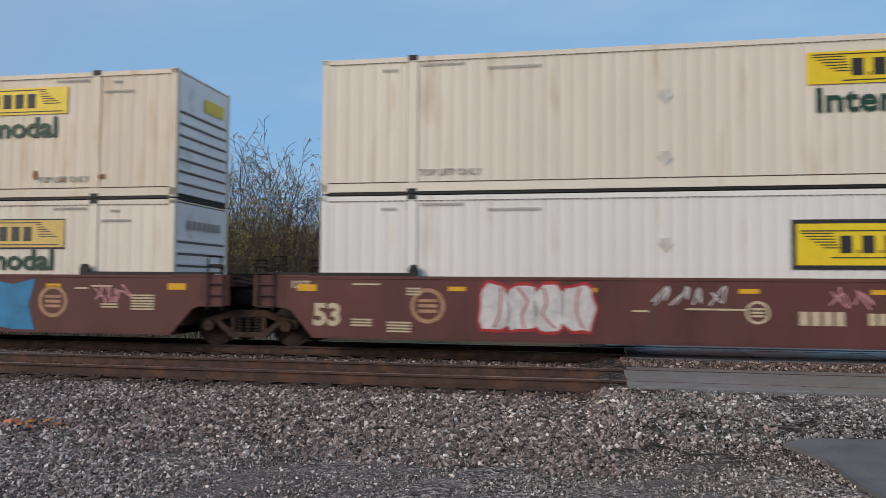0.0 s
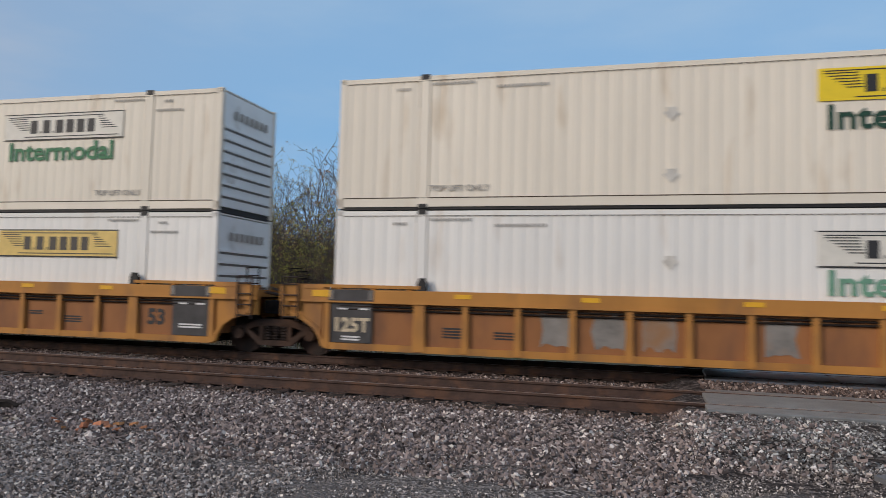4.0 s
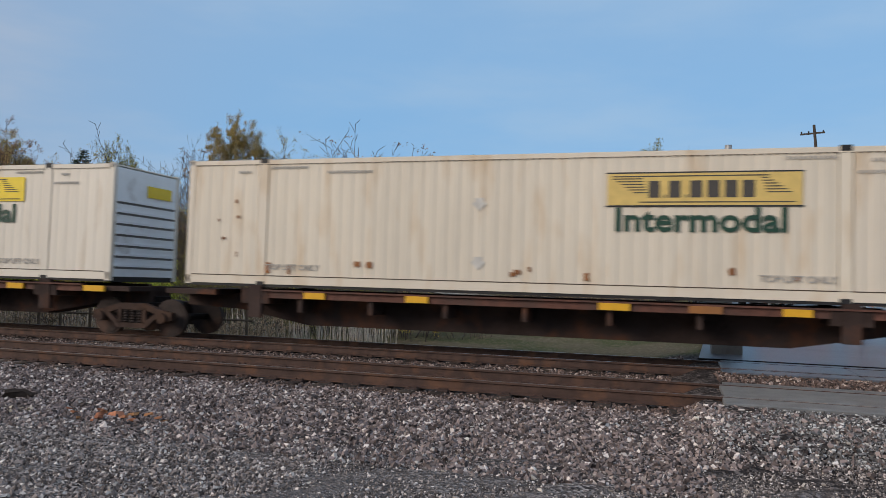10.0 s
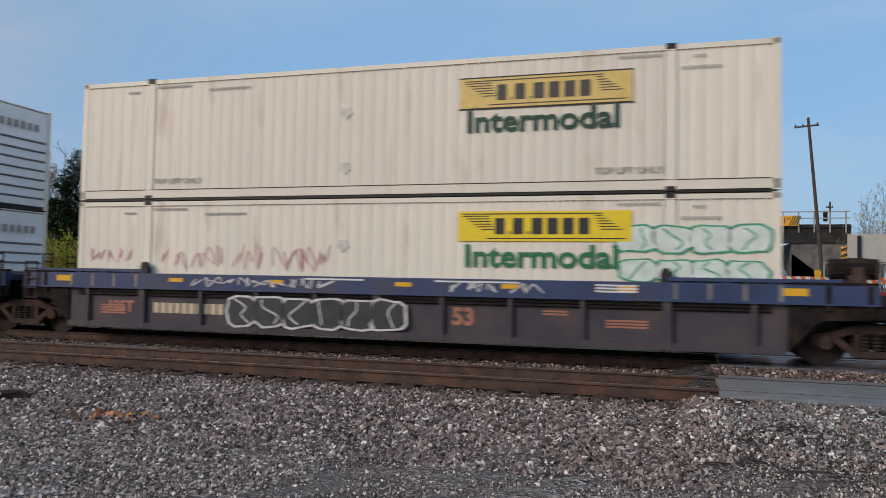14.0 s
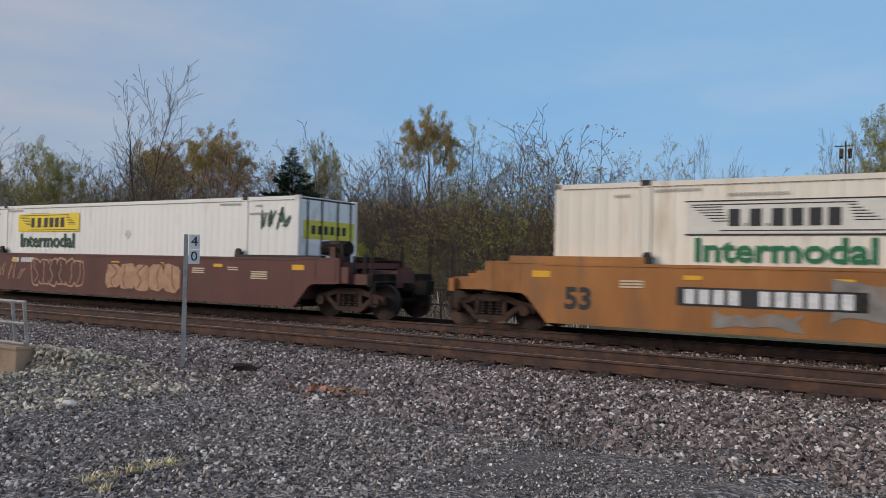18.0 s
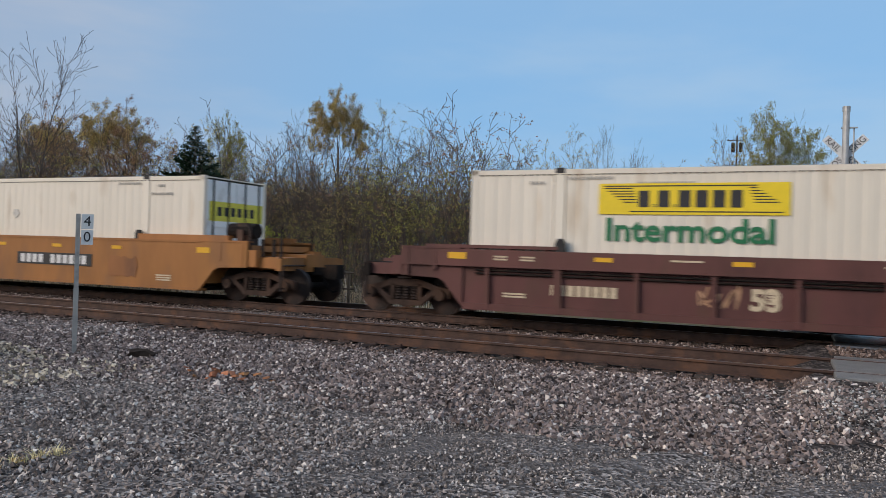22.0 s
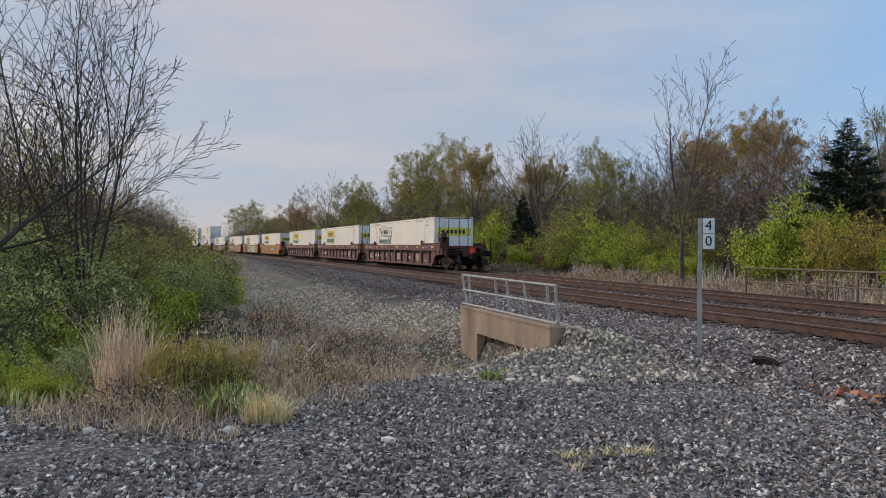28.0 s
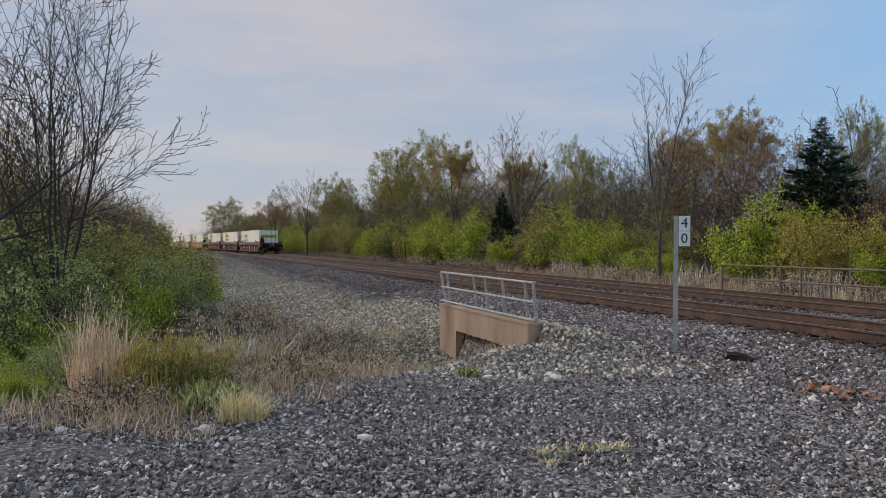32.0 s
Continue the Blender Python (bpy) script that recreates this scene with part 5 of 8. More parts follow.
# leading edge of each container at the start, car style, paint, ends, lower and upper load (paint, board, word)
UNITS = [
    (-122.0, "chord", "brown", "cj", ("cream", "yr", "d"), ("cream", "wr", "g")), (-102.5, "chord", "brown", "jj", ("cream", "yr", "d"), ("white", "yr", "g")), (-83.0, "chord", "brown", "jc", ("cream", "yr", "d"), ("cream", "yr", "d")),
    (-63.9, "smooth", "brown", "cj", ("cream", "wr", "d"), ("cream", "yr", "d")), (-44.5, "smooth", "brown", "jj", ("white", "yr", "d"), ("cream", "yr", "g")),
    (-25.0, "smooth", "brown", "jj", ("cream", "fr", "d"), ("rusty", "yr", "d")), (-5.6, "smooth", "brown", "jc", ("white", "kr", ""), ("cream", "yr", "d")),
    (17.3, "posts", "yellow", "cj", ("rusty", "wr", ""), ("cream", "wr", "d")), (36.4, "posts", "yellow", "jj", ("white", "fr", ""), ("cream", "wr", "g")), (55.4, "posts", "yellow", "jc", ("white", "wr", "f"), ("cream", "yr", "d")),
    (75.4, "spine", "", "f", ("white", "kr", "d")), (92.6, "spine", "", "", ("cream", "yr", "d")), (109.6, "spine", "", "", ("white", "kr", "g")), (126.7, "spine", "", "", ("cream", "yr", "d")), (144.85, "spine", "", "l", ("rusty", "fr", "d")),
    (165.6, "chord", "blue", "cj", ("white", "yrd", "g"), ("rusty", "wr", "g")), (184.8, "chord", "blue", "jj", ("cream", "wr", "g"), ("cream", "wr", "g")), (204.27, "chord", "blue", "jc", ("cream", "yr", "g"), ("cream", "fr", "d")),
    (227.4, "posts", "rustorange", "cc", ("white", "kr", ""), ("cream", "wr", "f")), (250.8, "smooth", "brown", "cc", ("white", "yl", "d")),
    (274.2, "smooth", "orange", "cj", ("cream", "wl", "g")), (293.6, "smooth", "orange", "jj", ("cream", "fl", "d")), (313.3, "smooth", "orange", "jc", ("cream", "yl", "d")),
    (336.8, "chord", "brown", "cj", ("cream", "yl", "g")), (356.4, "chord", "brown", "jj", ("cream", "yl", "g")), (376.2, "chord", "brown", "jc", ("cream", "wl", "f")),
]
MARKS = {
    0: (), 1: (("53", -7.75, 0.72, 0.46, "c"), ("125T", -8.35, 1.36, 0.15, "c"), ("||||", 1.9, 0.80, 0.26, "c"), ("||||||", 3.2, 0.80, 0.22, "c")),
    2: (("53", 6.55, 0.75, 0.36, "k"), ("||||||", -5.2, 0.95, 0.18, "w")), 3: (("53", 6.55, 0.75, 0.36, "k"), ("|||", -1.0, 0.75, 0.5, "k")), 4: (("53", 6.55, 0.75, 0.36, "k"), ("125T", -7.5, 0.74, 0.30, "c")),
    10: (("||||||||||", -4.5, 0.72, 0.24, "c"), ("53", 2.4, 0.72, 0.36, "s")), 11: (("53", 2.2, 0.75, 0.32, "s"), ("125T", -6.8, 0.60, 0.26, "s")), 12: (("||||||||||", -4.7, 0.72, 0.24, "c"), ("53", 1.9, 0.72, 0.36, "s"), ("125T", -6.6, 0.72, 0.26, "s")),
    13: (("||||||||||", -5.2, 0.90, 0.20, "w"), ("|||", 4.0, 0.85, 0.45, "c")), 15: (("|||", -4.9, 1.32, 0.16, "w"), ("||||||", -4.2, 1.32, 0.16, "w")),
    16: (("53", -7.35, 0.78, 0.46, "k"),), 17: (("53", -7.6, 0.78, 0.46, "k"), ("125T", -8.3, 1.34, 0.15, "c")), 18: (("53", -7.3, 0.78, 0.46, "k"), ("125T", -8.3, 1.34, 0.15, "c"), ("||", -6.0, 1.2, 0.10, "c")),
    19: (("53", -2.0, 0.70, 0.40, "c"), ("||||||||", -5.4, 0.72, 0.22, "c")), 20: (("53", -0.1, 0.70, 0.40, "c"), ("125T", -7.2, 0.66, 0.26, "c"), ("||||||||", -5.2, 0.72, 0.22, "c")), 21: (("53", 0.6, 0.70, 0.42, "c"), ("125T", -7.2, 0.66, 0.26, "c"), ("||||", -5.6, 0.72, 0.20, "c"), ("||||||", -4.6, 0.72, 0.20, "c")),
}
WELL_Z = 0.36
NUMBER = [-5, -4, -3, -2, -1, 0, 1, 2, 3, 4, 5, 6, 7, 8, 9, 10, 11, 12, 13, 15, 16, 17, 18, 19, 20, 21]
CARS = {}
LEADS = [u[0] for u in UNITS]
for i, (lead, style, paint, ends, *loads) in zip(NUMBER, UNITS):
    xc = lead + 8.077
    at = LEADS.index(lead)
    halfway = (round((lead - LEADS[max(at - 1, 0)]) / 2, 2), round((LEADS[min(at + 1, len(LEADS) - 1)] - lead) / 2, 2))
    z0 = 1.33 if style == "spine" else WELL_Z
    if style == "spine":
        spine_car(xc, ends == "f", ends == "l")
    else:
        car = CARS[i] = well_car(xc, style, paint, ends, i, MARKS.get(i, ()), halfway)
        if i >= 0:
            decorate(i, car, style, paint)
    for k, (paint2, board, word) in enumerate(loads):
        c = container(xc, z0 + k * (CH + 0.04), paint2, board, word, "door" if i >= 15 else "ribs", seed=i + 50 * k)
        yb = -CW - 0.004
        if i == 12 and k == 0:
            for k, (a, b, c0, d) in enumerate(((5.0, 7.8, 1.72, 2.28), (5.1, 7.7, 1.15, 1.62))):
                graffiti(c, a, b, c0, d, yb - 0.001 * k, 4, M_MINTWHITE, M_SPRAYG, 5 + k)
            scrawl(c, -7.6, -6.4, 1.4, 1.8, yb, 5, M_PINKPALE, 7, 0.022)
            scrawl(c, -5.6, -1.2, 1.25, 1.9, yb, 12, M_PINKPALE, 8, 0.022)
        if paint2 == "rusty" and i >= 0:
            rr = random.Random(300 + i)
            for n in range(16):
                x, z = (rr.uniform(-6.2, 7.6), rr.uniform(0.26, 0.5)) if n < 11 else (rr.uniform(-7.9, -6.6), rr.uniform(0.5, 2.2))
                patch(c, "rust_patch", x, x + rr.uniform(0.05, 0.14), z, z + rr.uniform(0.08, 0.24), yb, M_YRUST, "rust patch", 0.03, n)
        if i == 15:
            scrawl(c, 6.6, 7.7, 1.9, 2.6, yb, 4, M_DGREEN, 9, 0.05)
        if i == 3 and k == 1:
            patch(c, "rust_scrape", 0.3, 1.4, 2.60, 2.76, yb, M_ORANGE, "orange rust scrape", 0.04, 2)
        if i == 2 and k == 0:
            for n, x in enumerate((6.3, 6.9, 7.2)):
                patch(c, "rust_patch", x, x + 0.14, 2.0 - 0.1 * n, 2.32, yb, M_YRUST, "rust patch", 0.06, n)


def train_end():
    """Brake wheel, posts and the red marker on the last car."""
    th = CARS[21]
    x = HALF + 1.25

    def hoop(bm):
        rings = []
        for t in np.linspace(0, 2 * math.pi, 20, endpoint=False):
            rings.append([bm.verts.new((x + 0.022 * math.sin(a), -1.25 + (0.28 + 0.022 * math.cos(a)) * math.cos(t), 2.05 + (0.28 + 0.022 * math.cos(a)) * math.sin(t))) for a in np.linspace(0, 2 * math.pi, 6, endpoint=False)])
        for k in range(20):
            for q in range(6):
                bm.faces.new((rings[k][q], rings[k][(q + 1) % 6], rings[(k + 1) % 20][(q + 1) % 6], rings[(k + 1) % 20][q]))
    bw = part("brake_wheel", made(hoop), M_BROWN, th, "round rusty brake wheel")
    for t in np.linspace(0, 2 * math.pi, 6)[:-1]:
        part("spoke", made(lambda bm: rod(bm, (x, -1.25, 2.05), (x, -1.25 + 0.28 * math.cos(t), 2.05 + 0.28 * math.sin(t)), 0.016, 5)), M_BROWN, bw)
    part("brake_post", made(lambda bm: (box(bm, x + 0.03, x + 0.22, -1.36, -1.05, 1.15, 2.2),)), M_BROWN, th)
    part("marker_device", made(lambda bm: (box(bm, HALF + 2.95, HALF + 3.09, -0.11, 0.11, 1.04, 1.34), rod(bm, (HALF + 3.02, 0, 1.33), (HALF + 3.02, 0, 1.43), 0.045, 8))), mat("red_orange_marker", (0.75, 0.07, 0.03), 0.4, var=0.1), th, "red-orange end-of-train marker")


train_end()
# ---------------------------------------------------------------- crossing, culvert, signs
M_ALU = mat("dull_aluminium", (0.42, 0.42, 0.42), 0.5, 0.5, var=0.15, scale=6, stain=(0.25, 0.24, 0.22), stain_amt=0.3)
M_GALV = mat("galvanised_steel", (0.40, 0.38, 0.35), 0.6, 0.15, var=0.2, scale=12, stain=(0.25, 0.2, 0.16), stain_amt=0.3, stain_scale=4)
M_SIGNW = mat("white_sign_face", (0.80, 0.80, 0.78), 0.4, var=0.05)
M_SIGNY = mat("orange_yellow_sign_face", (0.90, 0.42, 0.02), 0.4, var=0.05)
M_REDW = mat("red_reflective", (0.62, 0.03, 0.02), 0.4, var=0.08)
M_ORST = mat("orange_stripe", (0.85, 0.16, 0.03), 0.4, var=0.08)
M_ASPH = mat("worn_asphalt", (0.155, 0.155, 0.16), 0.8, var=0.15, scale=2.5, bump=0.35, bscale=80, stain=(0.12, 0.12, 0.12), stain_amt=0.4)
M_WETROAD = mat("damp_asphalt", (0.11, 0.115, 0.13), 0.28, var=0.2, scale=1.5, bump=0.15, bscale=60)
M_DIRT = mat("pale_dirt", (0.40, 0.34, 0.27), 0.95, var=0.2, scale=1.0, bump=0.5, bscale=12)
M_DARKSTEEL = mat("dark_bridge_steel", (0.045, 0.040, 0.040), 0.8, 0.1, var=0.3, scale=1.5)
M_OLDCONC = mat("stained_old_concrete", (0.22, 0.20, 0.185), 0.9, var=0.25, scale=0.8, bump=0.4, bscale=10, stain=(0.10, 0.09, 0.085), stain_amt=0.5)
M_WALLC = mat("buff_culvert_concrete", (0.46, 0.33, 0.235), 0.9, var=0.15, scale=2.2, bump=0.35, bscale=30, stain=(0.24, 0.17, 0.12), stain_amt=0.4, stretch=(1, 1, 0.4))
M_POLEWOOD = mat("weathered_pole_wood", (0.085, 0.068, 0.055), 0.9, var=0.25, scale=5)
M_LAMPRED = mat("lit_red_lens", (1.0, 0.012, 0.008), 0.3, var=0.0, emit=3.2)
M_LAMPCORE = mat("glowing_lamp_core", (1.0, 0.34, 0.10), 0.3, var=0.0, emit=5.0)
M_LAMPDIM = mat("dim_red_lens", (0.09, 0.004, 0.004), 0.25, var=0.1)


def crossing_surface():
    """Concrete panels in both tracks, each a slab of its own."""
    bed = thing("crossing", "grey concrete grade-crossing panels between and beside the rails", "road crossing", kind="structure")
    rnd = random.Random(2)
    for yc in (NEAR_Y, FAR_Y):
        for y0, y1 in ((yc - GAUGE - 0.60, yc - GAUGE - 0.05), (yc - GAUGE + 0.10, yc + GAUGE - 0.10), (yc + GAUGE + 0.05, yc + GAUGE + 0.42)):
            x = 0.62 + 0.05 * (y0 - 10.9)
            while x < 8.5:
                bm = bmesh.new()
                box(bm, 0, 2.42, y0, y1, -0.22, -0.006 + rnd.uniform(-0.006, 0.004))
                bmesh.ops.bevel(bm, geom=bm.edges[:], offset=0.012, segments=1, affect='EDGES')
                p = part("panel", bm, M_PANEL if yc == NEAR_Y else M_WETROAD, bed)
                p.location = (x, 0, 0)
                x += 2.44


crossing_surface()


def road():
    # paved apron at the lot, and the road on the far side under the bridge
    bm = bmesh.new()
    pts = [(1.95, 8.05), (2.15, 7.4), (2.1, 6.4), (2.3, 4.8), (2.2, 3.0), (9.0, 3.0), (9.0, 8.1), (4.5, 8.15), (3.0, 8.3), (2.3, 8.25)]
    bm.faces.new([bm.verts.new((x, y, float(ground_z(x, y)) + 0.05)) for x, y in pts])
    r = bmesh.ops.extrude_face_region(bm, geom=bm.faces[:])
    bmesh.ops.translate(bm, vec=(0, 0, -0.12), verts=[v for v in r["geom"] if isinstance(v, bmesh.types.BMVert)])
    tagged(new("pavement", mesh_of("pavement", bm, M_ASPH)), "worn grey asphalt apron on the gravel lot", "pavement", kind="structure")
    bm = bmesh.new()
    xs = [18.0, 20, 22, 25, 28, 32, 36, 40, 46, 52, 58, 64, 72, 84]
    prev = None
    for y in xs:
        c = 3.4 + 0.055 * (y - 18)
        row = [bm.verts.new((c + o, y, 0.02 + 1.13 * float(sstep(22, 40, y)) - 0.03)) for o in (-2.9, 4.2)]
        if prev:
            bm.faces.new((prev[0], prev[1], row[1], row[0]))
        prev = row
    tagged(new("road", mesh_of("road", bm, M_WETROAD)), "damp grey asphalt road leading under the bridge", "road", kind="structure")
    # pale gravel verge where the pickup stands, and the worn dirt track up the bank
    bm = bmesh.new()
    prev = None
    for x, y0, y1 in ((-14, 41, 47), (-11, 38, 44), (-8, 36, 41.5), (-4, 33, 40.5), (0, 29, 40.5), (3.0, 25, 41)):
        row = [bm.verts.new((x, y, float(ground_z(x, y)) + 0.06)) for y in np.linspace(y0, y1, 6)]
        if prev:
            for i in range(5):
                bm.faces.new((prev[i], row[i], row[i + 1], prev[i + 1]))
        prev = row
    tagged(new("road_verge", mesh_of("road_verge", bm, M_DIRT)), "pale trampled gravel verge beside the road", "verge", kind="structure")


road()


M_CROSSBUCK = mat("dull_white_sheeting", (0.64, 0.65, 0.66), 0.6, var=0.12, scale=4)


def crossing_signal():
    X, Yp = 1.19, 19.8
    th = thing("crossing_signal", "grey railroad crossing mast with crossbuck and twin red flashers", "crossing signal", pose(X, Yp, 0.0))
    part("mast", made(lambda bm: rod(bm, (0, 0, -0.15), (0, 0, 5.08), 0.075, 14)), M_ALU, th)
    part("mast_cap", made(lambda bm: (rod(bm, (0, 0, 5.0), (0, 0, 5.12), 0.085, 12),)), M_ALU, th)
    part("base", made(lambda bm: (box(bm, -0.35, 0.35, -0.35, 0.35, -0.2, 0.35), rod(bm, (0, 0, 0.3), (0, 0, 0.55), 0.13, 12))), M_CONC, th, "concrete mast base")
    for a, words in ((45, ("RAIL", "ROAD")), (-45, ("CROS", "SING"))):
        bl = part("crossbuck_blade", made(lambda bm: box(bm, -0.60, 0.60, -0.012, 0.0, -0.095, 0.095)), M_CROSSBUCK, th, "white crossbuck blade with black lettering")
        bl.location, bl.rotation_euler = (0, 0.12 - 0.016 * (a > 0), 3.99), (0, radians(a), 0)
        for i, w in enumerate(words):
            ob = part("lettering", text_mesh("lettering", w, 0.145, M_INK, 0.95, 0.0), None, bl, f"black lettering that reads {w}")
            ob.location = ((-0.36, 0.36)[i], -0.018, 0)
    part("crossarm", made(lambda bm: (rod(bm, (-0.42, 0, 2.84), (0.42, 0, 2.84), 0.03, 8), box(bm, -0.12, 0.12, -0.1, 0.1, 2.76, 2.92))), M_ALU, th)
    for s, lit in ((-1, False), (1, True)):
        x = s * 0.345
        part("flasher_hood", made(lambda bm: (rod(bm, (x, -0.10, 2.84), (x, 0.12, 2.84), 0.17, 20), rod(bm, (x, -0.02, 2.84), (x, 0.0, 2.84), 0.30, 28))), M_BLACK, th, "round black flasher backboard and hood")
        part("flasher_lens", made(lambda bm: rod(bm, (x, -0.125, 2.84), (x, -0.105, 2.84), 0.15, 24)), M_LAMPRED if lit else M_LAMPDIM, th, "lit red lens" if lit else "dim red lens")
        if lit:
            part("lamp_core", made(lambda bm: rod(bm, (x, -0.128, 2.84), (x, -0.126, 2.84), 0.085, 20)), M_LAMPCORE, th, "glowing lamp core")
    part("sign_box", made(lambda bm: box(bm, -0.42, -0.02, 0.10, 0.16, 3.28, 3.52)), M_SIGNW, th, "small white box behind the mast")
    part("side_bracket", made(lambda bm: (rod(bm, (0, 0, 3.42), (1.15, 0, 3.40), 0.03, 8), rod(bm, (-0.1, 0, 4.62), (0.24, 0, 4.62), 0.02, 6), rod(bm, (0.17, 0.05, 3.4), (0.17, 0.05, 4.62), 0.018, 6))), M_ALU, th, "thin side bracket")
    gate = thing("crossing_gate", "lowered red and white crossing gate arm with grey drive box", "crossing gate", pose(X, Yp, 0))
    part("drive_box", made(lambda bm: (box(bm, -0.55, 0.10, -0.42, -0.12, 1.15, 1.68), box(bm, -0.75, -0.5, -0.36, -0.18, 1.2, 1.55))), M_GALV, gate, "grey metal gate drive box")
    part("counterweight", made(lambda bm: [rod(bm, (-0.9 + i * 0.1, -0.3, 1.40 - 0.05 * i), (-0.85 + i * 0.1, -0.3, 1.40 - 0.05 * i), 0.2, 12) for i in range(3)]), M_SIGNW, gate)
    for i in range(9):
        x0 = 0.35 + i * 0.72
        part("arm_section", made(lambda bm: box(bm, x0, x0 + 0.72, -0.36, -0.32, 1.28, 1.40)), M_REDW if i % 2 == 0 else M_SIGNW, gate, "red arm section" if i % 2 == 0 else "white arm section")
    for x in (1.6, 3.9, 6.6):
        part("arm_lamp", made(lambda bm: (box(bm, x, x + 0.10, -0.38, -0.30, 1.40, 1.50),)), M_REDW, gate, "small red arm lamp")


crossing_signal()


def barricade(x, y, w=2.3):
    z = 0.35
    th = thing("barricade", "orange and white striped road barricade with yellow warning lamps", "barricade", pose(x, y, z, 0, 0, 4), group="road barricades")
    for zz in (1.36, 0.92, 0.48):
        b = part("board", made(lambda bm: box(bm, -w / 2, w / 2, -0.02, 0.0, zz - 0.11, zz + 0.11)), M_SIGNW, th)
        n = 8
        for i in range(n):
            x0 = -w / 2 + i * w / n
            st = w / n * 0.5
            part("stripe", made(lambda bm: prism(bm, [(x0 + 0.10, zz - 0.108), (x0 + st + 0.10, zz - 0.108), (x0 + st - 0.03, zz + 0.108), (x0 - 0.03 if i else x0, zz + 0.108)], -0.024, -0.019)), M_ORST, b, "orange stripe")
    for s in (-0.8, 0.8):
        part("upright", made(lambda bm: (box(bm, s - 0.03, s + 0.03, 0.0, 0.05, 0.0, 1.47), box(bm, s - 0.03, s + 0.03, -0.6, 0.6, 0.0, 0.05))), M_GALV, th)
        part("warning_lamp", made(lambda bm: (rod(bm, (s, -0.03, 1.60), (s, 0.05, 1.60), 0.10, 14), box(bm, s - 0.08, s + 0.08, -0.04, 0.06, 1.44, 1.56))), mat("amber_lamp", (0.90, 0.46, 0.02), 0.4, var=0.05), th, "round amber warning lamp")


barricade(3.75, 26.9)
barricade(6.25, 26.6)


def bridge():
    th = thing("railway_bridge", "low dark steel bridge over the road with a clearance sign", "bridge")
    yb = 64.0
    part("girder", made(lambda bm: (box(bm, 1.6, 13.2, yb - 0.15, yb + 0.15, 4.9, 6.15), box(bm, 1.6, 13.2, yb - 0.3, yb + 0.4, 6.08, 6.2), box(bm, 1.6, 13.2, yb - 0.3, yb + 0.3, 4.86, 4.95))), M_DARKSTEEL, th)
    part("deck", made(lambda bm: box(bm, 1.6, 13.2, yb, yb + 5, 6.1, 6.35)), M_DARKSTEEL, th)
    for x in np.arange(1.8, 13.2, 1.1):
        part("rail_post", made(lambda bm: (box(bm, -0.05, 0.05, yb - 0.35, yb - 0.25, 5.7, 7.35))), M_GALV, th).location = (float(x), 0, 0)
    for z in (6.8, 7.3):
        part("hand_rail", made(lambda bm: box(bm, 1.7, 13.1, yb - 0.33, yb - 0.27, z - 0.04, z + 0.04)), M_GALV, th)
    for x0, x1 in ((1.2, 3.6), (9.0, 13.4)):
        part("abutment", made(lambda bm: (box(bm, x0, x1, yb - 0.2, yb + 5.5, -0.3, 4.9),)), M_OLDCONC, th, "stained dark concrete abutment")
        part("wing_wall", made(lambda bm: prism(bm, [(x0 if x0 < 2 else x0 - 0.0, 0.4), (x1 if x0 > 0 else x1, 0.4), (x1 if x0 < 2 else x0, 4.0), ((x0 + x1) / 2, 3.0)], yb - 0.8, yb - 0.25)), M_OLDCONC, th)
    sg = part("clearance_sign", made(lambda bm: box(bm, 7.0, 9.45, yb - 0.48, yb - 0.42, 6.2, 7.0)), M_SIGNY, th, "orange clearance sign with black hazard stripes")
    ob = part("lettering", text_mesh("lettering", "12'1\"", 0.42, M_INK, 1.1), None, sg, "black lettering that reads 12'1\"")
    ob.location = (8.22, yb - 0.50, 6.6)
    for s in (-1, 1):
        for i in range(4):
            xx = 8.22 + s * (0.62 + 0.16 * i)
            part("hazard_stripe", made(lambda bm: prism(bm, [(xx - 0.05, 6.24), (xx + 0.03, 6.24), (xx + 0.03 + s * 0.3 - s * 0.0, 6.96), (xx - 0.05 + s * 0.3, 6.96)], yb - 0.49, yb - 0.481)), M_INK, sg, "black slanted stripe")
    for x in (2.6, 12.0):
        mk = thing("object_marker", "yellow and black striped hazard marker beside the bridge", "road sign", pose(x, 60.0, 1.15), group="hazard markers")
        part("post", made(lambda bm: box(bm, -0.05, 0.05, -0.03, 0.03, 0, 3.0)), M_SIGNY, mk)
        part("face", made(lambda bm: box(bm, -0.30, 0.30, -0.07, -0.03, 1.5, 3.3)), M_SIGNY, mk)
        for i in range(4):
            z = 1.55 + i * 0.45
            part("stripe", made(lambda bm: prism(bm, [(-0.30, z), (0.30, z + 0.25), (0.30, z + 0.45), (-0.30, z + 0.20)], -0.085, -0.071)), M_INK, mk)
    # pale retaining wall and pipe under the bridge
    rw = thing("retaining_wall", "pale concrete retaining wall beyond the underpass", "wall")
    part("wall", made(lambda bm: prism(bm, [(6.4, 1.0), (10.5, 1.0), (10.5, 2.3), (8.3, 2.3)], 71.5, 72.0)), M_CONC, rw)


bridge()


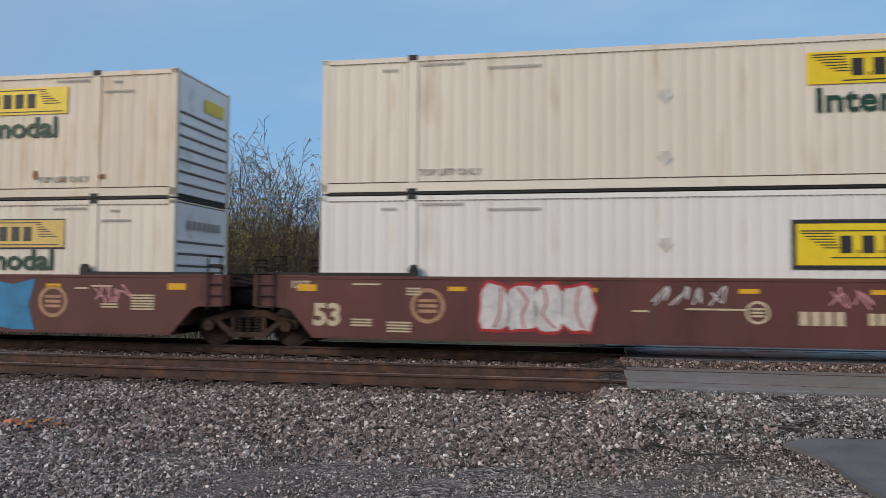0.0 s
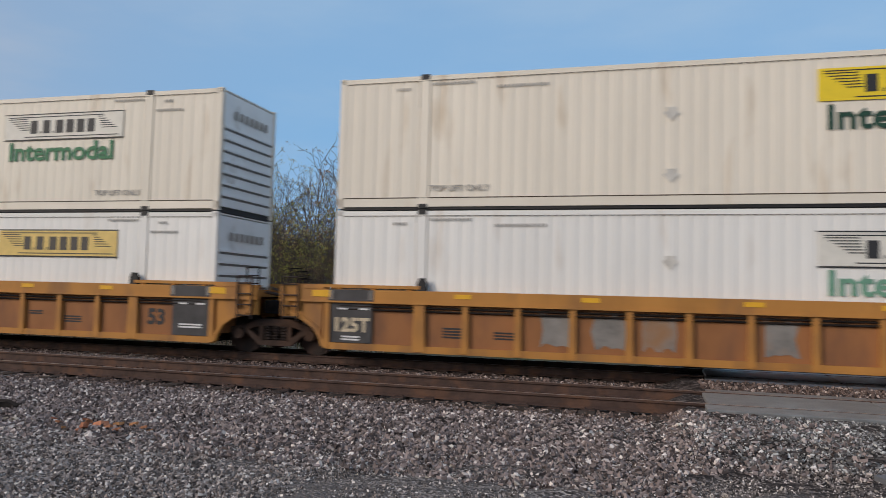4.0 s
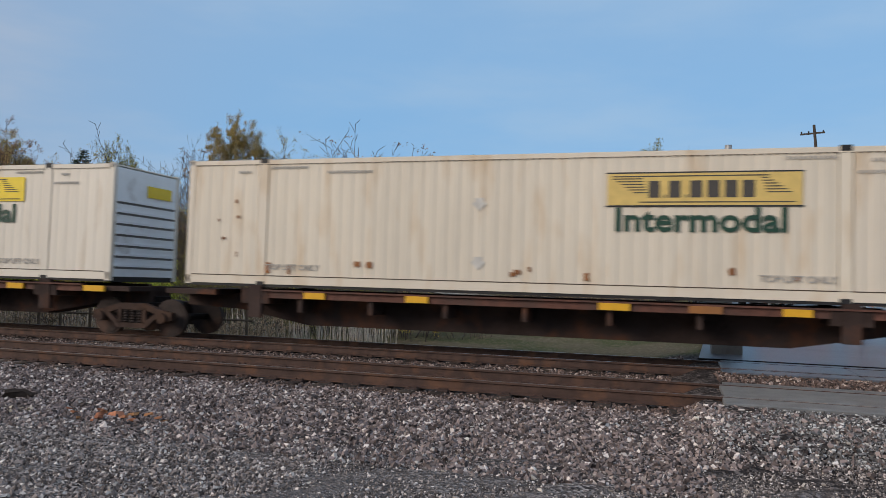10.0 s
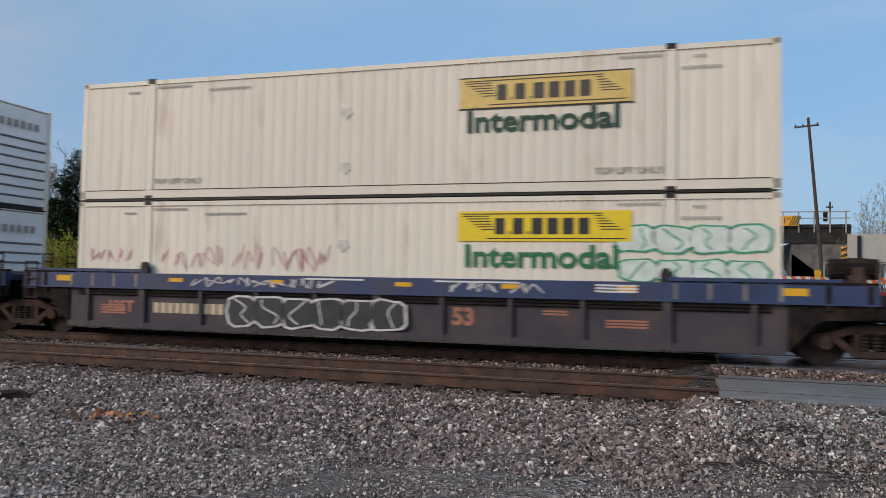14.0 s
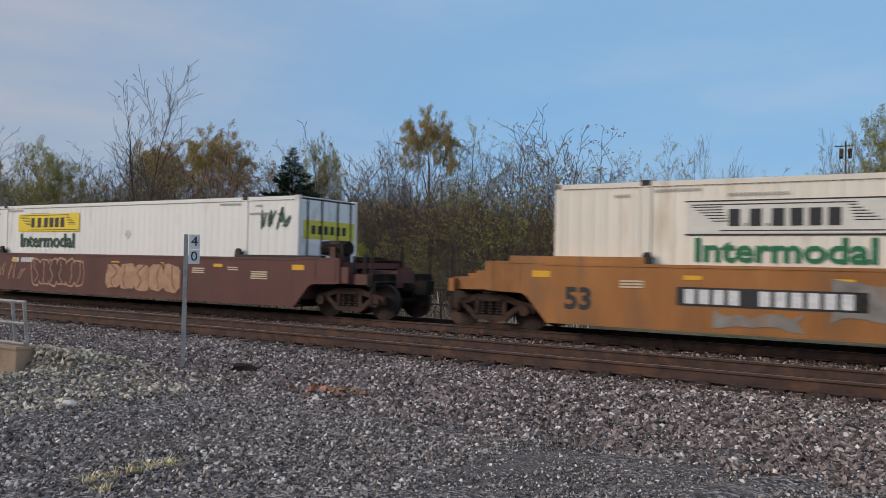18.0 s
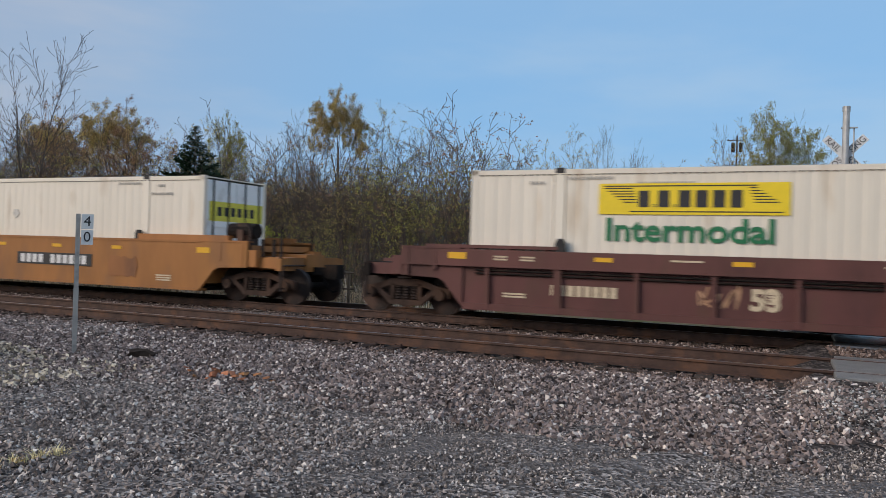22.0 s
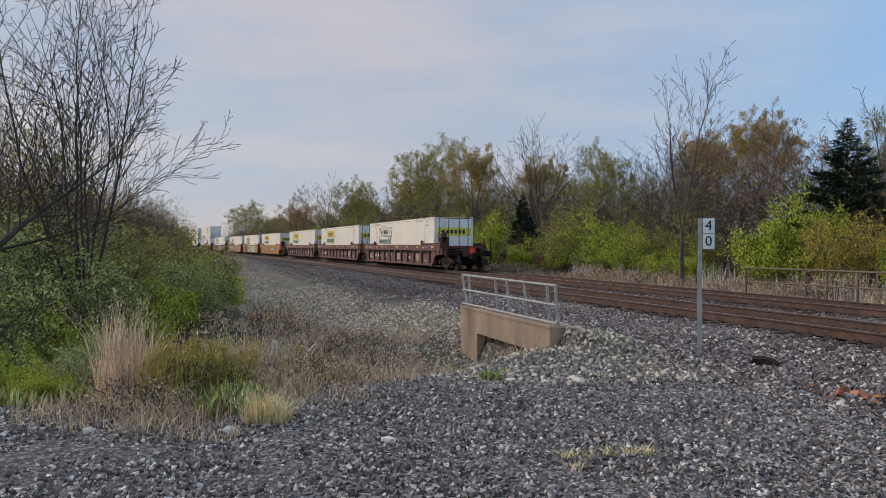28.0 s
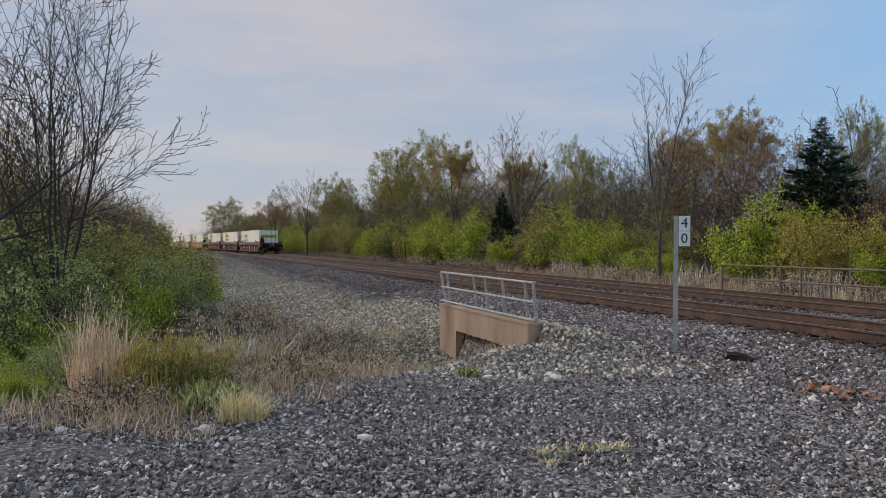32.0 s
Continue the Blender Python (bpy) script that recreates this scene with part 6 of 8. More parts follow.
def utility_pole(x, y, z, top, lean=0.0, arm=1.2, cans=0):
    th = thing("utility_pole", "weathered wooden utility pole with a short crossarm", "utility pole", pose(x, y, z, 0, lean, 0), group="utility poles")
    h = top - z
    part("pole", made(lambda bm: rod(bm, (0, 0, -0.5), (0, 0, h), 0.11, 10, 0.07)), M_POLEWOOD, th)
    part("crossarm", made(lambda bm: box(bm, -arm, arm * 0.7, -0.05, 0.05, h - 0.50, h - 0.42)), M_POLEWOOD, th)
    for xx in (-arm * 0.9, -arm * 0.4, arm * 0.6):
        part("insulator", made(lambda bm: rod(bm, (xx, 0, h - 0.42), (xx, 0, h - 0.32), 0.035, 8)), M_GREASE, th)
    for i in range(cans):
        part("transformer", made(lambda bm: rod(bm, (-0.35 + 0.7 * i, 0, h - 1.6), (-0.35 + 0.7 * i, 0, h - 0.75), 0.17, 12)), M_GREASE, th, "dark transformer can")


utility_pole(7.85, 44.5, 1.1, 10.7, -4.5, 0.72)
utility_pole(-4.6, 78.0, 1.5, 13.6, 0.0, 0.9, 2)
utility_pole(12.5, 68.0, 1.2, 8.5, 0.0, 0.3, 1)


def sign_board():
    th = thing("sign_board", "plain beige back of a road sign on two dark posts", "sign", pose(6.75, 29.3, 0.3))
    part("board", made(lambda bm: box(bm, -0.85, 0.85, -0.02, 0.02, 2.1, 3.05)), mat("beige_sign_back", (0.50, 0.46, 0.40), 0.6, var=0.06), th)
    for s in (-0.5, 0.55):
        part("post", made(lambda bm: box(bm, s - 0.05, s + 0.05, -0.10, -0.02, 0, 3.0)), M_BLACK, th)
    fe = thing("chain_fence", "grey chain-link fence beyond the road", "fence", pose(9.0, 34, 0.6))
    for i in range(6):
        part("post", made(lambda bm: rod(bm, (-3 + i * 1.6, 0, 0), (-3 + i * 1.6, 0, 1.9), 0.035, 8)), M_GALV, fe)
    part("top_rail", made(lambda bm: rod(bm, (-3, 0, 1.88), (5, 0, 1.88), 0.025, 6)), M_GALV, fe)
    part("mesh", made(lambda bm: [box(bm, x, x + 0.008, -0.004, 0.004, 0.05, 1.88) for x in np.arange(-3, 5, 0.12)] + [box(bm, -3, 5, -0.004, 0.004, z, z + 0.008) for z in np.arange(0.1, 1.88, 0.15)]), M_GALV, fe)


sign_board()


# ---------------------------------------------------------------- vehicles
M_CARW = mat("pearl_white_car_paint", (0.56, 0.54, 0.50), 0.25, var=0.03, coat=0.6)
M_CARB = mat("slate_blue_car_paint", (0.13, 0.16, 0.21), 0.25, var=0.05, coat=0.6)
M_GLASS = mat("dark_tinted_glass", (0.012, 0.014, 0.018), 0.06, var=0.0)
M_TYRE = mat("black_tyre_rubber", (0.02, 0.02, 0.02), 0.85, var=0.2)
M_PLASTIC = mat("black_trim", (0.025, 0.025, 0.027), 0.6, var=0.1)


def car_body(bm, outline, w, arch):
    """A car side outline (x, z) swept to a width, narrower above the waist."""
    rows = []
    for y, k in ((-w / 2, 0.0), (-w / 2 + 0.06, 1.0), (w / 2 - 0.06, 1.0), (w / 2, 0.0)):
        rows.append([bm.verts.new((x, y * (1 - 0.10 * max(0, z - 0.95)), z if k else z * 0.99 + 0.01)) for x, z in outline])
    n = len(outline)
    for a, b in zip(rows, rows[1:]):
        for i in range(n):
            j = (i + 1) % n
            bm.faces.new((a[i], a[j], b[j], b[i]))
    bm.faces.new(rows[0][::-1])
    bm.faces.new(rows[-1])


def wheel_part(th, x, y, r, s):
    t = part("wheel", made(lambda bm: rod(bm, (x, y - 0.11, r), (x, y + 0.11, r), r, 24)), M_TYRE, th, "black tyre on a dark alloy rim")
    part("rim", made(lambda bm: [rod(bm, (x, y + s * 0.10, r), (x, y + s * 0.118, r), r * 0.66, 20)] + [box(bm, x - r * 0.6, x + r * 0.6, *sorted((y + s * 0.116, y + s * 0.125)), r - 0.03, r + 0.03), box(bm, x - 0.03, x + 0.03, *sorted((y + s * 0.116, y + s * 0.125)), r * 0.4, r * 1.6)]), M_ALU, t, "dark spoked alloy rim")


def pickup():
    th = thing("pickup_truck", "white crew-cab pickup truck waiting beside the road", "pickup truck", pose(-3.15, 38.0, 1.06, 0, 0, 2))
    out = [(-2.50, 0.42), (-2.53, 0.95), (-2.45, 1.06), (-0.98, 1.08), (-0.80, 1.60), (-0.55, 1.72), (0.45, 1.73), (0.70, 1.66), (1.32, 1.13), (1.75, 1.10), (2.25, 1.02), (2.48, 0.88), (2.54, 0.60), (2.48, 0.35), (2.05, 0.30), (1.95, 0.55), (1.75, 0.74), (1.45, 0.74), (1.22, 0.55), (1.15, 0.32), (-1.15, 0.32), (-1.22, 0.55), (-1.45, 0.74), (-1.75, 0.74), (-1.97, 0.55), (-2.05, 0.40)]
    part("body", made(lambda bm: car_body(bm, out, 1.85, 0)), M_CARW, th)
    part("bed_floor", made(lambda bm: box(bm, -2.42, -1.02, -0.72, 0.72, 1.065, 1.10)), M_PLASTIC, th, "black bed cover")
    for s in (-1, 1):
        yy = s * 0.885
        for nm, pts in (("rear_window", [(-0.68, 1.16), (0.0, 1.16), (0.0, 1.58), (-0.42, 1.60), (-0.55, 1.52)]), ("front_window", [(0.06, 1.16), (1.10, 1.14), (0.66, 1.56), (0.06, 1.58)])):
            part(nm, made(lambda bm: prism(bm, pts, *sorted((yy, yy + s * 0.02)))), M_GLASS, th, "dark tinted side window")
        for x in (-1.58, 1.60):
            wheel_part(th, x, s * 0.83, 0.37, s)
        for x in (-0.35, 0.55):
            part("door_handle", made(lambda bm: box(bm, x - 0.09, x + 0.09, *sorted((s * 0.925, s * 0.945)), 1.02, 1.06)), M_PLASTIC, th, "black door handle")
        for x in (-1.58, 1.60):
            part("arch_trim", made(lambda bm: prism(bm, [(x + 0.50 * math.cos(q), 0.36 + 0.47 * math.sin(q)) for q in np.linspace(0.1, 3.04, 10)] + [(x + 0.42 * math.cos(q), 0.36 + 0.40 * math.sin(q)) for q in np.linspace(3.04, 0.1, 10)], *sorted((s * 0.915, s * 0.94)))), M_PLASTIC, th, "black wheel arch trim")
        for x in (-0.98, -0.72, 0.03, 1.16):
            part("door_seam", made(lambda bm: box(bm, x - 0.008, x + 0.008, *sorted((s * 0.90, s * 0.931)), 0.42, 1.12)), M_PLASTIC, th)
        part("mirror", made(lambda bm: box(bm, 0.92, 1.08, *sorted((s * 0.93, s * 1.10)), 1.14, 1.28)), M_PLASTIC, th, "black door mirror")
        part("headlight", made(lambda bm: box(bm, 2.28, 2.53, *sorted((s * 0.55, s * 0.925)), 0.80, 0.93)), mat("headlight_glass", (0.62, 0.66, 0.70), 0.15, var=0.05), th, "clear headlight")
        part("tail_light", made(lambda bm: box(bm, -2.545, -2.44, *sorted((s * 0.72, s * 0.93)), 0.80, 1.02)), mat("tail_light_red", (0.55, 0.02, 0.02), 0.2, var=0.05), th, "red tail light")
        part("wheel_trim", made(lambda bm: [box(bm, x - 0.5, x + 0.5, *sorted((s * 0.90, s * 0.932)), 0.30, 0.40) for x in (0.0,)]), M_PLASTIC, th, "black sill trim")
    part("windscreen", made(lambda bm: prism(bm, [(0.74, 1.655), (1.30, 1.16), (1.33, 1.16), (0.77, 1.665)], -0.74, 0.74)), M_GLASS, th, "dark windscreen")
    part("bumper", made(lambda bm: box(bm, 2.42, 2.57, -0.88, 0.88, 0.38, 0.58)), M_PLASTIC, th, "black front bumper")


pickup()


def sedan():
    th = thing("sedan_car", "slate blue sedan waiting on the road", "car", pose(3.9, 36.0, 0.78, 0, 0, 75))
    out = [(-2.25, 0.35), (-2.3, 0.80), (-2.1, 0.98), (-1.5, 1.02), (-0.8, 1.38), (-0.2, 1.45), (0.5, 1.42), (1.2, 1.02), (2.0, 0.90), (2.28, 0.70), (2.25, 0.35), (1.7, 0.30), (1.5, 0.6), (1.2, 0.6), (1.0, 0.30), (-1.0, 0.30), (-1.2, 0.6), (-1.5, 0.6), (-1.7, 0.30)]
    part("body", made(lambda bm: car_body(bm, out, 1.80, 0)), M_CARB, th)
    for s in (-1, 1):
        yy = s * 0.86
        part("side_window", made(lambda bm: prism(bm, [(-1.2, 1.04), (1.0, 1.04), (0.45, 1.36), (-0.7, 1.34)], *sorted((yy, yy + s * 0.02)))), M_GLASS, th, "dark side window")
        for x in (-1.35, 1.35):
            wheel_part(th, x, s * 0.80, 0.32, s)
        part("headlight", made(lambda bm: box(bm, 2.1, 2.27, *sorted((s * 0.5, s * 0.85)), 0.62, 0.76)), MATS["headlight_glass"], th, "clear headlight")
    part("windscreen", made(lambda bm: prism(bm, [(0.55, 1.40), (1.18, 1.04), (1.21, 1.05), (0.58, 1.42)], -0.7, 0.7)), M_GLASS, th, "dark windscreen")


sedan()


# ---------------------------------------------------------------- milepost, culvert, far railing
def milepost():
    x, y = -9.25, 7.66
    z = float(ground_z(x, y))
    th = thing("milepost", "grey milepost with white plates numbered 4 and 0", "milepost", pose(x, y, z, 0, 0, 50))
    h = 1.83 - z
    part("post", made(lambda bm: (box(bm, -0.030, -0.020, -0.02, 0.02, -0.4, h), box(bm, 0.020, 0.030, -0.02, 0.02, -0.4, h), box(bm, -0.030, 0.030, -0.024, -0.012, -0.4, h))), M_GALV, th, "galvanised channel post")
    part("sleeve", made(lambda bm: box(bm, -0.034, 0.034, -0.028, 0.026, 0.30, 0.95)), M_CONC, th)
    for i, n in enumerate("40"):
        zz = h - 0.11 - 0.225 * i
        p = part("number_plate", made(lambda bm: box(bm, 0.040, 0.200, -0.03, -0.024, zz - 0.108, zz + 0.108)), M_SIGNW, th, "white number plate")
        ob = part("lettering", text_mesh("lettering", n, 0.15, M_INK), None, p, f"black figure {n}")
        ob.location = (0.12, -0.034, zz)


milepost()


def culvert():
    y0 = 6.0
    th = thing("culvert_headwall", "buff concrete culvert headwall with a dark opening", "culvert", kind="structure")
    x0, x1, zt = -14.95, -10.75, 0.13
    bm = bmesh.new()
    prism(bm, [(x0, -1.6), (x0 + 0.95, -1.6), (x0 + 0.95, -0.30), (x1 - 0.5, -0.30), (x1 - 0.5, -1.6), (x1, -1.6), (x1, zt), (x0, zt)], y0, y0 + 0.32)
    bmesh.ops.bevel(bm, geom=[e for e in bm.edges if e.is_manifold], offset=0.018, segments=1, affect='EDGES')
    part("headwall", bm, M_WALLC, th)
    part("barrel", made(lambda bm: (box(bm, x0 + 0.8, x0 + 0.95, y0 + 0.3, y0 + 12, -1.6, -0.2), box(bm, x1 - 0.5, x1 - 0.35, y0 + 0.3, y0 + 12, -1.6, -0.2), box(bm, x0 + 0.8, x1 - 0.35, y0 + 0.32, y0 + 12, -0.26, -0.20), box(bm, x0 + 0.8, x1 - 0.35, y0 + 11.9, y0 + 12.0, -1.6, -0.2))), M_OLDCONC, th)
    part("cap_lip", made(lambda bm: box(bm, x0 - 0.02, x1 + 0.02, y0 - 0.02, y0 + 0.30, zt - 0.012, zt + 0.03)), M_WALLC, th)
    ra = thing("pipe_railing", "grey galvanised pipe railing on the culvert headwall", "railing")
    posts = (-15.15, -14.75, -13.28, -12.72, -11.95, -11.05, -10.75)
    ztop = 0.80
    for i, x in enumerate(posts):
        part("post", made(lambda bm: rod(bm, (x + 0.16 * (i == 0), y0 + 0.16, zt - 0.02), (x - 0.03, y0 + 0.10, ztop), 0.026, 8)), M_GALV, ra)
    for z in (ztop, zt + 0.36, zt + 0.07):
        part("rail_pipe", made(lambda bm: rod(bm, (posts[0], y0 + 0.11, z), (posts[-1] + 0.0, y0 + 0.11, z - 0.01), 0.022, 8)), M_GALV, ra)
    fr = thing("far_railing", "thin rusty pipe railing beyond the far track", "railing")
    rust = mat("rusty_pipe", (0.20, 0.15, 0.11), 0.8, 0.2, var=0.3, scale=8)
    yr = 20.2
    for x in (-23.2, -20.3, -19.4, -18.2, -15.9, -14.2, -12.4):
        part("post", made(lambda bm: rod(bm, (x, yr, -0.6), (x, yr, 0.67), 0.04, 8)), rust, fr)
    for z in (0.67, 0.17):
        part("rail_pipe", made(lambda bm: rod(bm, (-23.2, yr, z), (-12.2, yr, z + 0.03), 0.032, 8)), rust, fr)


culvert()
# ---------------------------------------------------------------- plants
M_BARK = mat("grey_bark", (0.135, 0.112, 0.097), 0.95, var=0.3, scale=8, bump=0.4, bscale=30, rand=0.25)
# bark colour lowered so the near trees read as silhouettes against the sky
M_BARKDARK = mat("silhouette_dark_bark", (0.085, 0.070, 0.060), 0.95, var=0.3, scale=8)
M_TWIG = mat("twig_bark", (0.135, 0.108, 0.092), 0.95, var=0.25, scale=6, rand=0.25)
L_CONIFER = mat("dark_conifer_needle", (0.032, 0.055, 0.030), 0.85, var=0.3, rand=0.5, island=True)
L_PALE = mat("pale_dry_seedhead", (0.80, 0.67, 0.38), 0.9, var=0.2, rand=0.3, island=True)
L_BROWNGRASS = mat("brown_dry_stem", (0.62, 0.46, 0.30), 0.9, var=0.2, rand=0.4, island=True)


def leafy(name, color, rand=0.45, through=0.35):
    """Leaf colour that varies from leaf to leaf and lets some light through."""
    m = mat(name, color, 0.8, var=0.15, rand=rand, island=True)
    nt = m.node_tree
    b, out = nt.nodes["Principled BSDF"], nt.nodes["Material Output"]
    tr, mx = nt.nodes.new("ShaderNodeBsdfTranslucent"), nt.nodes.new("ShaderNodeMixShader")
    nt.links.new(b.inputs["Base Color"].links[0].from_socket, tr.inputs["Color"])
    mx.inputs[0].default_value = through
    nt.links.new(b.outputs[0], mx.inputs[1])
    nt.links.new(tr.outputs[0], mx.inputs[2])
    nt.links.new(mx.outputs[0], out.inputs["Surface"])
    return m


L_YELLOW = leafy("yellowing_leaf", (0.46, 0.36, 0.09), 0.6)
L_TAN = leafy("tan_leaf", (0.44, 0.33, 0.13), 0.6)
L_RUST = leafy("russet_leaf", (0.33, 0.20, 0.12), 0.6)
L_OLIVE = leafy("olive_leaf", (0.33, 0.30, 0.09), 0.7)
L_GREEN = leafy("bright_shrub_leaf", (0.40, 0.44, 0.07), 0.75)
L_DEEP = leafy("deep_green_leaf", (0.36, 0.39, 0.15), 0.75)


class Growth:
    """Collects round limbs and leaves as plain vertex and face lists."""

    def __init__(self, seed):
        self.r = random.Random(seed)
        self.v, self.f = [], []
        self.tv, self.tf = [], []
        self.thin, self.split = 0.008, 0.030
        self.lv, self.lf = [], []
        self.tips = []

    def limb(self, p, q, r0, r1, sides=4):
        thick = r0 > self.split
        r0, r1 = max(r0, self.thin), max(r1, self.thin * 0.8)
        V, F = (self.v, self.f) if thick else (self.tv, self.tf)
        d = (q - p)
        if d.length < 1e-4:
            return
        a = d.orthogonal().normalized()
        b = d.normalized().cross(a)
        k = len(V)
        for c, r in ((p, r0), (q, r1)):
            for i in range(sides):
                t = 2 * math.pi * i / sides
                V.append(tuple(c + (a * math.cos(t) + b * math.sin(t)) * r))
        for i in range(sides):
            j = (i + 1) % sides
            F.append((k + i, k + j, k + sides + j, k + sides + i))

    def grow(self, p, d, length, r, depth, up=0.25, spread=0.55, kids=(2, 4), bend=0.12, steps=3):
        for s in range(steps):
            d = (d + Vector((self.r.gauss(0, bend), self.r.gauss(0, bend), self.r.gauss(0, bend) + up * 0.15))).normalized()
            q = p + d * (length / steps)
            r2 = r * (0.86 if depth else 0.6)
            self.limb(p, q, r, r2, 6 if r > 0.06 else 3)
            p, r = q, r2
            if depth and s >= 1 and self.r.random() < 0.65:
                self.fork(p, d, length, r, depth, up, spread, bend, steps)
            if depth <= 1:
                self.tips.append((p.copy(), d.copy()))
        if depth:
            for _ in range(self.r.randint(*kids)):
                self.fork(p, d, length, r, depth, up, spread, bend, steps)

    def fork(self, p, d, length, r, depth, up, spread, bend, steps):
        side = Vector((self.r.gauss(0, 1), self.r.gauss(0, 1), self.r.gauss(0, 0.5))).normalized()
        nd = (d + side * spread * self.r.uniform(0.6, 1.4) + Vector((0, 0, up))).normalized()
        self.grow(p, nd, length * self.r.uniform(0.55, 0.80), r * self.r.uniform(0.45, 0.68), depth - 1, up, spread, (2, 3), bend, max(2, steps - (depth < 3)))

    def leader(self, p, d, length, r, depth, angle=0.7, ratio=0.42, every=0.32, up=0.05, wob=0.05, bare=0.25):
        """A long tapering stem that carries side branches all along, each branched in turn."""
        n = max(3, int(length / every))
        roll = self.r.uniform(0, 6.28)
        for i in range(n):
            k = i / n
            d = (d + Vector((self.r.gauss(0, wob), self.r.gauss(0, wob), self.r.gauss(0, wob) + up))).normalized()
            q = p + d * (length / n) * self.r.uniform(0.8, 1.2)
            ra, rb = r * (1 - 0.88 * k), r * (1 - 0.88 * (k + 1 / n))
            self.limb(p, q, ra, rb, 6 if ra > 0.05 else 3)
            p = q
            if depth and k > bare and self.r.random() < 0.85:
                roll += 2.4 + self.r.gauss(0, 0.5)
                a = d.orthogonal().normalized()
                a.rotate(Matrix.Rotation(roll, 3, d))
                t = angle * self.r.uniform(0.7, 1.3)
                nd = d * math.cos(t) + a * math.sin(t)
                self.leader(p, nd, length * ratio * (1.12 - 0.75 * k) * self.r.uniform(0.6, 1.25), rb * self.r.uniform(0.4, 0.62), depth - 1, angle, ratio * 0.95, every * 0.72, up * 1.1, wob * 1.3, 0.12)
            if depth <= 1:
                self.tips.append((p.copy(), d.copy()))

    def leaf(self, p, size, droop=0.0):
        n = Vector((self.r.gauss(0, 1), self.r.gauss(0, 1), self.r.gauss(0.3, 1))).normalized()
        a = n.orthogonal().normalized() * size
        a.rotate(Matrix.Rotation(self.r.uniform(0, 6.28), 3, n))
        b = n.cross(a) * 0.55
        k = len(self.lv)
        self.lv += [tuple(p - a), tuple(p + b), tuple(p + a), tuple(p - b)]
        self.lf.append((k, k + 1, k + 2, k + 3))

    def leaves(self, count, size, jitter, low=0.0):
        tips = [t for t in self.tips if t[0].z >= low] or self.tips
        for _ in range(count // 9):
            p, d = self.r.choice(tips)
            c = p + Vector((self.r.gauss(0, jitter), self.r.gauss(0, jitter), self.r.gauss(0, jitter)))
            for _ in range(9):
                self.leaf(c + Vector((self.r.gauss(0, 2.2 * size), self.r.gauss(0, 2.2 * size), self.r.gauss(0, 1.5 * size))), size * self.r.uniform(0.6, 1.4))


def finish(g, name, label, category, leaf=None, trunk_mat=None, group="", twig_mat=None):
    th = thing(name, label, category, group=group)
    if g.f:
        part("trunk" if category == "tree" else "stem_clump", raw_mesh("trunk", g.v, g.f, trunk_mat or M_TWIG, True), None, th)
    if g.tf:
        tagged(part("brushwood", raw_mesh("brushwood", g.tv, g.tf, twig_mat or M_TWIG, True), None, th), kind="stuff")
    if g.lf:
        part("crown" if category == "tree" else "foliage", raw_mesh("crown", g.lv, g.lf, leaf), None, th)
    return th


def scaled(g, h):
    k = h / max(v[2] for v in g.v + g.tv)
    g.v, g.tv = [(x * k, y * k, z * k) for x, y, z in g.v], [(x * k, y * k, z * k) for x, y, z in g.tv]
    g.tips = [(p * k, d) for p, d in g.tips]


def tree_kind(seed, label, leaf=None, count=0, size=0.03, h=10.0, stems=4, tilt=0.38, trunk=2.2, r=0.11, angle=0.7, ratio=0.40, every=0.34, up=0.03, depth=3, jitter=0.16, low=0.0, thin=0.008, bark=None, group="lineside trees", split=0.030):
    """A short trunk that parts into several leaders, each branched to fine twigs."""
    g = Growth(seed)
    g.thin, g.split = thin, split
    fork = Vector((0, 0, trunk))
    g.limb(Vector((0, 0, -0.4)), fork, r * 1.5, r * 1.25, 8)
    for i in range(stems):
        a = 6.28 * (i + g.r.uniform(-0.3, 0.3)) / stems
        k = tilt * (g.r.uniform(0.7, 1.3) if i else 0.25)
        d = Vector((math.cos(a) * k, math.sin(a) * k, 1)).normalized()
        g.leader(fork + Vector((0, 0, g.r.uniform(-0.9, 0.1))), d, (h - trunk) * g.r.uniform(0.78, 1.05), r * g.r.uniform(0.6, 0.85), depth, angle, ratio, every, up)
    scaled(g, h)
    if leaf:
        g.leaves(count, size, jitter, low)
    return finish(g, "tree", label, "tree", leaf, bark or M_BARK, group, bark or M_TWIG)


def shrub_kind(seed, label, leaf, count, size, w, h, stems=24, depth=2, jitter=0.12, name="shrub", lean=0.5, angle=0.75, ratio=0.42, every=0.24, r=0.016):
    """A clump of leaders of uneven height, leaning out from the middle."""
    g = Growth(seed)
    g.split, g.thin = 9.0, 0.009
    for s in range(stems):
        a, rr = g.r.uniform(0, 6.28), math.sqrt(g.r.random())
        b = Vector((math.cos(a) * rr * w * 0.6, math.sin(a) * rr * w * 0.45, -0.1))
        d = Vector((b.x / w * lean + g.r.gauss(0, 0.12), b.y / w * lean + g.r.gauss(0, 0.12), 1)).normalized()
        ln = h * g.r.uniform(0.55, 1.0) * (1 - 0.30 * rr * rr)
        g.leader(b, d, ln, r * ln, depth, angle, ratio, every, 0.02, 0.07, 0.15)
    scaled(g, h)
    g.leaves(count, size, jitter)
    return finish(g, name, label, "shrub", leaf, M_TWIG, "lineside shrubs")


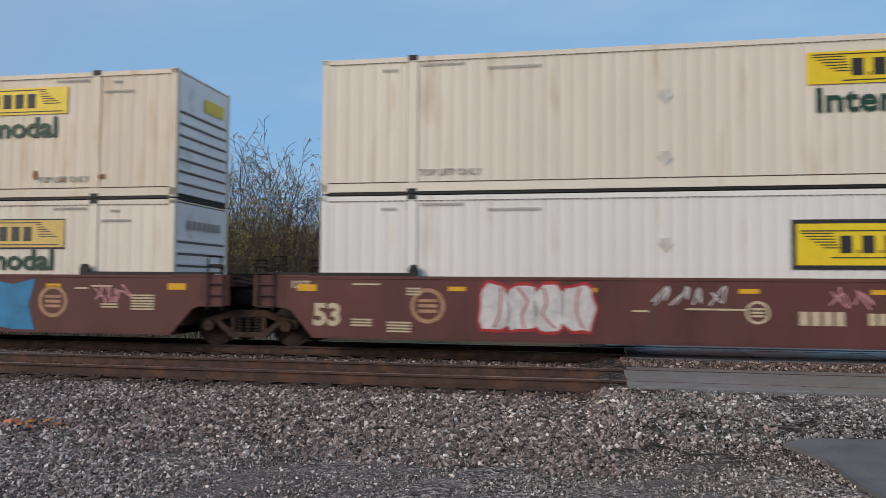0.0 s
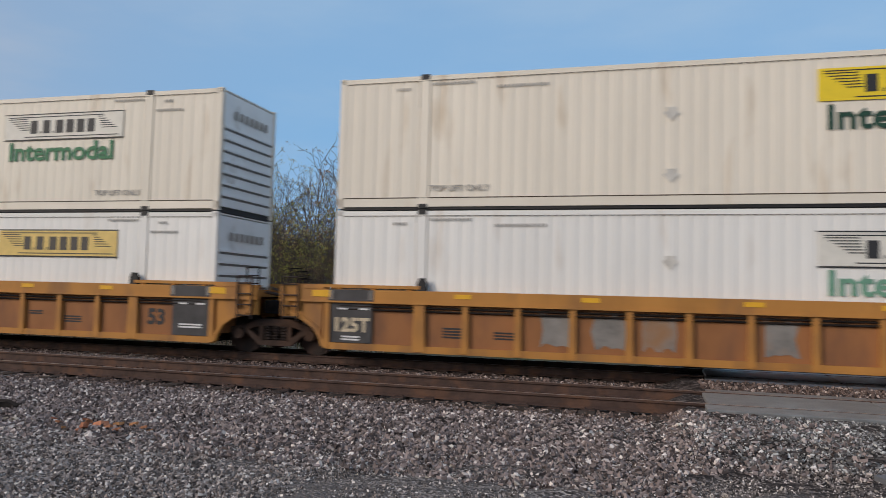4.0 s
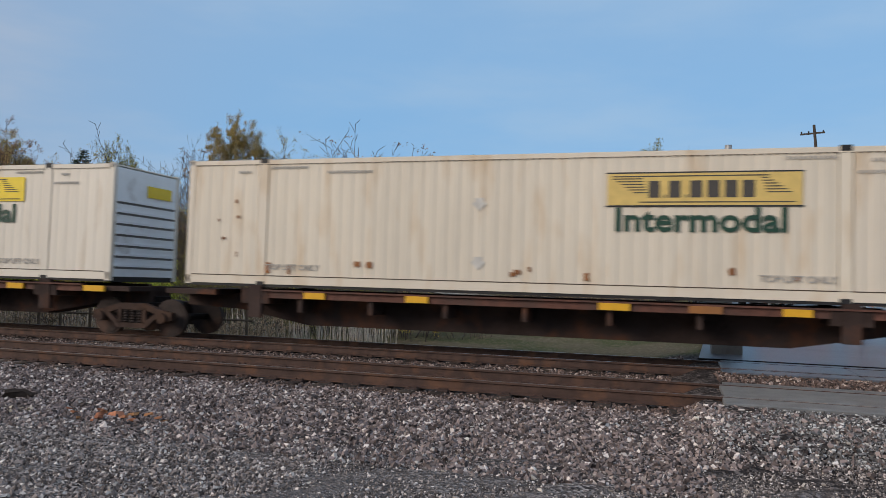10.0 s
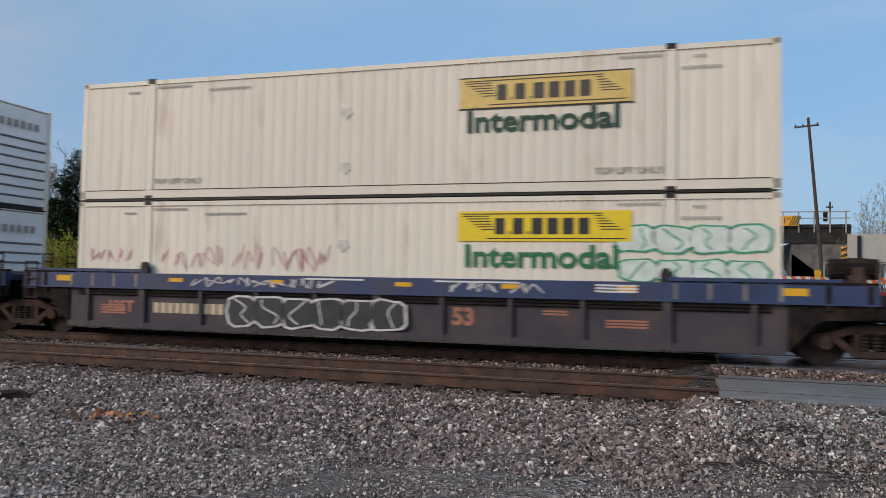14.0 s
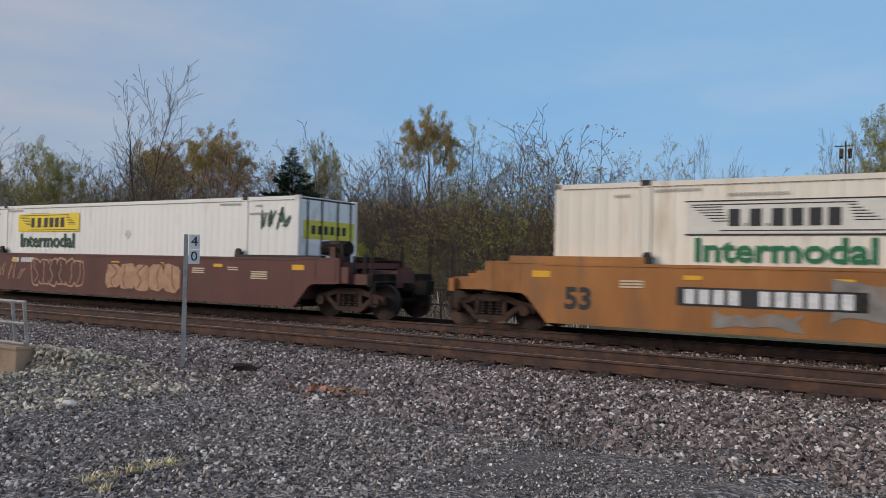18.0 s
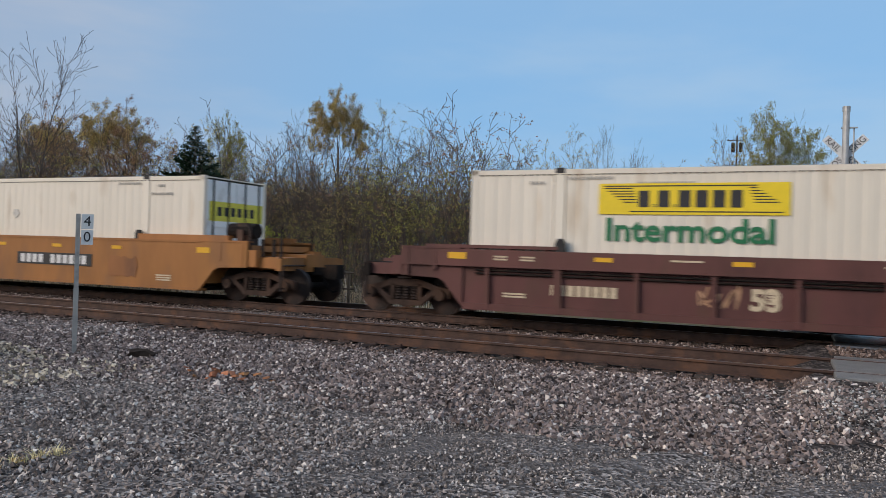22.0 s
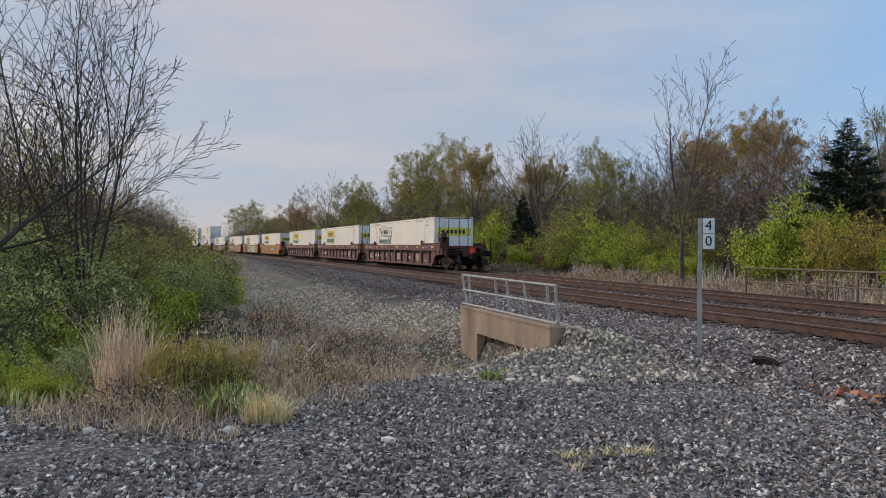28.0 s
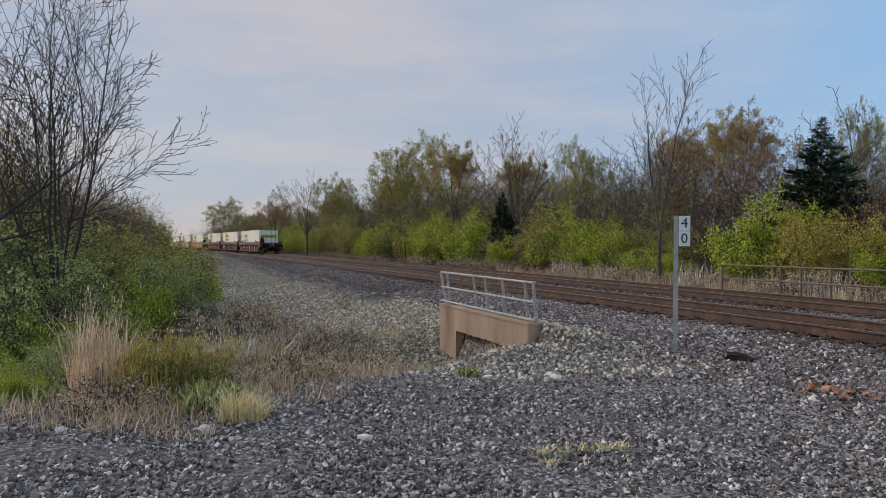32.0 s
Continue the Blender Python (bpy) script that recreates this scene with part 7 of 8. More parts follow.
def conifer(x, y, h, w, seed=1, label="dark green pointed conifer at the edge of the woods"):
    g = Growth(seed)
    g.limb(Vector((0, 0, -0.3)), Vector((0, 0, h)), 0.14, 0.010, 6)
    z = 0.4
    while z < h - 0.05:
        k = 1 - z / h
        for i in range(9):
            a = g.r.uniform(0, 6.28)
            rr = w * (0.02 + 0.98 * k ** 0.9) * g.r.uniform(0.45, 1.12)
            tip = Vector((math.cos(a) * rr, math.sin(a) * rr, z + 0.22 * rr * g.r.uniform(0.2, 1.4)))
            g.limb(Vector((0, 0, z)), tip, 0.022, 0.006, 3)
            for j in range(int(4 + 55 * rr)):
                t = g.r.uniform(0.2, 1.04) ** 0.8
                q = Vector((0, 0, z)).lerp(tip, t) + Vector((g.r.gauss(0, 0.06), g.r.gauss(0, 0.06), g.r.gauss(-0.02, 0.05)))
                d = Vector((math.cos(a + g.r.gauss(0, 0.6)), math.sin(a + g.r.gauss(0, 0.6)), g.r.uniform(-0.2, 0.5))) * g.r.uniform(0.08, 0.18) * (0.45 + 0.55 * min(1, 2.5 * k))
                o = d.orthogonal().normalized() * 0.034 * (0.4 + 0.6 * min(1, 3 * k))
                n = len(g.lv)
                g.lv += [tuple(q - o), tuple(q + o), tuple(q + d + o * 0.3), tuple(q + d - o * 0.3)]
                g.lf.append((n, n + 1, n + 2, n + 3))
        z += 0.15
    th = finish(g, "tree", label, "tree", L_CONIFER, M_BARK, "conifers")
    th.matrix_basis = pose(x, y, float(ground_z(x, y)) - 0.05)
    return th


# one of each kind; the first of each stands at its own place, copies follow
T_TALL = tree_kind(44, "tall bare tree with thin upright branches", None, h=10.0, stems=2, tilt=0.16, trunk=2.2, r=0.085, angle=0.62, ratio=0.50, every=0.36, up=0.035, thin=0.009)
T_ROUND = tree_kind(12, "bare grey tree with a rounded fan of twigs", None, h=10, stems=7, tilt=0.62, trunk=3.0, r=0.09, angle=0.66, ratio=0.44, every=0.34, up=0.03, thin=0.010)
T_WISPY = tree_kind(13, "nearly bare tree with a few yellow leaves", L_YELLOW, 5000, 0.034, h=10, stems=4, tilt=0.50, trunk=2.4, r=0.09, angle=0.7, ratio=0.46, every=0.36, up=0.03, jitter=0.10, thin=0.011)
T_YELLOW = tree_kind(14, "tree thinly hung with yellow-brown autumn leaves", L_TAN, 34000, 0.044, h=10, stems=4, tilt=0.42, trunk=4.2, angle=0.85, ratio=0.58, every=0.40, up=0.03, jitter=0.12, low=4.2, thin=0.012)
T_GOLD = tree_kind(15, "tree with yellow-green autumn leaves", L_OLIVE, 32000, 0.044, h=10, stems=5, tilt=0.60, trunk=2.6, angle=0.85, ratio=0.55, every=0.42, up=0.03, jitter=0.14, low=2.5, thin=0.012)
T_RUST = tree_kind(16, "tree with russet autumn leaves", L_RUST, 17000, 0.040, h=10, stems=5, tilt=0.60, trunk=2.6, angle=0.8, ratio=0.52, every=0.40, up=0.03, jitter=0.12, low=3.0, thin=0.012)
S_GREEN = shrub_kind(21, "bright green leafy shrub beside the railway", L_GREEN, 17000, 0.046, 2.6, 3.0, stems=30, lean=0.9)
S_DEEP = shrub_kind(22, "dark green tangled shrub", L_DEEP, 12000, 0.036, 2.6, 3.0, stems=34, lean=0.8)
S_OLIVE = shrub_kind(23, "olive shrub with thinning autumn leaves", L_OLIVE, 13000, 0.042, 2.6, 3.2, stems=32, lean=0.9)
S_GOLD = shrub_kind(24, "shrub with yellow and russet leaves", L_YELLOW, 9000, 0.036, 2.2, 2.8, lean=0.8)
S_BARE = shrub_kind(25, "thicket of bare grey-brown stems with few leaves", L_TAN, 2500, 0.034, 4.0, 6.5, stems=24, every=0.30, ratio=0.40, angle=0.65, name="thicket", lean=0.5, r=0.0075)
S_BARE2 = shrub_kind(26, "thicket of bare brown saplings with olive leaves", L_OLIVE, 6500, 0.038, 4.0, 6.5, stems=22, every=0.30, ratio=0.42, angle=0.7, name="thicket", lean=0.5, r=0.0075, jitter=0.18)
S_BARE3 = shrub_kind(28, "thicket of grey saplings with russet leaves", L_RUST, 3200, 0.034, 4.0, 6.5, stems=24, every=0.30, ratio=0.40, angle=0.65, name="thicket", lean=0.5, r=0.0075)
S_LOW = shrub_kind(27, "low tangle of brown brush and dead stems", L_BROWNGRASS, 2600, 0.026, 1.8, 1.3, stems=34, ratio=0.5, every=0.14, name="brush", lean=0.9, jitter=0.06)
PLACED = set()


def plant(kind, x, y, h, base_h, turn=0.0, wide=1.0, z=None):
    s = h / base_h
    zz = float(ground_z(x, y)) - 0.05 if z is None else z
    m = pose(x, y, zz, 0, 0, turn) @ Matrix.Diagonal((s * wide, s * wide, s, 1))
    if kind.name not in PLACED:
        PLACED.add(kind.name)
        kind.matrix_basis = m
        return kind
    return copy_thing(kind, m @ Matrix.Diagonal((1 / kind.scale.x, 1 / kind.scale.y, 1 / kind.scale.z, 1)))


# trees that stand out of the woods: kind, x, y, crown height, width
for kind, x, y, ht, wd in (
        (T_TALL, -29.5, 21.9, 11.2, 0.9), (T_ROUND, -54.3, 26.3, 12.4, 0.95), (T_GOLD, -71.6, 23.0, 13.2, 0.85), (T_YELLOW, -36.2, 32.3, 9.2, 0.8),
        (T_GOLD, -47.6, 28.3, 9.4, 0.6), (T_GOLD, -107.8, 22.8, 12.3, 0.8), (T_RUST, -119, 15.5, 11.0, 0.9), (T_GOLD, -150, 10, 10.5, 1.0), (T_ROUND, -98.8, 17.0, 11.8, 0.9),
        (T_RUST, -33.0, 31.0, 8.8, 0.8), (T_YELLOW, -36.1, 56.5, 14.2, 0.62), (T_WISPY, -32.7, 58.5, 13.6, 0.8), (T_YELLOW, -62.5, 24.0, 11.0, 0.8)):
    plant(kind, x, y, ht, 10.0, (x * 37) % 360, wd)
for kind, x, y, ht, wd in (
        (T_ROUND, -28.7, 59.5, 12.9, 0.75), (T_ROUND, -38.5, 53.7, 12.2, 0.7), (T_GOLD, -32.6, 38.0, 8.8, 0.45), (T_WISPY, -19.0, 57.0, 9.6, 0.8), (T_WISPY, -15.4, 58.0, 10.8, 0.7),
        (T_TALL, -13.1, 58.6, 11.2, 0.6), (T_ROUND, -11.1, 61.0, 10.2, 0.6), (T_TALL, -4.4, 69.9, 13.0, 0.6), (T_GOLD, -0.6, 55.0, 11.4, 0.62), (T_WISPY, -2.8, 57.0, 11.0, 0.8),
        (T_ROUND, 0.9, 60.0, 11.6, 0.6), (T_WISPY, -41.5, 45.0, 10.0, 0.9)):
    plant(kind, x, y, ht, 10.0, (x * 53) % 360, wd)
conifer(-25.6, 27.5, 7.4, 3.1)
conifer(-52.0, 24.0, 6.0, 1.7, 2, "small dark conifer among bare trees")


fan = tree_kind(33, "slender bare tree with several stems and fine spreading twigs", None, h=9.6, stems=8, tilt=0.36, trunk=1.4, r=0.062, angle=0.62, ratio=0.42, every=0.30, up=0.008, thin=0.0075, bark=M_BARKDARK, group="bare trees", split=0.012)
fan.matrix_basis = pose(-17.9, -1.7, float(ground_z(-17.9, -1.7)) - 0.1, 0, 0, 70)
bough = tree_kind(36, "old bare tree leaning over the bank with crooked dark boughs", None, h=9.0, stems=5, tilt=0.95, trunk=2.0, r=0.13, angle=0.8, ratio=0.42, every=0.42, up=-0.005, thin=0.008, bark=M_BARKDARK, group="bare trees", split=0.012)
bough.matrix_basis = pose(-13.6, -3.9, float(ground_z(-13.6, -3.9)) - 0.1, 0, 0, 30)

rw = random.Random(77)
THICK = (S_BARE, S_BARE2, S_BARE3)
# shrubs and brush at the foot of the woods behind the far track
for k, x, y, h, wd in ((S_GREEN, -26.6, 24.6, 3.9, 0.75), (S_GREEN, -25.0, 24.4, 4.3, 0.75), (S_GREEN, -23.9, 25.2, 3.6, 0.7), (S_GOLD, -22.6, 24.4, 3.9, 0.8), (S_GOLD, -21.3, 24.8, 3.7, 0.8), (S_GREEN, -19.4, 24.8, 2.8, 0.8), (S_BARE2, -16.8, 24.8, 3.0, 0.9),
                       (S_BARE3, -14.6, 24.8, 2.8, 0.9), (S_GREEN, -32.2, 23.4, 2.2, 0.95), (S_GREEN, -30.9, 23.6, 1.9, 0.8), (S_OLIVE, -34.5, 25.6, 3.4, 0.8), (S_BARE3, -28.6, 24.6, 3.0, 0.9), (S_BARE, -35.6, 24.4, 3.4, 0.9), (S_BARE2, -18.0, 26.4, 3.6, 0.8)):
    plant(k, x, y, h, 6.5 if k in (S_BARE, S_BARE2, S_BARE3) else 3.0, x * 83, wd)
x = -37.0
while x > -230:
    off = bend(x)[0]
    far = 1 + abs(x) / 160
    k = rw.choice((S_GREEN, S_GREEN, S_GREEN, S_OLIVE, S_OLIVE, S_GOLD))
    plant(k, x, 24.6 + off + rw.uniform(-0.8, 1.4), rw.choice((2.6, 3.6, 4.4, 5.0)) * rw.uniform(0.92, 1.08), 3.0, rw.uniform(0, 360), rw.uniform(0.75, 1.0))
    if rw.random() < 0.35:
        plant(rw.choice(THICK), x - 0.8, 23.6 + off, rw.uniform(2.4, 3.8), 6.5, rw.uniform(0, 360), 0.9)
    x -= rw.uniform(1.2, 2.0) * far
x = -13.0
while x > -200:
    far = 1 + abs(x) / 160
    plant(S_LOW, x, 21.7 + bend(x)[0] + rw.uniform(-0.4, 0.6), rw.uniform(0.7, 1.3), 1.3, rw.uniform(0, 360), 1.2)
    x -= rw.uniform(1.8, 3.2) * far
x = -12.0
while x > -250:
    off = bend(x)[0]
    far = 1 + abs(x) / 130
    up = 1 + min(abs(x), 110) / 260
    plant(rw.choice(THICK), x, 28.5 + off + rw.uniform(-1, 2), rw.uniform(4.8, 6.4) * up, 6.5, rw.uniform(0, 360), 1.05)
    plant(rw.choice(THICK), x - 1.5, 34.0 + off + rw.uniform(-2, 2), rw.uniform(6.0, 7.8) * up, 6.5, rw.uniform(0, 360), 1.2)
    if x < -38 and rw.random() < 0.7:
        plant(rw.choice((T_ROUND, T_WISPY, T_RUST, T_GOLD, T_YELLOW)), x - 1, 36 + off + rw.uniform(-4, 6), rw.uniform(7.4, 9.2) * (1 + min(abs(x), 110) / 400), 10, rw.uniform(0, 360), rw.uniform(0.7, 1.0))
    x -= rw.uniform(1.9, 2.8) * far
# the wood edge beyond the road and the bank, from the bridge to the clearing
for x in np.arange(-46, 0.6, 2.2):
    if -13.2 < x < -9.6:
        continue
    yy = 52.0 + rw.uniform(-1.5, 2.5) - (6 if x < -24 else 0) - (3 if x > -6 else 0)
    plant(rw.choice(THICK), float(x), yy, rw.uniform(4.8, 6.2), 6.5, rw.uniform(0, 360), 1.1)
    plant(rw.choice((S_BARE, S_BARE3)), float(x) + 0.4, yy + 2.5, rw.uniform(4.8, 6.4), 6.5, rw.uniform(0, 360), 1.1)
    if x > -10:
        plant(rw.choice((S_BARE, S_BARE2)), float(x) - 0.6, yy + 1.2, rw.uniform(5.2, 7.0), 6.5, rw.uniform(0, 360), 1.0)
        plant(rw.choice((S_BARE, S_BARE3)), float(x) + 0.9, yy + 5.2, rw.uniform(6.4, 7.8), 6.5, rw.uniform(0, 360), 1.1)
        plant(T_ROUND if rw.random() < 0.5 else T_WISPY, float(x) + 0.3, yy + 7.0, rw.uniform(7.4, 9.4), 10, rw.uniform(0, 360), 0.8)
    plant(S_DEEP if rw.random() < 0.6 else S_OLIVE, float(x) + 0.8, yy + 4, rw.uniform(3.6, 5.0), 3.0, rw.uniform(0, 360), 0.9)
    plant(rw.choice(THICK), float(x) + 1.2, yy + 8, rw.uniform(6.0, 7.6), 6.5, rw.uniform(0, 360), 1.2)
for x in np.arange(14.5, 36.0, 2.8):
    plant(rw.choice((S_BARE, S_BARE2, S_OLIVE if x > 17 else S_BARE2)), float(x), 57.0 + rw.uniform(-2, 3), rw.uniform(5.0, 6.5), 6.5, rw.uniform(0, 360), 1.05)
    plant(rw.choice((T_WISPY, T_ROUND)), float(x) + 1.0, 66.0 + rw.uniform(-2, 3), rw.uniform(8.0, 10.5), 10, rw.uniform(0, 360), 0.7)
for x, y, h in ((-1.8, 50.0, 2.4), (-3.6, 49.5, 2.2), (-9.0, 46.5, 2.2), (-14.5, 46.0, 2.0)):
    plant(S_OLIVE if x < -5 else S_GREEN, x, y, h, 3.0, x * 71, 0.9)
for x, y, h in ((-6.5, 43.5, 1.2), (-8.5, 44.0, 1.1), (-11.5, 43.0, 1.2), (-4.6, 42.5, 1.1), (-15.0, 44.0, 1.3), (-2.5, 42.8, 1.0), (4.0, 76.0, 1.6), (7.0, 78.0, 1.6)):
    plant(S_LOW, x, y, h, 1.3, x * 71, 1.4)
for x, y, h, k in ((-12.0, 24.6, 2.0, S_OLIVE), (-10.4, 25.4, 2.4, S_BARE2), (-8.6, 24.8, 1.8, S_GOLD), (-7.0, 26.0, 2.2, S_BARE3)):
    plant(k, x, y, h, 6.5 if k in THICK else 3.0, x * 47, 1.2)
for x in np.arange(2, 16, 2.5):
    plant(rw.choice((S_BARE, S_BARE2)), float(x), 96.0, 7.0, 6.5, rw.uniform(0, 360), 1.2)

# the bushy bank on the near side of the track
for k, x, y, h, wd in ((S_DEEP, -20.0, -0.9, 2.3, 1.0), (S_GREEN, -18.6, -0.2, 1.6, 0.9), (S_DEEP, -16.4, -2.0, 2.5, 1.1), (S_GREEN, -14.4, -1.6, 1.5, 1.0), (S_DEEP, -13.4, -3.4, 2.5, 1.1), (S_GREEN, -12.4, -3.8, 1.7, 1.0),
                       (S_DEEP, -11.6, -5.0, 2.7, 1.1), (S_OLIVE, -22.5, -1.6, 2.6, 1.0), (S_OLIVE, -25.5, -1.8, 2.7, 1.0), (S_DEEP, -17.6, -4.6, 3.2, 1.2), (S_GREEN, -15.8, -0.4, 1.3, 0.8), (S_DEEP, -21.0, -4.0, 3.4, 1.2), (S_DEEP, -20.6, 0.5, 1.7, 0.9), (S_DEEP, -22.6, 0.4, 2.1, 0.9), (S_GREEN, -24.6, 0.9, 1.9, 0.9), (S_OLIVE, -27.5, 0.6, 2.6, 0.9), (S_GREEN, -12.0, -1.6, 1.2, 0.8), (S_GREEN, -13.4, -0.6, 1.2, 0.8)):
    plant(k, x, y, h, 3.0, x * 91, wd)
for k, x, y, h in ((S_BARE2, -20.5, -5.5, 6.4), (S_BARE, -18.5, -8.0, 6.8), (S_BARE2, -22.5, -8.5, 7.6), (S_BARE, -15.5, -6.8, 5.4)):
    plant(k, x, y, h, 6.5, x * 31, 1.0)
x = -24.0
while x > -220:
    far = 1 + abs(x) / 140
    plant(rw.choice(THICK), x, -3.2 - rw.uniform(0, 1.6), rw.uniform(5.6, 7.2), 6.5, rw.uniform(0, 360), 0.95)
    plant(rw.choice(THICK), x - 1.4, -8.0 + rw.uniform(-2, 1), rw.uniform(6.4, 8.0), 6.5, rw.uniform(0, 360), 1.2)
    if x < -30 and rw.random() < 0.5:
        plant(rw.choice((S_OLIVE, S_DEEP)), x, -2.2, rw.uniform(2.2, 3.0), 3.0, rw.uniform(0, 360), 0.9)
    x -= rw.uniform(2.2, 3.2) * far


# brown brush in the ditch below the culvert
for x, y, h in ((-9.2, 1.5, 0.55), (-10.0, 2.1, 0.65), (-10.9, 2.7, 0.6), (-12.0, 3.5, 0.7), (-13.2, 3.9, 0.75), (-14.6, 3.1, 0.8), (-16.4, 2.7, 0.8), (-18.6, 2.4, 0.9), (-9.0, 0.2, 0.7), (-10.2, 0.9, 0.8)):
    plant(S_LOW, x, y, h, 1.3, x * 67, 0.9)


# small leafy weeds at the foot of the bushes and in the ditch
for k, x, y, h in ((S_GREEN, -8.2, -0.75, 0.45), (S_GREEN, -8.8, -1.2, 0.6), (S_GREEN, -7.05, 0.95, 0.32), (S_GREEN, -7.35, 1.15, 0.28), (S_DEEP, -9.3, -0.5, 0.7), (S_GOLD, -8.0, 0.55, 0.75), (S_GOLD, -8.5, 0.9, 0.7), (S_OLIVE, -7.7, 0.75, 0.6), (S_OLIVE, -9.4, 1.9, 0.5),
                   (S_GOLD, -10.6, 0.9, 1.0), (S_OLIVE, -11.4, 2.2, 0.8), (S_GREEN, -11.2, 4.5, 0.35), (S_GREEN, -9.1, 2.4, 0.3), (S_DEEP, -10.4, -0.6, 1.1), (S_GREEN, -12.6, 1.1, 1.0)):
    plant(k, x, y, h, 3.0, x * 131, 1.0)
for x, y, h in ((-7.4, 0.3, 0.45), (-7.9, 1.3, 0.4), (-8.5, 1.9, 0.45), (-9.4, 2.8, 0.5), (-10.3, 3.3, 0.5), (-11.2, 3.8, 0.5), (-12.4, 2.8, 0.7), (-13.8, 2.2, 0.8), (-15.6, 3.8, 0.6), (-17.4, 1.9, 0.9)):
    plant(S_LOW, x, y, h, 1.3, x * 97, 1.3)


# ---------------------------------------------------------------- grasses and weeds
def grass(name, label, material, spots, blades, height, splay, seed, head=0.0, width=0.003):
    rng = random.Random(seed)
    v, f = [], []
    for x, y, rad, k in spots:
        for _ in range(int(blades * k)):
            a, rr = rng.uniform(0, 6.28), rad * math.sqrt(rng.random())
            px, py = x + math.cos(a) * rr, y + math.sin(a) * rr
            pz = float(ground_z(px, py)) - 0.02
            h = height * (0.35 + 0.8 * rng.random() ** 1.3) * k
            b = rng.uniform(0, 6.28)
            lean = splay * abs(rng.gauss(0, 0.75)) * h
            w = width * (0.7 + 0.6 * rng.random())
            tx, ty = px + math.cos(b) * lean, py + math.sin(b) * lean
            mx, my = px + math.cos(b) * lean * 0.35, py + math.sin(b) * lean * 0.35
            ox, oy = -math.sin(b) * w, math.cos(b) * w
            n = len(v)
            v += [(px - ox, py - oy, pz), (px + ox, py + oy, pz), (mx + ox, my + oy, pz + h * 0.6), (mx - ox, my - oy, pz + h * 0.6), (tx, ty, pz + h)]
            f += [(n, n + 1, n + 2, n + 3), (n + 3, n + 2, n + 4)]
            if head and rng.random() < head:
                n = len(v)
                s = 0.005
                v += [(tx - s, ty, pz + h), (tx, ty - s, pz + h + 0.02), (tx + s, ty, pz + h + 0.05), (tx, ty + s, pz + h + 0.02)]
                f += [(n, n + 1, n + 2, n + 3)]
    ob = new(name, raw_mesh(name, v, f, material))
    return tagged(ob, label, "grass", kind="stuff")


L_STRAWPINK = mat("pinkish_dry_straw", (0.80, 0.60, 0.42), 0.9, var=0.2, rand=0.4, island=True)
L_OLIVEGOLD = mat("olive_yellow_weed", (0.52, 0.40, 0.12), 0.9, var=0.2, rand=0.5, island=True)
L_GREYSEED = mat("grey_seedhead", (0.74, 0.64, 0.54), 0.9, var=0.2, rand=0.4, island=True)
grass("dry_grass", "tall pinkish straw grass standing at the edge of the gravel", L_STRAWPINK,
      [(-7.75, 0.00, 0.20, 1.0), (-7.95, 0.10, 0.25, 0.9), (-9.6, 1.3, 0.35, 0.6), (-10.4, 0.5, 0.45, 0.9)],
      230, 0.95, 0.60, 1, 0.5, 0.0035)
grass("yellow_weeds", "olive-yellow leafy dry weeds beside the straw grass", L_OLIVEGOLD,
      [(-7.6, 0.50, 0.26, 0.95), (-7.8, 0.70, 0.25, 0.85), (-8.4, 0.35, 0.3, 0.8), (-11.8, 1.3, 0.5, 0.9), (-12.8, 2.6, 0.3, 0.8)],
      330, 0.50, 0.85, 11, 0.9, 0.004)
grass("brown_weeds", "brown dead weed stems along the ditch", L_BROWNGRASS,
      [(-8.7, 0.9, 0.4, 1.0), (-9.3, 1.4, 0.45, 1.0), (-10.2, 1.9, 0.5, 0.9), (-11.0, 2.6, 0.7, 0.6), (-11.8, 3.8, 0.7, 0.5), (-10.9, 5.5, 0.3, 0.5), (-13.5, 4.0, 0.7, 0.5), (-15.0, 2.6, 0.8, 0.7), (-9.4, 0.4, 0.6, 0.8), (-16.5, 3.0, 0.9, 0.6), (-7.2, 0.75, 0.5, 0.35), (-11.5, 5.8, 0.25, 0.6), (-16.0, 5.2, 0.5, 0.5)],
      420, 0.55, 0.95, 2, 0.6, 0.004)
grass("seed_weeds", "grey fluffy seedheads on dry stems", L_GREYSEED,
      [(-9.0, 1.2, 0.4, 0.9), (-10.0, 1.7, 0.5, 0.9), (-11.4, 2.3, 0.6, 0.7), (-12.4, 3.3, 0.7, 0.5), (-10.8, 3.6, 0.5, 0.4), (-18.0, 2.4, 1.0, 0.7), (-9.6, 0.2, 0.4, 0.7)],
      240, 0.72, 0.8, 12, 1.0, 0.004)
grass("pale_grass", "pale bleached grass tuft at the gravel edge", L_PALE,
      [(-6.50, 1.26, 0.09, 1.0), (-6.56, 1.16, 0.08, 0.9), (-6.46, 1.36, 0.08, 0.8), (-6.7, 1.45, 0.07, 0.6)],
      170, 0.32, 1.0, 3, 0.3)
grass("flat_grass", "flattened straw-pale grass blades on the gravel", L_PALE,
      [(-4.83, 3.22, 0.05, 1.0), (-4.80, 3.36, 0.06, 1.0), (-4.78, 3.55, 0.06, 1.0), (-4.76, 3.70, 0.05, 1.0), (-4.72, 3.82, 0.05, 1.0), (-4.55, 3.15, 0.04, 0.8)],
      60, 0.085, 1.6, 13, 0.0, 0.004)
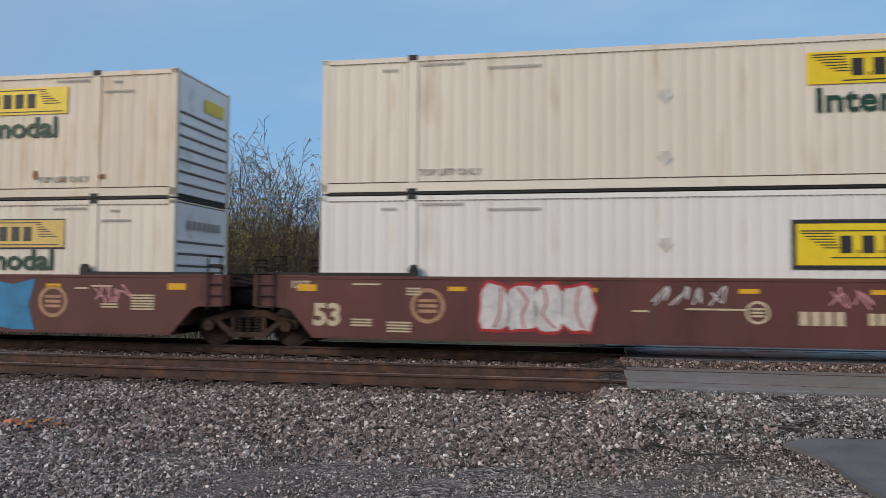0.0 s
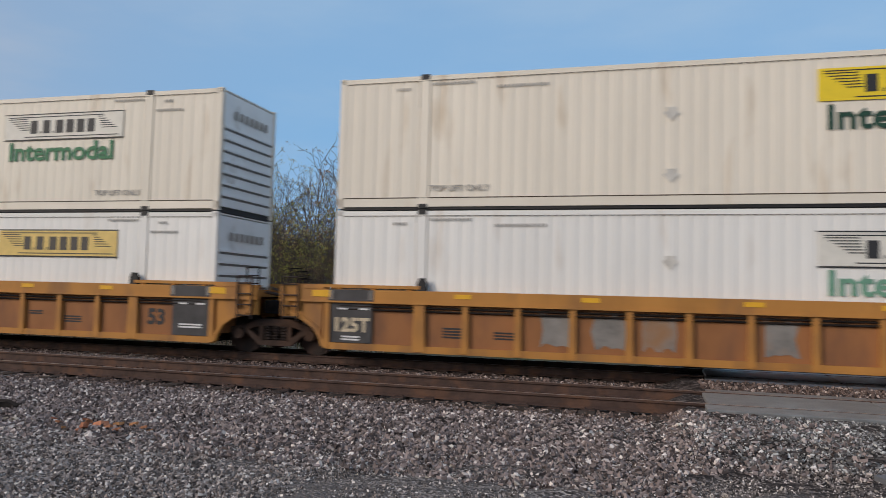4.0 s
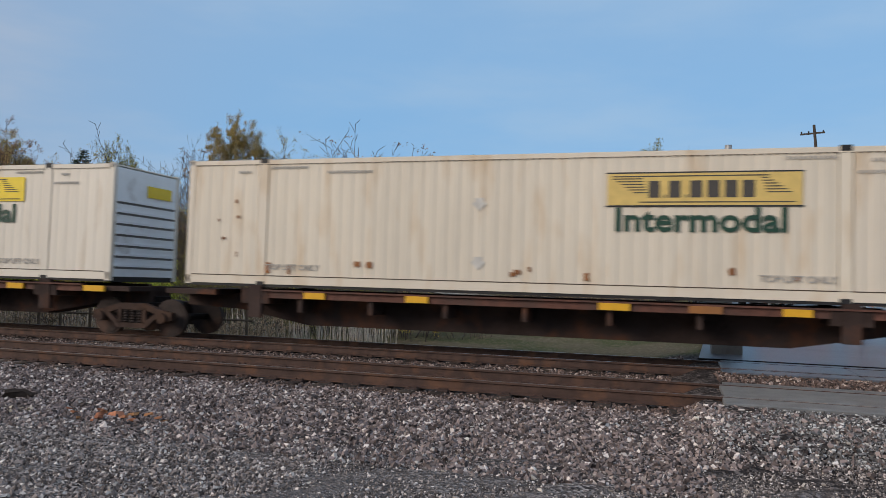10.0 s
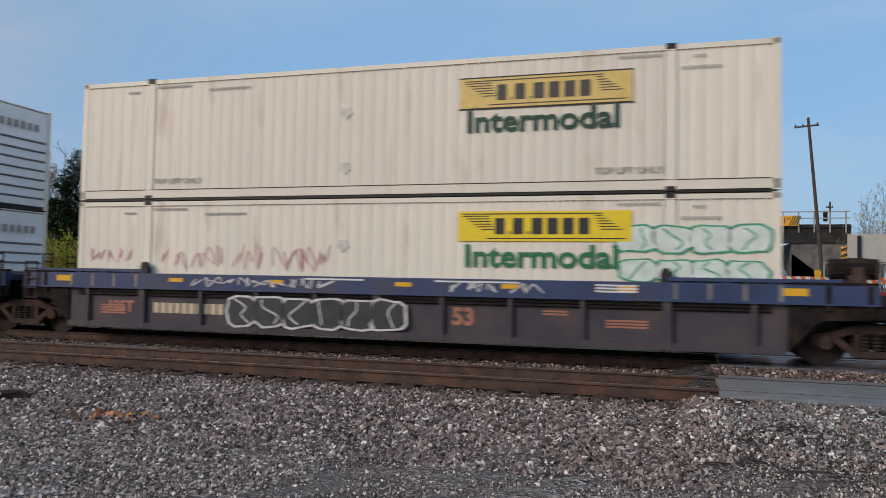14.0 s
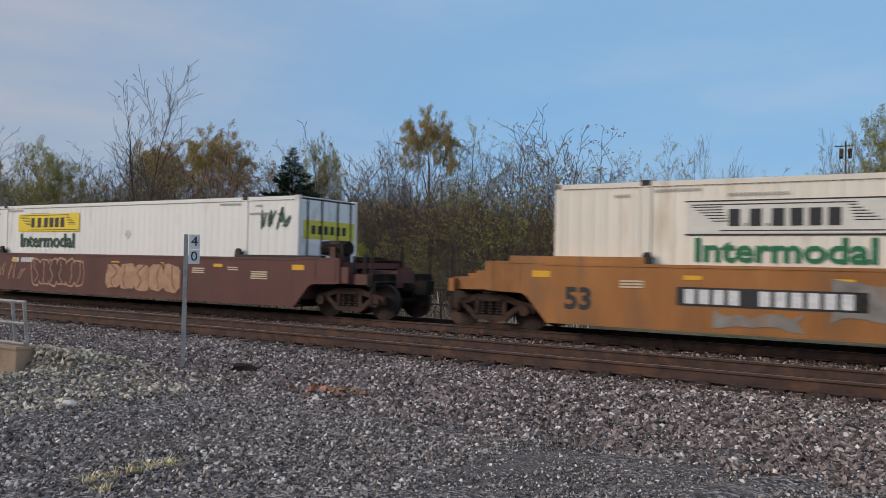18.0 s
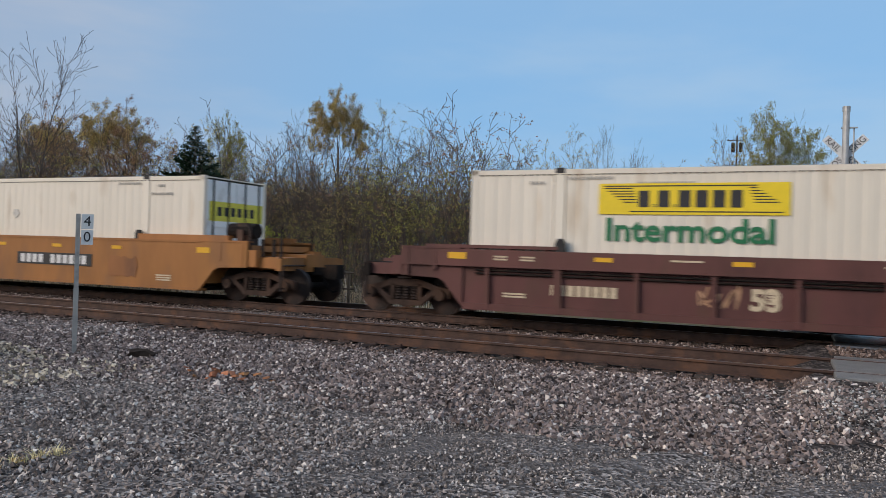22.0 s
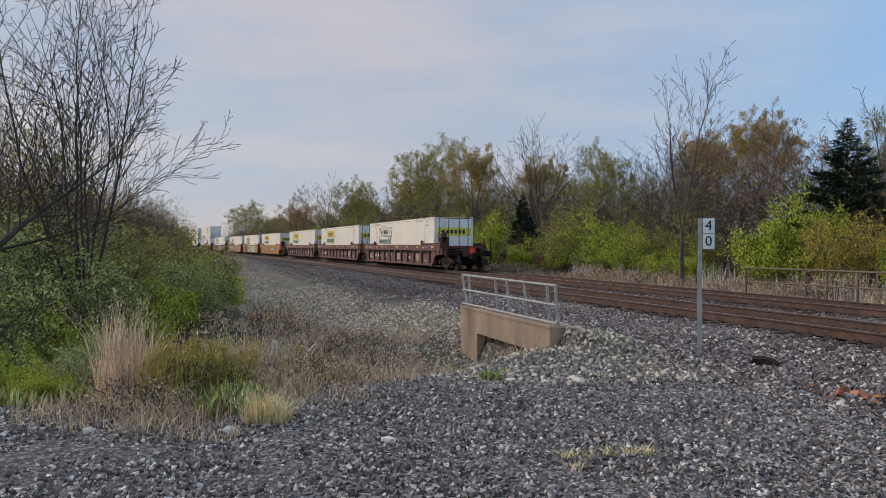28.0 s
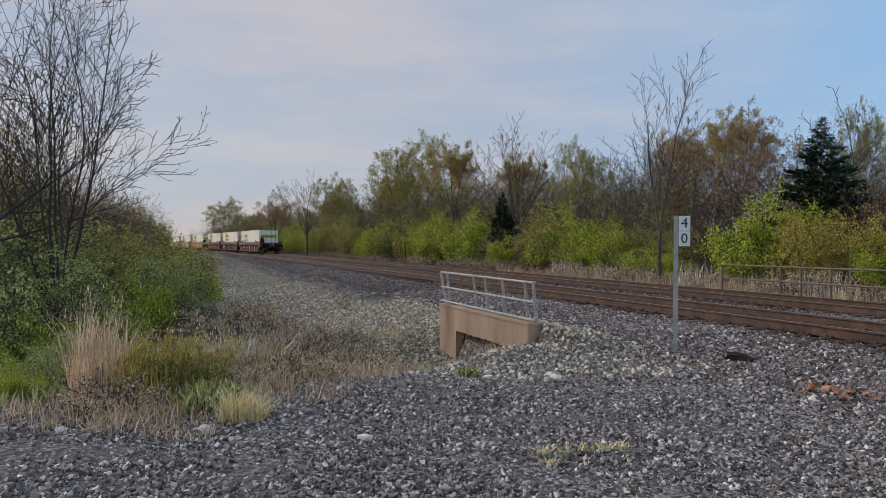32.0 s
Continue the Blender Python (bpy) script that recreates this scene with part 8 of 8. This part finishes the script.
grass("green_weeds", "low green weeds at the foot of the bushes", L_DEEP,
      [(-8.2, -0.75, 0.5, 0.8), (-8.8, -1.1, 0.7, 0.9), (-9.6, -1.8, 0.9, 1.0), (-7.0, 0.95, 0.16, 1.0), (-7.3, 1.15, 0.14, 0.8), (-9.0, 2.2, 0.3, 0.6), (-10.6, 3.1, 0.4, 0.6), (-11.6, -0.4, 1.0, 1.0), (-12.6, 0.8, 1.0, 1.0), (-11.2, 4.6, 0.22, 0.8), (-8.0, 3.9, 0.12, 0.5)],
      420, 0.26, 0.8, 4, 0.0, 0.012)
grass("lot_weeds", "thin brownish weeds creeping over the gravel", L_BROWNGRASS,
      [(-6.6, 0.4, 0.4, 1.0), (-6.9, 0.1, 0.5, 1.0), (-6.2, 0.8, 0.3, 0.7), (-7.4, 1.9, 0.5, 1.2), (-6.9, 0.6, 0.5, 1.5), (-7.3, -0.3, 0.5, 1.4), (-7.8, 1.5, 0.4, 1.8), (-8.4, 2.6, 0.6, 1.5), (-10.4, 3.4, 0.7, 1.8), (-11.5, 4.3, 0.8, 1.8), (-14.5, 4.0, 1.0, 1.8), (-17.0, 3.4, 1.0, 1.8), (-9.4, 3.6, 0.6, 0.8)],
      260, 0.16, 1.2, 14)
grass("verge_grass", "dry grass on the shoulder beyond the far track", L_BROWNGRASS,
      [(float(x), 20.9 + bend(float(x))[0] + 0.5 * math.sin(x * 2.3), 0.9, 0.7 + 0.25 * math.sin(x * 1.3)) for x in np.arange(-44, -9, 1.0)], 160, 0.60, 0.5, 5, 0.2, 0.008)


grass("verge_weeds", "tall pale dead weeds with seedheads beyond the far track", L_GREYSEED,
      [(float(x), 22.6 + bend(float(x))[0] + 0.6 * math.sin(x * 1.7), 0.9, 0.75 + 0.25 * math.sin(x * 1.1)) for x in np.arange(-40, -9, 0.9)], 90, 1.25, 0.35, 15, 0.8, 0.009)


# ---------------------------------------------------------------- loose stones
def stones(name, label, material, regions, lo, hi, seed):
    """Crushed stone: blocky, uneven pieces. regions: x0, x1, y0, y1, pieces a square metre."""
    rng = np.random.default_rng(seed)
    solid = np.array([(math.cos(q), math.sin(q), z) for z in (-0.62, 0.62) for q in (0.2, 2.3, 4.4)], float)
    tris = np.array([(0, 2, 1), (3, 4, 5), (0, 1, 4), (0, 4, 3), (1, 2, 5), (1, 5, 4), (2, 0, 3), (2, 3, 5)])
    vs, n = [], 0
    for x0, x1, y0, y1, dens in regions:
        k = int((x1 - x0) * (y1 - y0) * dens)
        px, py = rng.uniform(x0, x1, k), rng.uniform(y0, y1, k)
        r = (lo + (hi - lo) * rng.random(k) ** 2.2) / 2
        c = (solid[None] + rng.normal(0, 0.20, (k, 6, 3))) * np.stack([rng.uniform(0.8, 1.35, k), rng.uniform(0.8, 1.35, k), rng.uniform(0.65, 1.05, k)], -1)[:, None] * 0.98
        q = rng.normal(0, 1, (k, 4))
        q /= np.linalg.norm(q, axis=1, keepdims=True)
        w, a, b, d = q.T
        R = np.stack([np.stack([1 - 2 * (b * b + d * d), 2 * (a * b - d * w), 2 * (a * d + b * w)], -1),
                      np.stack([2 * (a * b + d * w), 1 - 2 * (a * a + d * d), 2 * (b * d - a * w)], -1),
                      np.stack([2 * (a * d - b * w), 2 * (b * d + a * w), 1 - 2 * (a * a + b * b)], -1)], -2)
        c = np.einsum("kij,kvj->kvi", R, c) * r[:, None, None]
        base = np.stack([px, py, ground_z(px, py) + r * rng.uniform(-0.1, 0.7, k)], -1)
        vs.append((c + base[:, None]).reshape(-1, 3))
        n += k
    V = np.concatenate(vs)
    F = (tris[None] + 6 * np.arange(n)[:, None, None]).reshape(-1, 3)
    me = bpy.data.meshes.new(name)
    me.vertices.add(len(V))
    me.vertices.foreach_set("co", V.ravel())
    me.loops.add(F.size)
    me.loops.foreach_set("vertex_index", F.ravel().astype(np.int32))
    me.polygons.add(len(F))
    me.polygons.foreach_set("loop_start", np.arange(0, F.size, 3, dtype=np.int32))
    me.polygons.foreach_set("loop_total", np.full(len(F), 3, dtype=np.int32))
    me.update(calc_edges=True)
    me.validate()
    me.shade_flat()
    me.materials.append(material)
    tagged(new(name, me), label, "stones", kind="stuff")


def stone_mat(name, dark, mid, pale, share):
    """Crushed stone whose pieces run from dark to pale, most of them dark."""
    m = mat(name, mid, 0.92, var=0.25, scale=16)
    nt = m.node_tree
    n, l = nt.nodes.new, nt.links.new
    b = nt.nodes["Principled BSDF"]
    g, r, mx = n("ShaderNodeNewGeometry"), n("ShaderNodeValToRGB"), n("ShaderNodeMix")
    l(g.outputs["Random Per Island"], r.inputs[0])
    e = r.color_ramp.elements
    e[0].position, e[0].color = 0.0, (*dark, 1)
    e[1].position, e[1].color = 1.0, (*pale, 1)
    e.new(1 - share).color = (*mid, 1)
    mx.data_type = 'RGBA'
    mx.inputs["Factor"].default_value = 0.92
    l(b.inputs["Base Color"].links[0].from_socket, mx.inputs["A"])
    l(r.outputs[0], mx.inputs["B"])
    l(mx.outputs["Result"], b.inputs["Base Color"])
    return m


M_ST_DARK = stone_mat("dark_ballast_stone", (0.032, 0.024, 0.022), (0.36, 0.285, 0.26), (0.92, 0.82, 0.74), 0.16)
M_ST_BROWN = stone_mat("brown_ballast_stone", (0.042, 0.028, 0.023), (0.235, 0.165, 0.138), (0.60, 0.48, 0.41), 0.20)
M_ST_PALE = stone_mat("pale_limestone", (0.34, 0.29, 0.24), (0.52, 0.45, 0.38), (0.82, 0.74, 0.64), 0.4)
M_ST_TAN = stone_mat("tan_slope_stone", (0.10, 0.080, 0.058), (0.58, 0.48, 0.36), (0.92, 0.80, 0.62), 0.35)
M_ST_GREY = stone_mat("grey_road_gravel", (0.05, 0.047, 0.045), (0.265, 0.25, 0.24), (0.74, 0.72, 0.68), 0.28)
M_ST_LOT = stone_mat("packed_lot_chip", (0.035, 0.029, 0.027), (0.38, 0.328, 0.30), (0.92, 0.83, 0.76), 0.20)
M_ST_COARSE = stone_mat("mixed_grey_gravel", (0.034, 0.027, 0.025), (0.41, 0.345, 0.312), (0.92, 0.83, 0.75), 0.18)
stones("ballast", "dark crushed-stone ballast along the track", M_ST_DARK,
       [(-24, 0.20, 7.2, 10.9, 800), (0.20, 0.65, 7.6, 10.85, 560), (0.65, 1.2, 7.8, 10.8, 320), (1.2, 2.2, 7.9, 10.6, 140), (-60, -24, 6.0, 10.2, 90), (-95, -60, 4.0, 9.2, 25), (-9, 0.3, 6.4, 7.2, 500)], 0.026, 0.070, 1)
stones("rail_ballast", "rust-brown ballast around the rails", M_ST_BROWN,
       [(-30, 0.3, 10.6, 11.35, 520), (-34, 0.0, 13.15, 15.6, 430), (-24, 0.0, 11.7, 12.8, 170), (0.7, 8, 13.75, 15.2, 320), (-34, 0.2, 17.4, 21.6, 150)], 0.028, 0.070, 2)
stones("pale_stones", "pale limestone chips among the dark gravel", M_ST_PALE,
       [(-9, 3.0, 5.0, 9.5, 9), (-24, -9, 7.2, 10.4, 16), (-9, -3.6, 0, 5.0, 26)], 0.018, 0.048, 3)
stones("slope_stones", "tan and pale broken stone on the ditch slope", M_ST_TAN,
       [(-22, -9.6, 2.2, 7.4, 420), (-36, -22, 2.0, 6.4, 150), (-70, -36, 1.6, 5.0, 40), (-9.6, -7.4, 3.4, 7.4, 150)], 0.03, 0.080, 6)
stones("lot_gravel", "grey gravel spilled beside the crossing panels", M_ST_GREY,
       [(0.45, 8.0, 8.2, 10.9, 900), (-0.6, 0.45, 8.6, 10.6, 420), (-1.8, -0.6, 8.8, 10.2, 200)], 0.018, 0.046, 4)
stones("lot_chips", "small dark chips scattered over the packed lot", M_ST_LOT,
       [(-3.6, 5.0, 3.9, 8.4, 1250)], 0.010, 0.030, 5)
stones("coarse_gravel", "loose grey crushed gravel over the end of the lot", M_ST_COARSE,
       [(-9.6, -3.0, -1.5, 7.0, 1450)], 0.013, 0.044, 8)


def loose_bits():
    z = lambda x, y: float(ground_z(x, y))
    th = thing("tie_chunk", "dark broken chunk of old wooden tie on the ballast", "wood", pose(-8.35, 8.05, z(-8.35, 8.05) + 0.03, 4, 8, 35))
    bm = bmesh.new()
    box(bm, -0.18, 0.17, -0.055, 0.05, -0.03, 0.055)
    bmesh.ops.subdivide_edges(bm, edges=bm.edges[:], cuts=2)
    rr = random.Random(3)
    for v in bm.verts:
        v.co += Vector((rr.gauss(0, 0.02), rr.gauss(0, 0.012), rr.gauss(0, 0.014)))
    part("chunk", bm, M_TIE, th)
    m_or = mat("orange_brick_rubble", (0.46, 0.21, 0.11), 0.9, var=0.2, scale=12, rand=0.3)
    for x, y, s in ((-6.25, 7.42, 0.085), (-6.10, 7.52, 0.06), (-6.40, 7.33, 0.06), (-6.05, 7.30, 0.05), (-6.5, 7.5, 0.06), (-5.95, 7.6, 0.05), (-6.3, 7.2, 0.05), (-6.8, 7.35, 0.045), (-6.65, 7.62, 0.05), (-5.7, 7.45, 0.04), (-7.0, 7.5, 0.04), (-6.2, 7.0, 0.04), (-5.85, 7.2, 0.045), (-6.45, 7.05, 0.035), (-5.5, 7.3, 0.035)):
        th = thing("brick_fragment", "broken orange brick fragment lying on the ballast", "rubble", pose(x, y, z(x, y) + 0.03, 10, 15, x * 90), group="brick rubble")
        bm = bmesh.new()
        box(bm, -s, s, -s * 0.6, s * 0.6, -s * 0.3, s * 0.35)
        bmesh.ops.subdivide_edges(bm, edges=bm.edges[:], cuts=1)
        for v in bm.verts:
            v.co *= rr.uniform(0.75, 1.15)
        part("fragment", bm, m_or, th)
    for x, y, s in ((-2.15, 7.92, 0.05), (-0.90, 9.62, 0.06), (0.26, 9.95, 0.055), (-7.5, 4.76, 0.075), (-6.3, 0.96, 0.055), (-6.6, -0.1, 0.05), (-5.58, 2.1, 0.065)):
        th = thing("pale_stone", "single pale stone lying on the dark gravel", "stone", pose(x, y, z(x, y) + s * 0.3, 10, 5, x * 90), group="pale loose stones")
        bm = bmesh.new()
        bmesh.ops.create_icosphere(bm, subdivisions=1, radius=s)
        for v in bm.verts:
            v.co = Vector((v.co.x * 1.2, v.co.y * 0.9, v.co.z * 0.6)) * rr.uniform(0.8, 1.15)
        part("stone", bm, M_ST_PALE, th)


loose_bits()


def motions():
    """The whole train rolls by at one speed."""
    for th, x, z in MOVING:
        rows = []
        for t in range(0, 33, 2):
            at = x - SPEED * t
            off, slope = bend(at)
            rows.append((t, pose(at, FAR_Y + off, z, 0, 0, math.degrees(math.atan(slope)))))
        walk(th, rows)


motions()
